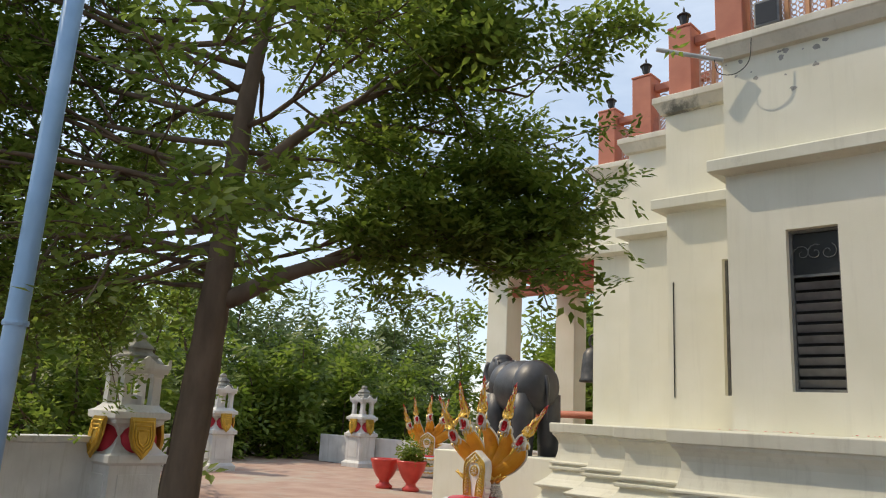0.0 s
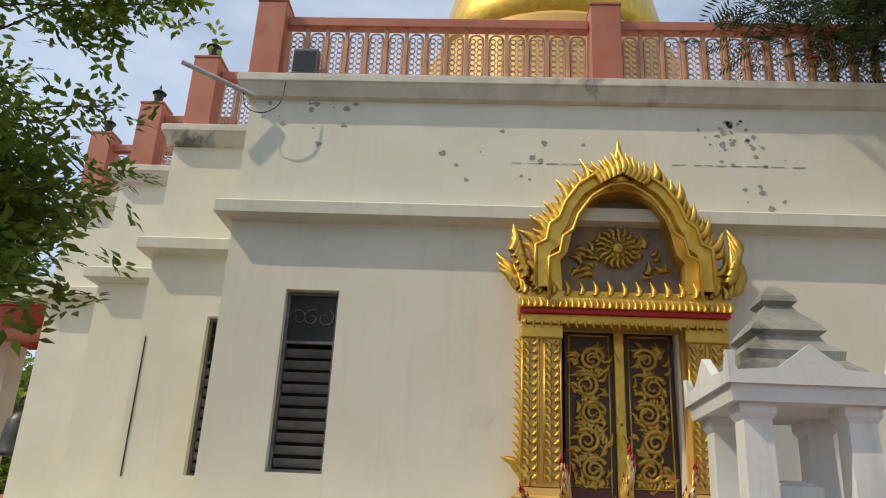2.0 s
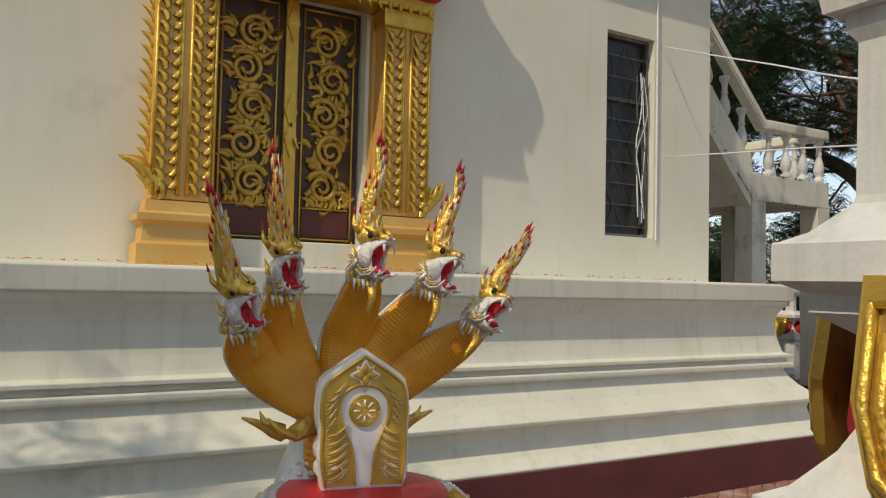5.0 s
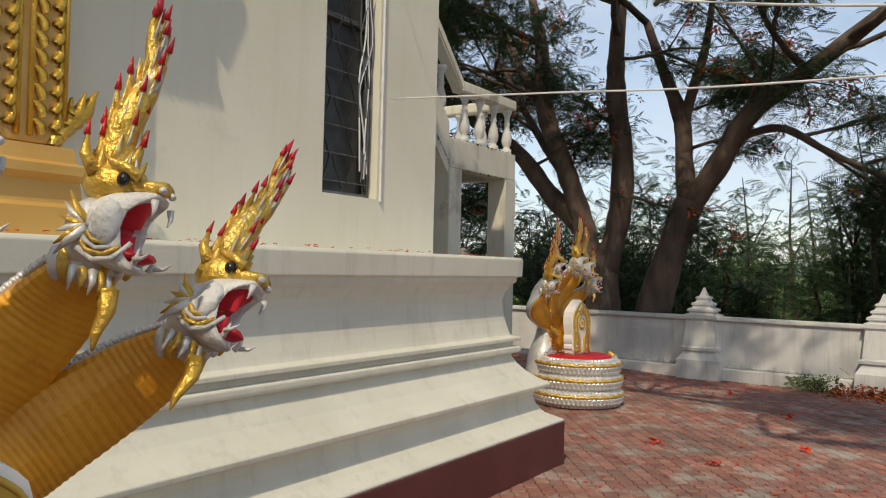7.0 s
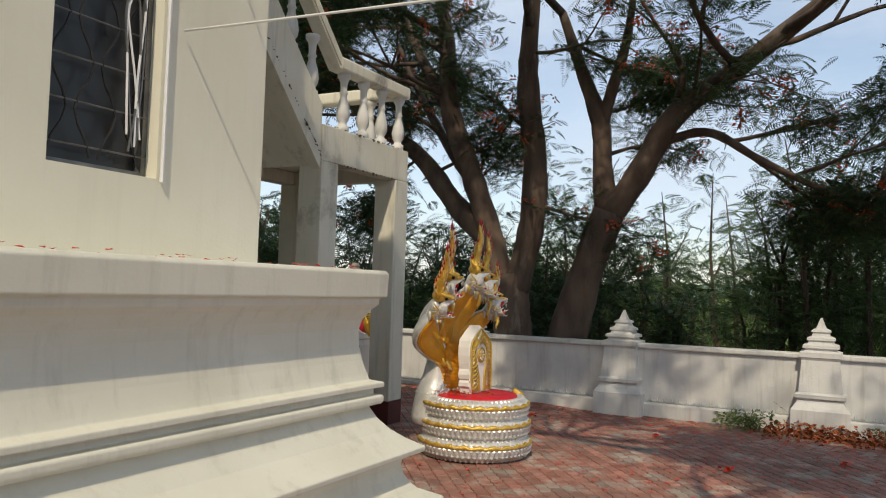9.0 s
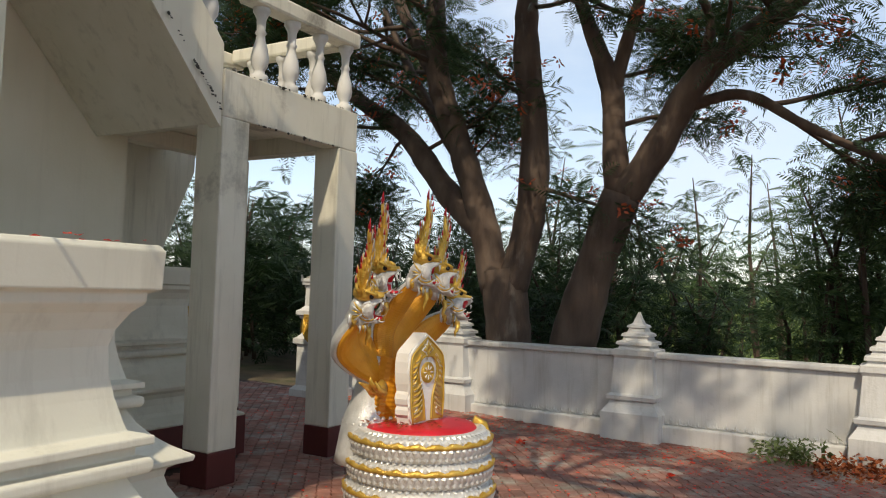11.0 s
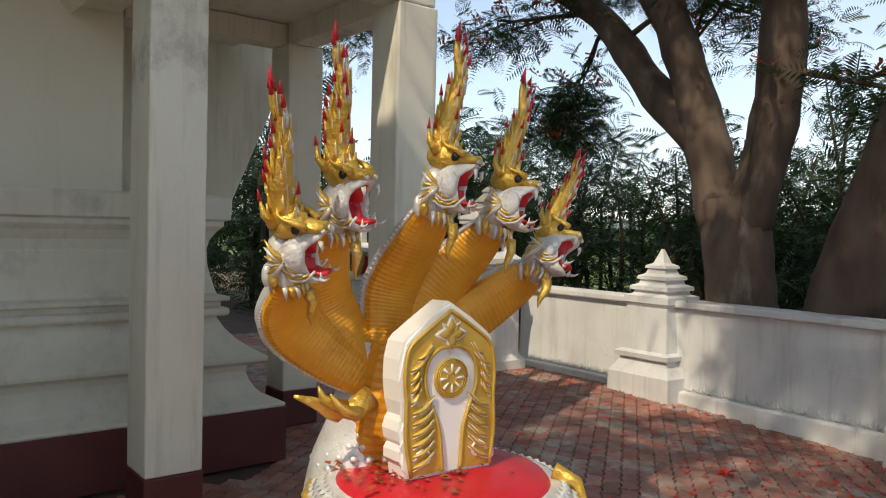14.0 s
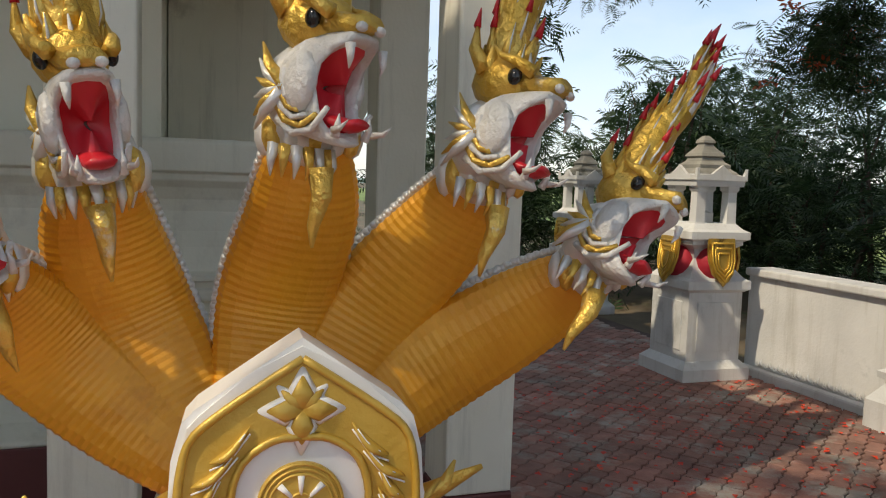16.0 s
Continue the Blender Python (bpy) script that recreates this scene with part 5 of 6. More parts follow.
def shrine_at(m, label):
    s = thing("spirit_shrine", m, label, "shrine", "spirit shrines round the court")
    part("foot", lathe([(0.33, 0.0), (0.33, 0.10), (0.30, 0.13), (0.27, 0.16)], square=True), WHITEWASH, s)
    ped = part("pedestal", lathe([(0.265, 0.16), (0.265, 0.74), (0.31, 0.77), (0.31, 0.84), (0.27, 0.86)], square=True), WHITEWASH, s)
    for k in range(4):
        f_ = part("panel", box(-0.18, -0.275, 0.24, 0.18, -0.262, 0.66, 0.006), WHITEWASH, ped)
        f_.matrix_local = pose(0, 0, 0, 0, 0, 90 * k)
    part("waist", lathe([(0.27, 0.86), (0.22, 0.92), (0.17, 1.02), (0.19, 1.10), (0.25, 1.14), (0.25, 1.17), (0.29, 1.19), (0.29, 1.25), (0.25, 1.27), (0.20, 1.32)], square=True), WHITEWASH, s)
    for sx in (-1, 1):
        for sy in (-1, 1):
            part("column", lathe([(0.05, 1.31), (0.045, 1.33), (0.042, 1.58), (0.055, 1.60), (0.055, 1.63)], square=True), WHITEWASH, s).location = (sx * 0.155, sy * 0.155, 0)
    part("image_block", lathe([(0.07, 1.32), (0.07, 1.40), (0.03, 1.42)], square=True), WHITEWASH, s)
    eave = part("eave", lathe([(0.235, 1.63), (0.24, 1.66), (0.245, 1.72), (0.21, 1.73)], square=True), WHITEWASH, s)
    for k in range(4):
        g = part("gable", plate([(-0.22, 0), (-0.10, 0.01), (0.0, 0.085), (0.10, 0.01), (0.22, 0), (0.25, 0.06), (0.25, -0.04), (-0.25, -0.04), (-0.25, 0.06)], 0.03, Matrix.Translation((0, -0.225, 1.72))), WHITEWASH, eave)
        g.matrix_local = pose(0, 0, 0, 0, 0, 90 * k)
    part("roof", lathe([(0.21, 1.72), (0.19, 1.75), (0.15, 1.78), (0.155, 1.81), (0.115, 1.84), (0.10, 1.87), (0.12, 1.885), (0.105, 1.91), (0.06, 1.96), (0.045, 1.985), (0.06, 2.0), (0.055, 2.02), (0.02, 2.06)], square=True), GREYSTONE, s, "moss-darkened stepped cement roof")
    for k in range(4):
        sh = [(-0.13, 0.38), (0.13, 0.38), (0.135, 0.2), (0.10, 0.08), (0.04, 0.03), (0.0, -0.02), (-0.04, 0.03), (-0.10, 0.08), (-0.135, 0.2)]
        mm = pose(0, 0, 0, 0, 0, 90 * k) @ pose(0, -0.33, 0.82, -8, 0, 0)
        # darker gold here: the shade on the shields is put into their colour
        o = part("shield", plate(sh, 0.03, Matrix(), 0.01), GOLD_DARK, s, "gold shield shaped ornament")
        o.matrix_local = mm
        for q in range(3):
            inner = [(x * (0.8 - 0.2 * q), 0.17 + (z - 0.17) * (0.8 - 0.2 * q)) for x, z in sh]
            part("shield_bead", tube([(x, -0.034, z) for x, z in inner + inner[:1]], [0.010] * 10, 5), GOLD, o, smooth=True)
        c = part("red_backing", lathe([(0.16, 0.0), (0.15, 0.1), (0.02, 0.16)], 14), SHIELD_RED, s, "red painted cushion behind the shield", smooth=True)
        c.matrix_local = mm @ pose(0, 0.16, 0.18, 90, 0, 0)
    return s


LAB = "whitewashed shrine with grey stepped roof and gold shields"
shrine = shrine_at(pose(13.22, 13.22, 0, 0, 0, 0), LAB)
shrine_base = thing("shrine_base", pose(0.88, 3.9, 0), "whitewashed square step under the spirit shrine", "plinth")
part("step", lathe([(0.50, 0.0), (0.50, 0.14), (0.47, 0.16), (0.44, 0.17), (0.44, 0.30), (0.46, 0.31), (0.46, 0.33)], square=True), WHITEWASH, shrine_base)
for x, y, sc in ((0.88, 3.9, 1.15), (-9.4, 4.6, 1.3), (-19.1, 12.2, 1.3), (-19.3, 17.9, 1.3), (13.8, 16.4, 1.0)):
    o = copy_thing(shrine, pose(x, y, 0.33 if x == 0.88 else 0.0))
    o.scale = (sc, sc, sc)

# plaster scars on the upper wall
SCAR = mat("bare_render", (0.30, 0.29, 0.26), (0.42, 0.40, 0.36), 9, 0.95, 0, 0.6, 50)
rs = random.Random(19)
scars = bmesh.new()
for cx, cz, n, sp in ((2.45, 5.95, 34, 0.22), (0.3, 5.62, 8, 0.25), (2.6, 5.25, 7, 0.1), (-2.3, 6.28, 14, 0.35), (-0.4, 5.62, 5, 0.3)):
    for k in range(n):
        x, z, r = cx + rs.gauss(0, sp), min(6.3, cz + rs.gauss(0, sp * 0.8)), rs.uniform(0.008, 0.04)
        q = [scars.verts.new((x + r * rs.uniform(0.6, 1.5) * math.cos(a), 8.617, z + r * rs.uniform(0.5, 1.3) * math.sin(a))) for a in np.linspace(0, 5.6, 9)]
        scars.faces.new(q)
for x0, x1, z in ((0.0, 0.75, 5.60), (1.75, 3.1, 5.62)):
    px = x0
    while px < x1:
        w = rs.uniform(0.05, 0.16)
        q = [scars.verts.new(p) for p in ((px, 8.617, z + rs.uniform(-.012, .0)), (px + w, 8.617, z + rs.uniform(-.012, 0)), (px + w, 8.617, z + 0.008), (px, 8.617, z + 0.006))]
        scars.faces.new(q)
        px += w * rs.uniform(1.0, 1.6)
tagged(part("plaster_scars", scars, SCAR), "flaked plaster and a crack on the upper wall", "scars", kind="stuff")


# ---- foliage ----
def leaf_cloud(name, centres, template, faces, material, parent, size=(0.8, 1.25), seed=1, level=0.0, kind="stuff", label=""):
    """Copies of a small leaf shape, turned at random, at the given places; level keeps them near the horizontal."""
    r = np.random.RandomState(seed)
    c = np.asarray(centres, dtype=np.float64)
    n, k = len(c), len(template)
    yaw = r.uniform(0, 2 * np.pi, n)
    pit = r.uniform(-1, 1, n) * (1.25 - level)
    rol = r.uniform(-1, 1, n) * (1.25 - level)
    sc = r.uniform(size[0], size[1], n)
    cy, sy, cp, sp, cr, sr = np.cos(yaw), np.sin(yaw), np.cos(pit), np.sin(pit), np.cos(rol), np.sin(rol)
    t = np.asarray(template, dtype=np.float64)
    x, y, z = [t[None, :, i] * sc[:, None] for i in range(3)]
    x, z = x * cr[:, None] + z * sr[:, None], -x * sr[:, None] + z * cr[:, None]
    y, z = y * cp[:, None] - z * sp[:, None], y * sp[:, None] + z * cp[:, None]
    x, y = x * cy[:, None] - y * sy[:, None], x * sy[:, None] + y * cy[:, None]
    v = np.stack([x + c[:, None, 0], y + c[:, None, 1], z + c[:, None, 2]], axis=2).reshape(-1, 3)
    f = (np.asarray(faces)[None, :, :] + (np.arange(n) * k)[:, None, None]).reshape(-1, len(faces[0]))
    me = bpy.data.meshes.new(name)
    me.vertices.add(len(v))
    me.vertices.foreach_set("co", v.astype(np.float32).ravel())
    m = f.shape[1]
    me.loops.add(f.size)
    me.loops.foreach_set("vertex_index", f.astype(np.int32).ravel())
    me.polygons.add(len(f))
    me.polygons.foreach_set("loop_start", np.arange(0, f.size, m, dtype=np.int32))
    me.update(calc_edges=True)
    me.materials.append(material)
    ob = new(name, me)
    if parent:
        ob.parent = parent
    if kind:
        ob["kind"] = kind
    if label:
        ob["label"] = label
    return ob


# a pointed leaf folded along its rib
LEAF_V = [(0, 0, 0), (0.022, 0.035, 0.004), (0, 0.09, -0.006), (-0.022, 0.035, 0.004)]
LEAF_F = [(0, 1, 2), (0, 2, 3)]
# a sprig of five leaves
SPRIG_V, SPRIG_F = [], []
for k in range(6):
    a = (k - 2.5) * 0.55
    o = Vector((0.012 * (k - 2.5), 0.05 * (k % 3), 0))
    base = len(SPRIG_V)
    for vx, vy, vz in LEAF_V:
        SPRIG_V.append((o.x + vx * math.cos(a) + vy * math.sin(a), o.y - vx * math.sin(a) + vy * math.cos(a), vz + 0.01 * (k % 2)))
    SPRIG_F += [tuple(base + i for i in f_) for f_ in LEAF_F]
# a feathery frond: paired pinnae along a drooping rib
FROND_V, FROND_F = [], []
for k in range(9):
    s_ = k / 8
    yy, zz = 0.06 + 0.40 * s_, -0.16 * s_ * s_
    ln_ = 0.15 * math.sin(math.pi * (0.15 + 0.8 * s_)) + 0.03
    for sx in (-1, 1):
        b = len(FROND_V)
        FROND_V += [(0, yy, zz), (sx * ln_ * 0.5, yy + 0.045, zz - 0.01), (sx * ln_, yy + 0.055, zz - 0.04), (sx * ln_ * 0.5, yy + 0.015, zz - 0.012)]
        FROND_F.append((b, b + 1, b + 2, b + 3))


def branch_out(rng, start, way, length, radius, depth, tubes, ends, droop=0.1, spread=0.7):
    """A limb that wanders and forks; gathers its tubes and the places of its twigs."""
    pts, rad = [Vector(start)], [radius]
    d = Vector(way).normalized()
    n = 5
    for k in range(n):
        d = (d + Vector((rng.uniform(-1, 1), rng.uniform(-1, 1), rng.uniform(-0.6, 0.8) - droop)) * 0.2).normalized()
        pts.append(pts[-1] + d * length / n)
        rad.append(radius * (1 - 0.6 * (k + 1) / n))
    tubes.append((pts, rad))
    if depth <= 1:
        ends += [pts[-1], pts[-2], pts[-3], pts[2]]
    if depth == 0:
        return
    for k in range(3 if depth > 1 else 4):
        i = rng.randint(2, n)
        w = (d + Vector((rng.uniform(-1, 1), rng.uniform(-1, 1), rng.uniform(-0.7, 0.7))) * spread).normalized()
        branch_out(rng, pts[i], w, length * rng.uniform(0.5, 0.75), rad[i] * 0.7, depth - 1, tubes, ends, droop, spread)


def tree_thing(name, base, limbs, grow, label, bark, leafmat, template, faces, per_end, cloud_r, size, seed, level, flowers=0, trunk_segs=10, flat_cloud=0.6):
    """limbs: hand-set chains of (point, radius); grow: (point, way, length, radius, depth) for the crown."""
    rng = random.Random(seed)
    t = thing(name, pose(*base), label, "tree")
    o = Vector(base)
    for k, chain in enumerate(limbs):
        pts = curve_pts([Vector(p) for p, r in chain], 5 * (len(chain) - 1) + 2)
        rads = np.interp(np.linspace(0, 1, len(pts)), np.linspace(0, 1, len(chain)), [r for p, r in chain])
        rads = [r * rng.uniform(0.94, 1.07) for r in rads]
        ob = part("trunk" if k == 0 else "limb", tube([p - o for p in pts], rads, trunk_segs), bark, t, smooth=True)
    tubes, ends = [], []
    for p, w, ln_, r, dp in grow:
        branch_out(rng, p, w, ln_, r, dp, tubes, ends)
    bm = bmesh.new()
    for pts, rad in tubes:
        add_tube(bm, [p - o for p in pts], [max(r, 0.006) for r in rad], 5)
    part("branchwork", bm, bark, t, smooth=True)
    cs = []
    for e in ends:
        for k in range(per_end):
            cs.append((e.x - o.x + rng.gauss(0, cloud_r), e.y - o.y + rng.gauss(0, cloud_r), e.z - o.z + rng.gauss(0, cloud_r * flat_cloud)))
    leaf_cloud("crown", cs, template, faces, leafmat, t, size, seed, level, kind="")
    if flowers:
        fl = [cs[rng.randrange(len(cs))] for k in range(flowers)]
        fl2 = [(x + rng.gauss(0, 0.08), y + rng.gauss(0, 0.08), z + 0.1 + rng.gauss(0, 0.05)) for x, y, z in fl for q in range(3)]
        leaf_cloud("blossoms", fl2, SPRIG_V, SPRIG_F, FLOWER, t, (0.7, 1.1), seed + 1, 0.3, kind="", label="orange-red blossoms")
    return t


V = Vector
# flame trees behind the boundary wall
limbsA = [[((16.5, 11.75, -0.1), 0.52), ((16.5, 11.8, 0.8), 0.42), ((16.5, 11.95, 2.0), 0.40)],
          [((16.5, 12.05, 1.6), 0.30), ((16.55, 12.45, 3.0), 0.27), ((16.6, 13.0, 4.4), 0.24), ((16.6, 13.5, 5.7), 0.23), ((16.7, 13.7, 7.4), 0.17), ((16.5, 14.0, 9.0), 0.09)],
          [((16.6, 13.4, 5.5), 0.15), ((16.6, 14.0, 6.4), 0.13), ((16.8, 14.8, 7.8), 0.10), ((17.0, 15.6, 9.0), 0.05)],
          [((16.5, 11.8, 1.6), 0.30), ((16.5, 11.45, 3.0), 0.27), ((16.5, 11.40, 4.4), 0.25), ((16.4, 11.55, 5.8), 0.24), ((16.3, 11.5, 7.2), 0.18), ((16.0, 11.2, 9.0), 0.09)],
          [((16.55, 12.3, 2.6), 0.26), ((16.7, 13.3, 3.5), 0.24), ((16.9, 14.4, 4.7), 0.20), ((17.0, 15.6, 5.5), 0.16), ((17.2, 17.2, 6.6), 0.10), ((17.5, 18.8, 7.5), 0.05)],
          [((16.6, 12.7, 3.7), 0.12), ((16.9, 13.6, 4.8), 0.11), ((17.2, 14.6, 6.2), 0.09), ((17.4, 15.4, 7.6), 0.05)]]
limbsB = [[((16.5, 10.75, -0.1), 0.50), ((16.5, 10.6, 0.8), 0.40), ((16.5, 10.2, 2.2), 0.33), ((16.5, 9.8, 3.3), 0.32)],
          [((16.5, 9.85, 3.1), 0.24), ((16.5, 9.95, 4.2), 0.20), ((16.5, 10.02, 5.1), 0.19), ((16.4, 10.4, 6.2), 0.13), ((16.3, 10.8, 7.4), 0.09)],
          [((16.5, 10.0, 5.0), 0.14), ((16.5, 9.75, 5.9), 0.12), ((16.5, 9.5, 6.8), 0.09), ((16.4, 9.3, 8.2), 0.05)],
          [((16.5, 9.8, 3.2), 0.27), ((16.4, 9.2, 4.0), 0.24), ((16.3, 8.5, 5.1), 0.22), ((16.1, 7.4, 5.8), 0.18), ((15.6, 5.8, 6.8), 0.13), ((15.0, 4.2, 7.8), 0.07)],
          [((16.3, 8.6, 4.9), 0.09), ((16.2, 8.35, 5.8), 0.08), ((16.2, 8.5, 6.4), 0.03)],
          [((16.35, 8.8, 4.6), 0.09), ((16.4, 7.9, 4.75), 0.085), ((16.5, 7.0, 4.2), 0.07), ((16.6, 5.9, 3.6), 0.05), ((16.6, 4.8, 3.2), 0.03)]]
growA = [(V((16.7, 13.7, 7.4)), V((-1, 0.4, 0.3)), 4.0, 0.10, 2), (V((16.5, 14.0, 8.8)), V((0.2, 1, 0.3)), 3.6, 0.08, 2), (V((17.0, 15.6, 8.8)), V((0.4, 1, 0.1)), 3.2, 0.07, 2),
         (V((16.3, 11.5, 7.2)), V((-1, -0.2, 0.35)), 4.2, 0.10, 2), (V((16.0, 11.2, 8.8)), V((0.6, -0.3, 0.5)), 3.4, 0.08, 2), (V((17.2, 17.2, 6.6)), V((-0.2, 1, -0.05)), 3.2, 0.06, 2),
         (V((17.4, 15.4, 7.4)), V((0.8, 0.6, 0.1)), 3.0, 0.06, 2), (V((16.5, 14.4, 6.0)), V((-1, 0.6, 0.05)), 3.2, 0.06, 2), (V((16.6, 13.6, 6.0)), V((-0.8, 0.2, 0.2)), 3.0, 0.06, 2),
         (V((17.1, 16.2, 5.9)), V((-0.5, 0.5, -0.25)), 2.4, 0.05, 2), (V((16.4, 11.5, 8.0)), V((-0.7, 0.9, 0.2)), 4.0, 0.10, 2), (V((17.0, 14.4, 4.8)), V((0.6, 0.6, -0.1)), 2.4, 0.05, 2),
         (V((16.9, 14.6, 6.4)), V((-0.3, 0.6, 0.3)), 3.0, 0.06, 2), (V((16.6, 13.5, 5.8)), V((0.6, 0.6, 0.35)), 3.2, 0.06, 2), (V((17.0, 15.6, 5.5)), V((-0.3, 0.3, 0.5)), 2.6, 0.06, 2), (V((17.2, 16.8, 6.3)), V((0.1, 0.5, 0.4)), 3.0, 0.06, 2), (V((16.6, 14.2, 6.8)), V((0.3, 0.9, 0.1)), 3.4, 0.06, 2)]
growB = [(V((16.3, 10.8, 7.4)), V((-1, 0.1, 0.4)), 3.8, 0.09, 2), (V((16.4, 9.3, 8.0)), V((-0.6, -0.5, 0.4)), 4.4, 0.08, 2), (V((15.6, 5.8, 6.8)), V((-0.8, -0.6, 0.2)), 3.4, 0.09, 2),
         (V((15.0, 4.2, 7.8)), V((-0.4, -1, 0.1)), 4.0, 0.07, 2), (V((16.1, 7.4, 5.9)), V((-1, 0.2, 0.4)), 3.5, 0.08, 2), (V((16.6, 4.8, 3.2)), V((0, -1, -0.1)), 2.6, 0.05, 2),
         (V((16.5, 6.4, 3.9)), V((-0.2, -0.8, 0.3)), 2.2, 0.04, 2), (V((16.5, 7.2, 4.3)), V((0.3, -0.6, -0.4)), 2.0, 0.04, 2), (V((16.0, 7.0, 6.1)), V((0.6, -0.8, 0.4)), 3.6, 0.07, 2),
         (V((15.4, 5.2, 7.1)), V((0.5, -0.7, 0.5)), 3.4, 0.06, 2), (V((16.3, 10.6, 7.8)), V((0.8, 0.1, 0.4)), 3.4, 0.07, 2), (V((15.8, 6.6, 6.3)), V((-0.6, -0.6, 0.2)), 3.6, 0.09, 2)]
EYE_C = V((4.71, 5.81, 1.63))


def nearer(p, k=0.81):
    return EYE_C + (Vector(p) - EYE_C) * k


def settle(limbs, grow, seed):
    """Moves a tree to just behind the wall and adds side branches along its limbs."""
    rng = random.Random(seed)
    out = [[(nearer(p), r * 0.81) for p, r in chain] for chain in limbs]
    out[0].insert(0, (V((out[0][0][0].x, out[0][0][0].y, -0.1)), out[0][0][1] * 1.15))
    more = [(nearer(p), w, ln_ * 0.8, r * 0.81, d) for p, w, ln_, r, d in grow]
    for chain in out[1:]:
        for (p, r), (q, r2) in zip(chain[1:], chain[2:]):
            for k in range(1):
                w = V((rng.uniform(-0.7, 1.0), rng.uniform(-1, 1), rng.uniform(-0.25, 0.45)))
                more.append((p.lerp(q, rng.random()), w, rng.uniform(1.3, 2.3), 0.04, 1))
    return out, more


limbsA, growA = settle(limbsA, growA, 61)
limbsB, growB = settle(limbsB, growB, 62)
tree_thing("flame_tree", (14.26, 10.65, -0.05), limbsA, growA, "large flame tree with forked brown trunks and feathery leaves", BARK, LEAF_DARK, FROND_V, FROND_F, 11, 0.25, (0.42, 0.8), 5, 0.4, 420, 12)
tree_thing("flame_tree", (14.26, 9.8, -0.05), limbsB, growB, "leaning flame tree with a wide limb and orange blossoms", BARK, LEAF_DARK, FROND_V, FROND_F, 11, 0.25, (0.42, 0.8), 9, 0.4, 420, 12)

# a spreading tree out of view, added so that dappled shade falls on the paving
limbsC = [[((4.6, 0.0, -0.1), 0.38), ((4.6, 0.05, 1.2), 0.32), ((4.7, 0.2, 3.0), 0.28)],
          [((4.7, 0.2, 2.8), 0.22), ((4.3, 1.6, 4.8), 0.18), ((3.6, 3.2, 6.2), 0.12), ((2.8, 4.4, 7.0), 0.06)],
          [((4.7, 0.2, 2.8), 0.2), ((4.6, 2.2, 5.2), 0.16), ((4.4, 4.6, 6.8), 0.1), ((4.3, 6.4, 7.6), 0.05)],
          [((4.7, 0.2, 2.8), 0.2), ((3.4, 0.4, 4.8), 0.16), ((1.8, 1.2, 6.2), 0.1), ((0.6, 2.0, 7.0), 0.05)]]
growC = []
rc = random.Random(71)
for k in range(16):
    p = (V((3.6, 3.2, 6.2)), V((2.8, 4.4, 7.0)), V((4.3, 6.4, 7.6)), V((1.8, 1.2, 6.2)), V((4.4, 5.4, 7.2)), V((4.4, 4.8, 6.9)), V((4.3, 6.2, 7.5)))[k % 7]
    growC.append((p, V((rc.uniform(-0.1, 1), rc.uniform(-1, 0.4), rc.uniform(0.05, 0.3))), rc.uniform(1.6, 2.6), 0.06, 2))
for w_, l_ in ((V((0.2, 1, 0.1)), 1.5), (V((0.9, 0.6, 0.1)), 2.2), (V((-0.4, 0.9, 0.15)), 1.5), (V((0.6, 0.9, 0.25)), 1.7)):
    growC.append((V((4.3, 6.3, 7.55)), w_, l_, 0.05, 2))
tree_thing("flame_tree", (4.6, 0.0, -0.05), limbsC, growC, "unseen spreading flame tree added to shade the paved court", BARK, LEAF_DARK, FROND_V, FROND_F, 4, 0.28, (0.6, 1.0), 13, 0.7, 40, 12)

# shade tree beside the entrance court
tb = V((-5.55, 3.15, 0))
limbsT = [[((-5.62, 3.15, -0.1), 0.20), ((-5.55, 3.16, 1.0), 0.155), ((-5.48, 3.2, 2.0), 0.145), ((-5.43, 3.22, 2.75), 0.13), ((-5.40, 3.24, 3.6), 0.10), ((-5.36, 3.28, 4.6), 0.085), ((-5.22, 3.4, 6.2), 0.06), ((-5.1, 3.5, 7.8), 0.03)],
          [((-5.38, 3.28, 2.65), 0.085), ((-5.0, 3.7, 2.95), 0.07), ((-4.5, 4.25, 3.2), 0.05), ((-4.0, 4.85, 3.5), 0.035), ((-3.6, 5.3, 3.7), 0.015)],
          [((-5.24, 3.4, 3.9), 0.06), ((-4.9, 3.8, 4.4), 0.05), ((-4.5, 4.25, 4.8), 0.035), ((-4.1, 4.7, 5.3), 0.015)]]
growT = []
rg = random.Random(21)
for k in range(21):
    zz = 2.95 + 4.6 * (k / 21)
    ang = rg.uniform(0, 6.28)
    p = V((np.interp(zz, [2.75, 3.6, 4.6, 6.2, 7.8], [-5.43, -5.40, -5.36, -5.22, -5.1]), np.interp(zz, [2.75, 3.6, 4.6, 6.2, 7.8], [3.22, 3.24, 3.28, 3.4, 3.5]), zz))
    growT.append((p, V((math.cos(ang), math.sin(ang), rg.uniform(0.0, 0.35))), rg.uniform(1.3, 2.0) * (1.15 - 0.06 * (zz - 3)) * (1.0 - 0.22 * math.cos(ang - 0.9)), 0.03, 2))
for p, ln_ in ((V((-4.5, 4.25, 3.25)), 1.2), (V((-4.1, 4.75, 3.5)), 0.9), (V((-4.5, 4.3, 4.8)), 1.3), (V((-4.9, 3.8, 4.4)), 1.6), (V((-4.8, 3.9, 3.1)), 1.2)):
    growT.append((p, V((0.55, 0.8, 0.15)), ln_, 0.03, 2))
    growT.append((p, V((0.6, 0.3, 0.2)), ln_ * 0.6, 0.03, 2))
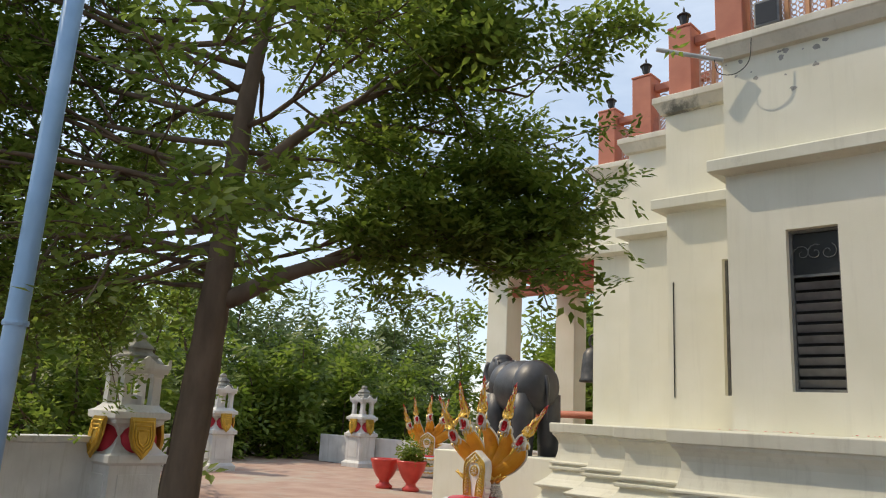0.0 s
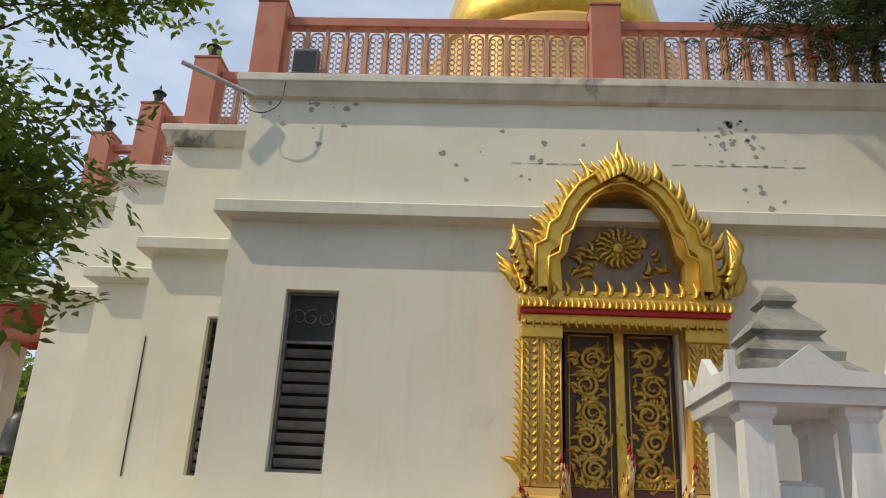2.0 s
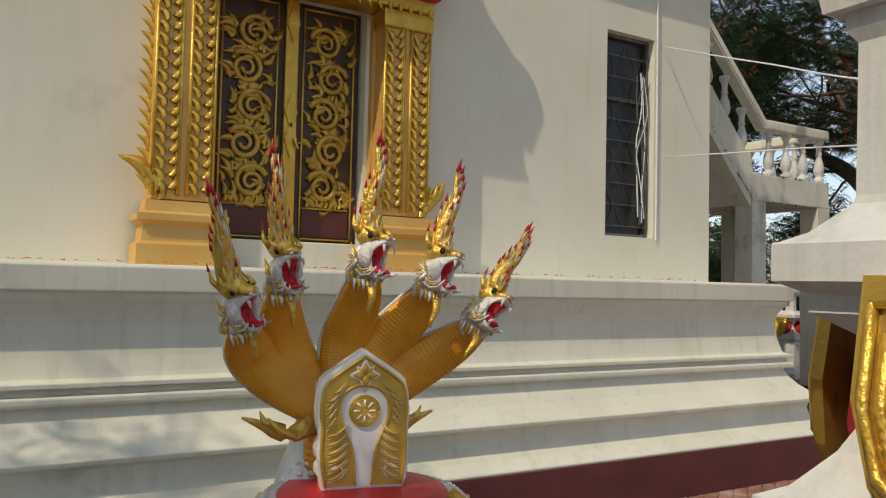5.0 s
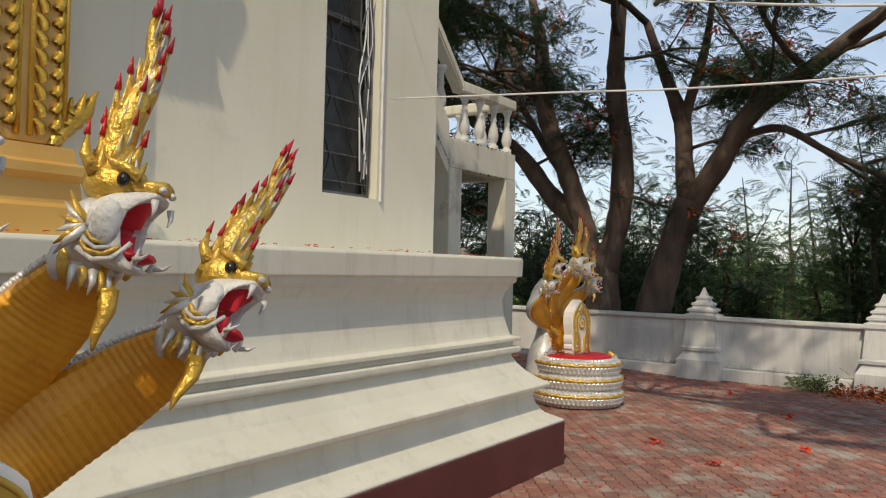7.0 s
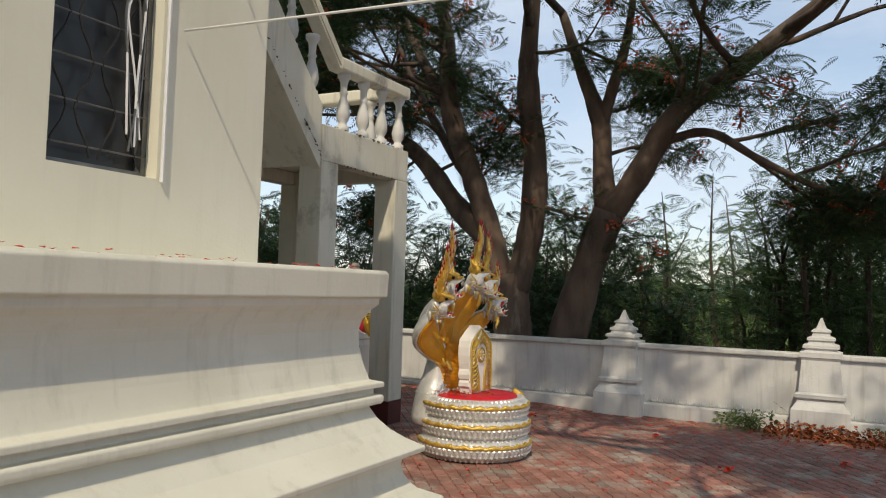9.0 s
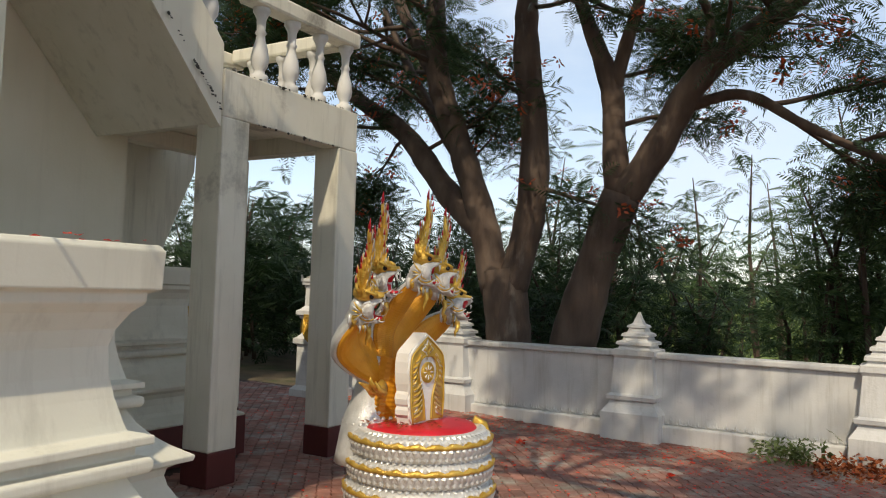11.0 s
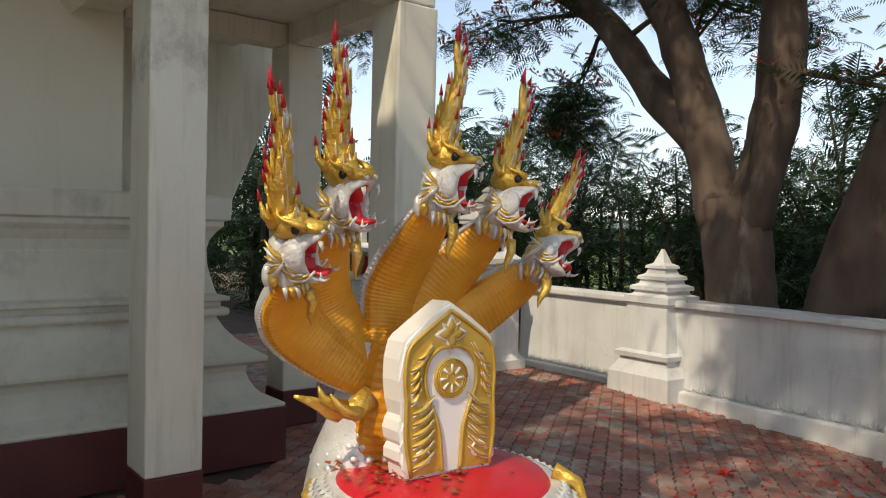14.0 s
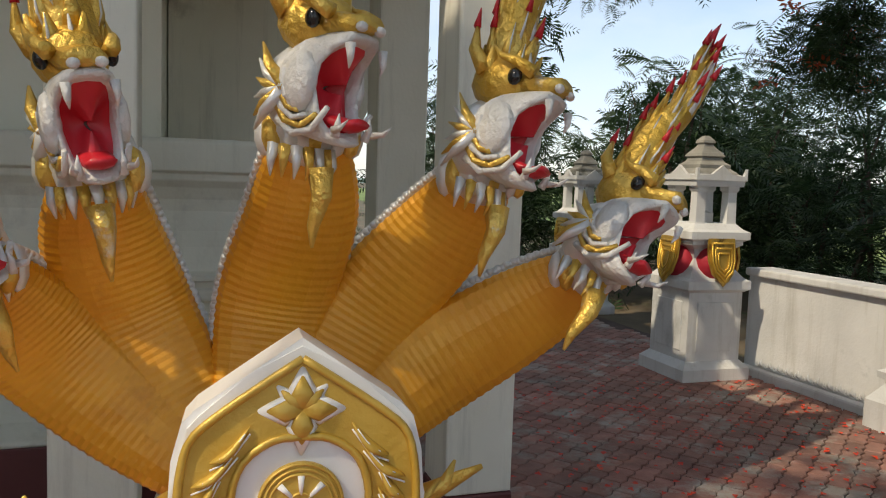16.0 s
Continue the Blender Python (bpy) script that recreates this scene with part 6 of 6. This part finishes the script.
for k in range(17):
    growT.append((V((-5.4, 3.25, 3.05 + 0.26 * k)), V((-0.63 + rg.uniform(-.3, .3), -0.75 + rg.uniform(-.3, .3), rg.uniform(0.0, 0.3))), rg.uniform(2.0, 3.1), 0.035, 2))
for k in range(12):
    growT.append((V((-5.42, 3.23, 2.75 + 0.09 * k)), V((-0.75 + rg.uniform(-.5, .5), rg.uniform(-0.9, 0.5), rg.uniform(-0.06, 0.12))), rg.uniform(1.9, 2.9), 0.03, 2))
tree_thing("shade_tree", tuple(tb), limbsT, growT, "slender tree with spreading small-leaved green branches", BARK_PALE, LEAF, SPRIG_V, SPRIG_F, 6, 0.20, (0.72, 1.25), 33, 0.45, 0, 12, 0.3)


def bush_bank(name, label, cx, cy, rx, ry, z0, z1, count, material, seed, template=None, faces=None, size=(1.5, 2.6), clumps=26, category="shrubs"):
    """A bank of shrubs made of many clumps, uneven on top."""
    rng = random.Random(seed)
    t = thing(name, pose(cx, cy, 0), label, category, kind="stuff")
    cs = []
    per = count // clumps
    stems = bmesh.new()
    for k in range(clumps):
        ux, uy = rng.uniform(-rx, rx), rng.uniform(-ry, ry)
        h = rng.uniform(0.35, 1.0) * (z1 - z0) + z0
        r = rng.uniform(0.5, 1.2)
        add_tube(stems, [(ux, uy, -0.1), (ux + rng.uniform(-.3, .3), uy + rng.uniform(-.3, .3), h * 0.6), (ux + rng.uniform(-.5, .5), uy + rng.uniform(-.5, .5), h)], [0.05, 0.035, 0.01], 5)
        for j in range(per):
            zz = z0 + (h - z0) * rng.random() ** 0.7
            cs.append((ux + rng.gauss(0, r * 0.55), uy + rng.gauss(0, r * 0.55), max(0.02, zz + rng.gauss(0, 0.25))))
    part("stems", stems, BARK, t)
    leaf_cloud("leaves", cs, template or SPRIG_V, faces or SPRIG_F, material, t, size, seed, 0.4, kind="stuff")
    return t


bush_bank("shrub_bank", "dense dark green feathery shrubs behind the boundary wall", 19.5, 14.6, 2.0, 3.4, -0.1, 3.8, 3000, LEAF_DARK, 41, FROND_V, FROND_F, (0.7, 1.3), 40)
bush_bank("shrub_bank", "feathery young trees growing beyond the wall", 19.5, 2.2, 2.4, 3.0, 0.2, 4.6, 1900, LEAF_FERN, 42, FROND_V, FROND_F, (0.6, 1.1), 30)
bush_bank("shrub_bank", "feathery green thicket behind the stairs", 17.5, 21.5, 4.5, 3.5, 0.0, 4.8, 5200, LEAF_DARK, 43, FROND_V, FROND_F, (0.8, 1.5), 40)
bush_bank("shrub_bank", "light green brushwood on the slope", 34.0, 8.0, 4.0, 16.0, -1.0, 2.0, 8000, LEAF_MEADOW, 44, None, None, (1.6, 3.0), 90)
bush_bank("shrub_bank", "leafy green thicket behind the court", -27.0, 16.0, 4.0, 12.0, 0.0, 5.0, 8000, LEAF, 45, None, None, (2.6, 4.6), 70)
bush_bank("shrub_bank", "tall pale green trees behind the court", -34.0, 24.0, 5.0, 14.0, 0.0, 9.0, 8000, LEAF_LIGHT, 46, None, None, (3.0, 5.5), 70)
bush_bank("shrub_bank", "bright green shrubs along the side wall", -16.0, 2.5, 2.5, 5.5, 0.0, 4.6, 4800, LEAF, 47, None, None, (1.8, 3.2), 50)
bush_bank("shrub_bank", "green trees behind the open porch", -14.5, 25.0, 5.0, 4.0, 0.0, 6.5, 5500, LEAF, 48, None, None, (2.4, 4.2), 40)
bush_bank("shrub_bank", "low feathery shrubs close behind the wall", 17.6, 11.0, 1.4, 2.6, -0.1, 2.6, 1500, LEAF_DARK, 50, FROND_V, FROND_F, (0.6, 1.1), 22)
bush_bank("shrub_bank", "feathery saplings leaning over the wall", 17.4, 5.0, 1.2, 2.3, 0.2, 4.6, 2500, LEAF_FERN, 51, FROND_V, FROND_F, (0.6, 1.05), 26)
bush_bank("shrub_bank", "open feathery trees on the slope beyond the wall", 22.5, 8.5, 2.5, 5.0, 0.6, 5.0, 2600, LEAF_FERN, 52, FROND_V, FROND_F, (0.6, 1.1), 40)
bush_bank("far_woods", "woods on the valley side, painted pale for haze", 70.0, 20.0, 14.0, 60.0, -8.0, 2.6, 7000, LEAF_HAZE, 49, None, None, (9, 16), 120, "woods")
MEADOW = mat("meadow_grass", (0.10, 0.16, 0.035), (0.20, 0.27, 0.07), 0.12, 0.95, 0, 0.3, 8, (0.16, 0.19, 0.06), 0.52, 0.1)
mb = bmesh.new()
mb.faces.new([mb.verts.new(p) for p in ((23, -150, -0.15), (330, -150, -0.15), (330, 170, -0.15), (23, 170, -0.15))])
tagged(part("meadow", mb, MEADOW), "open green meadow beyond the boundary wall", "meadow", kind="structure")
# low hills, the haze of distance mixed into their colour
HILL = mat("hill_haze_tint", (0.20, 0.27, 0.24), (0.27, 0.34, 0.30), 0.01, 0.95, 0, 0)
hb = bmesh.new()
N = 60
low = [hb.verts.new((420 * math.cos(a), 420 * math.sin(a), -30)) for a in np.linspace(-1.1, 1.7, N)]
top = [hb.verts.new((470 * math.cos(a), 470 * math.sin(a), 6 + 9 * noise.noise((a * 3.1, 0.4, 0)) + 4 * noise.noise((a * 11, 1.7, 0)))) for a in np.linspace(-1.1, 1.7, N)]
far = [hb.verts.new((560 * math.cos(a), 560 * math.sin(a), -30)) for a in np.linspace(-1.1, 1.7, N)]
for k in range(N - 1):
    hb.faces.new((low[k], low[k + 1], top[k + 1], top[k]))
    hb.faces.new((top[k], top[k + 1], far[k + 1], far[k]))
tagged(part("backdrop_hills", hb, HILL, smooth=True), "low wooded hills painted pale for haze", "hills", kind="structure")

# ---- the far side of the entrance court ----
pole = thing("flagpole", pose(-4.05, 1.10, 0), "pale blue enamelled steel pole", "pole")
part("shaft", tube([(0, 0, 0), (0.111, 0.0, 2.0), (0.36, -0.02, 6.5)], [0.06, 0.057, 0.051], 14), BLUE_POLE, pole, smooth=True)
part("collar", lathe([(0.066, 2.12), (0.069, 2.135), (0.066, 2.15)], 14), BLUE_POLE, pole).location = (0.119, 0, 0)
tagged(part("side_wall", box(-9.75, -6.0, 0, -9.5, 4.25, 1.22, 0.01), WHITEWASH), "whitewashed low side wall with panels", "wall", kind="structure")
tagged(part("side_wall_coping", box(-9.8, -6.0, 1.222, -9.45, 4.25, 1.30, 0.012), WHITEWASH), "coping of the side wall", "coping", kind="structure")
tagged(part("rear_wall", box(-22.0, 18.4, 0, -10.5, 18.6, 0.95, 0.01), WHITEWASH), "low white wall behind the court", "wall", kind="structure")
tagged(part("rear_wall_west", box(-19.2, -4.0, 0, -19.0, 11.6, 0.95, 0.01), WHITEWASH), "low white wall at the end of the court", "wall", kind="structure")

COURT = mat("court_paving", (0.36, 0.22, 0.17), (0.46, 0.32, 0.25), 1.5, 0.85, 0, 0.3, 40, (0.42, 0.36, 0.29), 0.52, 0.12)
tagged(part("court_paving", box(-30, -10, -0.1, -7.6, 18.3, 0.0), COURT), "pale pink paving of the open court", "pavement", kind="structure")
POT_RED = mat("red_glaze", (0.5, 0.035, 0.025), (0.6, 0.06, 0.045), 5, 0.3, 0, 0.05)
for k, (x, y) in enumerate(((-13.5, 13.4), (-12.7, 13.5))):
    pot = thing("flower_pot", pose(x, y, 0), "red glazed urn-shaped pot " + ("with a small green plant" if k else "without a plant"), "pot", "red pots in the court")
    part("urn", lathe([(0.20, 0), (0.21, 0.06), (0.13, 0.12), (0.12, 0.18), (0.22, 0.30), (0.31, 0.48), (0.34, 0.60), (0.37, 0.66), (0.36, 0.70), (0.31, 0.70), (0.29, 0.60), (0.05, 0.58)], 24), POT_RED, pot, smooth=True)
    part("soil", lathe([(0.29, 0.55), (0.28, 0.62), (0.02, 0.63)], 18), EARTH, pot)
    if k:
        rr = random.Random(4)
        leaf_cloud("plant", [(rr.gauss(0, 0.14), rr.gauss(0, 0.14), 0.66 + abs(rr.gauss(0.16, 0.14))) for q in range(160)], SPRIG_V, SPRIG_F, LEAF, pot, (0.8, 1.3), 8, 0.2, kind="", label="small leafy green plant")

# elephant statue on its block
tagged(part("statue_block", box(-10.3, 11.6, 0, -7.35, 13.4, 1.12, 0.02), CREAM), "cream plastered block under the elephant statue", "plinth", kind="structure")
eb = bmesh.new()
for gathered in SOUP.values():
    gathered.clear()
ellipsoid(eb, (0, 0, 1.28), (0.92, 0.52, 0.56), 0, Matrix(), 20, 14)
ellipsoid(eb, (0.55, 0, 1.30), (0.48, 0.46, 0.52), 0, Matrix(), 18, 12)
ellipsoid(eb, (-0.55, 0, 1.36), (0.50, 0.46, 0.50), 0, Matrix(), 18, 12)
ellipsoid(eb, (-1.02, 0, 1.62), (0.36, 0.30, 0.38), 0, Matrix(), 16, 12)
ellipsoid(eb, (-1.0, 0, 1.86), (0.22, 0.24, 0.16), 0, Matrix(), 14, 9)
spike(eb, curve_pts([(-1.25, 0, 1.55), (-1.50, 0, 1.35), (-1.72, 0, 1.40), (-1.80, 0, 1.65), (-1.72, 0, 1.86)], 14), 0.17, 0, Matrix(), 12, 1.0, 0.4)
for sy in (-1, 1):
    ellipsoid(eb, (-0.82, sy * 0.36, 1.55), (0.28, 0.05, 0.36), 0, pose(0, 0, 0, 0, 0, sy * 10), 14, 10)
    spike(eb, curve_pts([(-1.22, sy * 0.16, 1.42), (-1.45, sy * 0.2, 1.28), (-1.65, sy * 0.2, 1.36)], 8), 0.05, 1)
    for lx in (-0.58, 0.60):
        spike(eb, [(lx, sy * 0.26, 1.15), (lx + 0.02, sy * 0.27, 0.70), (lx, sy * 0.27, 0.30), (lx, sy * 0.27, 0.0)], 0.24, 0, Matrix(), 14, 1.0, 0.80)
spike(eb, curve_pts([(0.95, 0, 1.50), (1.06, 0, 1.25), (1.04, 0, 0.90), (1.06, 0, 0.65)], 8), 0.05, 0)
me = bpy.data.meshes.new("elephant_statue")
me.from_pydata(SOUP["verts"], [], SOUP["faces"])
for k, poly in enumerate(me.polygons):
    poly.material_index, poly.use_smooth = SOUP["mats"][k]
me.materials.append(ELEPHANT)
me.materials.append(PLAQUE)
eb.free()
el = new("elephant_statue", me)
el.matrix_world = pose(-8.75, 12.45, 1.12, 0, 0, -28)
tagged(el, "dark grey elephant statue with raised trunk and tusks", "statue")

# open porch with the hanging bell
porch = thing("bell_porch", pose(0, 0, 0), "cream porch with red ceiling and red beams", "porch")
for x, y in ((-10.9, 14.6), (-8.2, 17.6), (-10.9, 17.6)):
    part("column", box(x - 0.3, y - 0.3, 0, x + 0.3, y + 0.3, 5.29, 0.02), CREAM, porch)
part("eave", box(-11.5, 14.0, 5.35, -6.95, 18.4, 5.8, 0.02), CREAM, porch)
part("ceiling", box(-11.2, 14.3, 5.295, -6.95, 18.1, 5.348), RED, porch, "red painted ceiling")
part("beam", tube([(-10.9, 14.6, 4.80), (-7.0, 14.3, 4.80)], [0.13, 0.13], 14), TERRA, porch, "red round beam", smooth=True)
part("low_beam", tube([(-9.9, 14.5, 1.95), (-7.0, 14.2, 1.95)], [0.08, 0.08], 12), TERRA, porch, "red round beam", smooth=True)
part("post", box(-7.12, 14.12, 1.76, -7.0, 14.24, 4.75), TERRA, porch)
bell = thing("temple_bell", pose(-7.99, 13.9, 2.62), "dark bronze temple bell hanging on a chain", "bell")
part("body", lathe([(0.29, 0.0), (0.30, 0.03), (0.27, 0.08), (0.25, 0.35), (0.22, 0.58), (0.14, 0.70), (0.05, 0.74)], 24), BRONZE, bell, smooth=True)
part("loop", tube([(0.10 * math.cos(a / 12 * 6.2832), 0, 0.86 + 0.14 * math.sin(a / 12 * 6.2832)) for a in range(13)], [0.03] * 13, 8), BRONZE, bell, smooth=True)
part("chain", tube([(0, 0, 0.98), (0, 0.2, 1.6), (0, 0.42, 2.08)], [0.02, 0.02, 0.02], 8), DARK_METAL, bell)

# bell-shaped stupa on the roof
stupa = thing("roof_stupa", pose(1.1, 16.0, 6.5), "gold painted round stupa on the hall roof", "stupa")
part("drum", lathe([(3.0, 0), (3.0, 1.2), (2.8, 1.3), (2.8, 4.6), (2.6, 4.8)], 48), OCHRE_WALL, stupa, smooth=False)
part("bell", lathe([(2.6, 4.8), (2.5, 5.6), (2.1, 7.4), (1.3, 8.8), (0.7, 9.4)], 48), GOLD, stupa, smooth=True)
part("spire", lathe([(0.7, 9.4), (0.55, 10.0), (0.3, 12.0), (0.03, 15.0)], 24), GOLD, stupa, smooth=True)

# ---- cables across the court ----
for pts in (((4.80, 8.60, 4.02), (4.28, 7.1, 3.42), (3.76, 5.6, 2.86), (2.7, 2.6, 2.1)), ((4.82, 8.60, 2.95), (4.57, 7.1, 2.79), (4.32, 5.6, 2.64), (3.7, 1.8, 2.4))):
    tagged(part("overhead_cable", tube(curve_pts(pts, 30), [0.006] * 31, 6), WIRE, smooth=True), "thin white cable strung from the hall wall", "cable")

# ---- fallen petals and litter ----
rp = random.Random(77)
PET_V = [(0, 0, 0.004), (0.018, 0.016, 0.012), (0, 0.045, 0.006), (-0.018, 0.016, 0.012)]
cs = []
for k in range(4200):
    x = rp.uniform(3.0, 13.5)
    y = rp.uniform(1.0, 14.5)
    if rp.random() < 0.45:
        x, y = 13.6 - abs(rp.gauss(0, 1.6)), rp.uniform(1, 13)
    if y > 7.55 and x < 6.5:
        continue
    if math.hypot(x - 9.22, y - 8.9) < 0.6 or (y > 10.4 and x < 9.6):
        continue
    cs.append((x, y, 0.004 + fall(x, y)))
leaf_cloud("fallen_petals", cs, PET_V, LEAF_F, PETAL, None, (0.5, 1.1), 3, 1.15)
tagged(bpy.data.objects["fallen_petals"], "scattered red petals on the paving", "petals")
cs = [(rp.uniform(5.6, 6.2) * 0 + rp.uniform(-3.0, 6.0), 8.09 + rp.uniform(0.0, 0.45), 1.772) for k in range(150)]
leaf_cloud("ledge_petals", cs, PET_V, LEAF_F, PETAL, None, (0.5, 1.0), 4, 1.15)
tagged(bpy.data.objects["ledge_petals"], "dry red petals lying on the plinth ledge", "petals")
cs = [(9.1 + rp.gauss(0, 0.14), 8.98 + rp.gauss(0.05, 0.12), 0.632) for k in range(220)]
leaf_cloud("statue_petals", cs, PET_V, LEAF_F, LITTER, None, (0.5, 1.0), 5, 1.0)
tagged(bpy.data.objects["statue_petals"], "dry petals on the statue's red base", "petals")
cs = []
for k in range(2600):
    x, y = 13.5 - abs(rp.gauss(0, 0.42)), rp.uniform(2.2, 6.6)
    cs.append((x, y, 0.01 + fall(x, y) + max(0, 0.16 - 0.22 * (13.5 - x)) * rp.random()))
leaf_cloud("litter_heap", cs, PET_V, LEAF_F, LITTER, None, (0.8, 1.7), 6, 0.5)
tagged(bpy.data.objects["litter_heap"], "swept heap of dry orange petals against the wall", "leaf litter")
for x, y, n, s in ((13.35, 6.75, 40, 7), (13.45, 7.05, 26, 8), (13.4, 5.0, 30, 9)):
    wd = thing("weed_tuft", pose(x, y, fall(x, y)), "small green weed growing at the wall foot", "weed", "weeds at the wall")
    leaf_cloud("leaves", [(rp.gauss(0, 0.12), rp.gauss(0, 0.14), 0.05 + abs(rp.gauss(0, 0.09))) for q in range(n)], SPRIG_V, SPRIG_F, LEAF_LIGHT, wd, (0.6, 1.0), s, 0.1, kind="")

# red blossoms lying about, each a small heap of petals
for x, y in ((7.05, 6.7), (8.2, 6.15), (9.9, 6.6), (7.6, 7.4), (11.3, 7.6), (12.0, 9.4), (10.9, 5.6)):
    fl = thing("fallen_blossom", pose(x, y, fall(x, y), 0, 0, rp.uniform(0, 360)), "fallen red blossom on the paving", "blossom", "fallen blossoms")
    leaf_cloud("petals", [(rp.gauss(0, 0.02), rp.gauss(0, 0.02), 0.012 + 0.012 * q / 9) for q in range(10)], PET_V, LEAF_F, PETAL, fl, (1.0, 1.5), int(x * 10), 0.6, kind="")

# ---- interlocking pavers, laid herringbone-fashion in zigzag rows ----
PW, PL, GAP = 0.112, 0.225, 0.006


def paver_bm():
    """A zigzag-sided interlocking paver with a bevelled top."""
    bm = bmesh.new()
    w, l, z = PW / 2 - GAP / 2, PL / 2 - GAP / 2, 0.018
    zig = 0.014
    out = [(-l, -w), (-l / 2, -w - zig), (0, -w + zig * 0.2), (l / 2, -w - zig), (l, -w), (l, w), (l / 2, w - zig), (0, w + zig * 0.2), (-l / 2, w - zig), (-l, w)]
    a = [bm.verts.new((x, y, -0.02)) for x, y in out]
    b = [bm.verts.new((x, y, z - 0.006)) for x, y in out]
    c = [bm.verts.new((x * 0.95, y * 0.90, z)) for x, y in out]
    n = len(out)
    for p, q in ((a, b), (b, c)):
        for i in range(n):
            bm.faces.new((p[i], p[(i + 1) % n], q[(i + 1) % n], q[i]))
    bm.faces.new(c)
    return bm


paver_mesh = mesh_of("paver", paver_bm(), PAVER)
pavement = bpy.data.objects["pavement"]
tv = np.array([v.co[:] for v in paver_mesh.vertices])
tf = [tuple(p.vertices) for p in paver_mesh.polygons]
rest, near = [], []
ca, sa = math.cos(radians(38)), math.sin(radians(38))
for i in range(-90, 90):
    for j in range(-150, 160):
        u, v = i * PL + (PL / 2 if j % 2 else 0), j * PW
        x, y = 9.0 + u * ca - v * sa, 7.0 + u * sa + v * ca
        if not (-6.0 < x < 13.7 and -2.5 < y < 17.0):
            continue
        if y > 6.9 and x < 2.0 or y > 7.9 and x < 6.2 or (y > 8.9 and x < 7.1) or (y > 11.1 and x < 9.6):
            continue
        if 7.6 < x < 10.7 and 6.4 < y < 8.1 and len(near) < 300:
            near.append((x, y))
        else:
            rest.append((x, y))
for x, y in near:
    ob = new("paver", paver_mesh)
    ob.parent = pavement
    ob.matrix_local = pose(x, y, -0.018 + rp.uniform(-0.003, 0.002), rp.uniform(-0.8, 0.8), rp.uniform(-0.8, 0.8), 38)
rv = np.array(rest)
n = len(rv)
zr = np.random.RandomState(5).uniform(-0.003, 0.002, n)
base = np.stack([tv[:, 0] * ca - tv[:, 1] * sa, tv[:, 0] * sa + tv[:, 1] * ca, tv[:, 2]], axis=1)
vv = base[None, :, :] + np.stack([rv[:, 0], rv[:, 1], zr - 0.018 + np.array([fall(x, y) for x, y in rest])], axis=1)[:, None, :]
k = len(tv)
me = bpy.data.meshes.new("pavers")
me.from_pydata(vv.reshape(-1, 3).tolist(), [], [tuple(i * k + q for q in f_) for i in range(n) for f_ in tf])
me.materials.append(PAVER_REST)
ob = new("pavers", me)
ob.parent = pavement
ob["kind"] = "stuff"
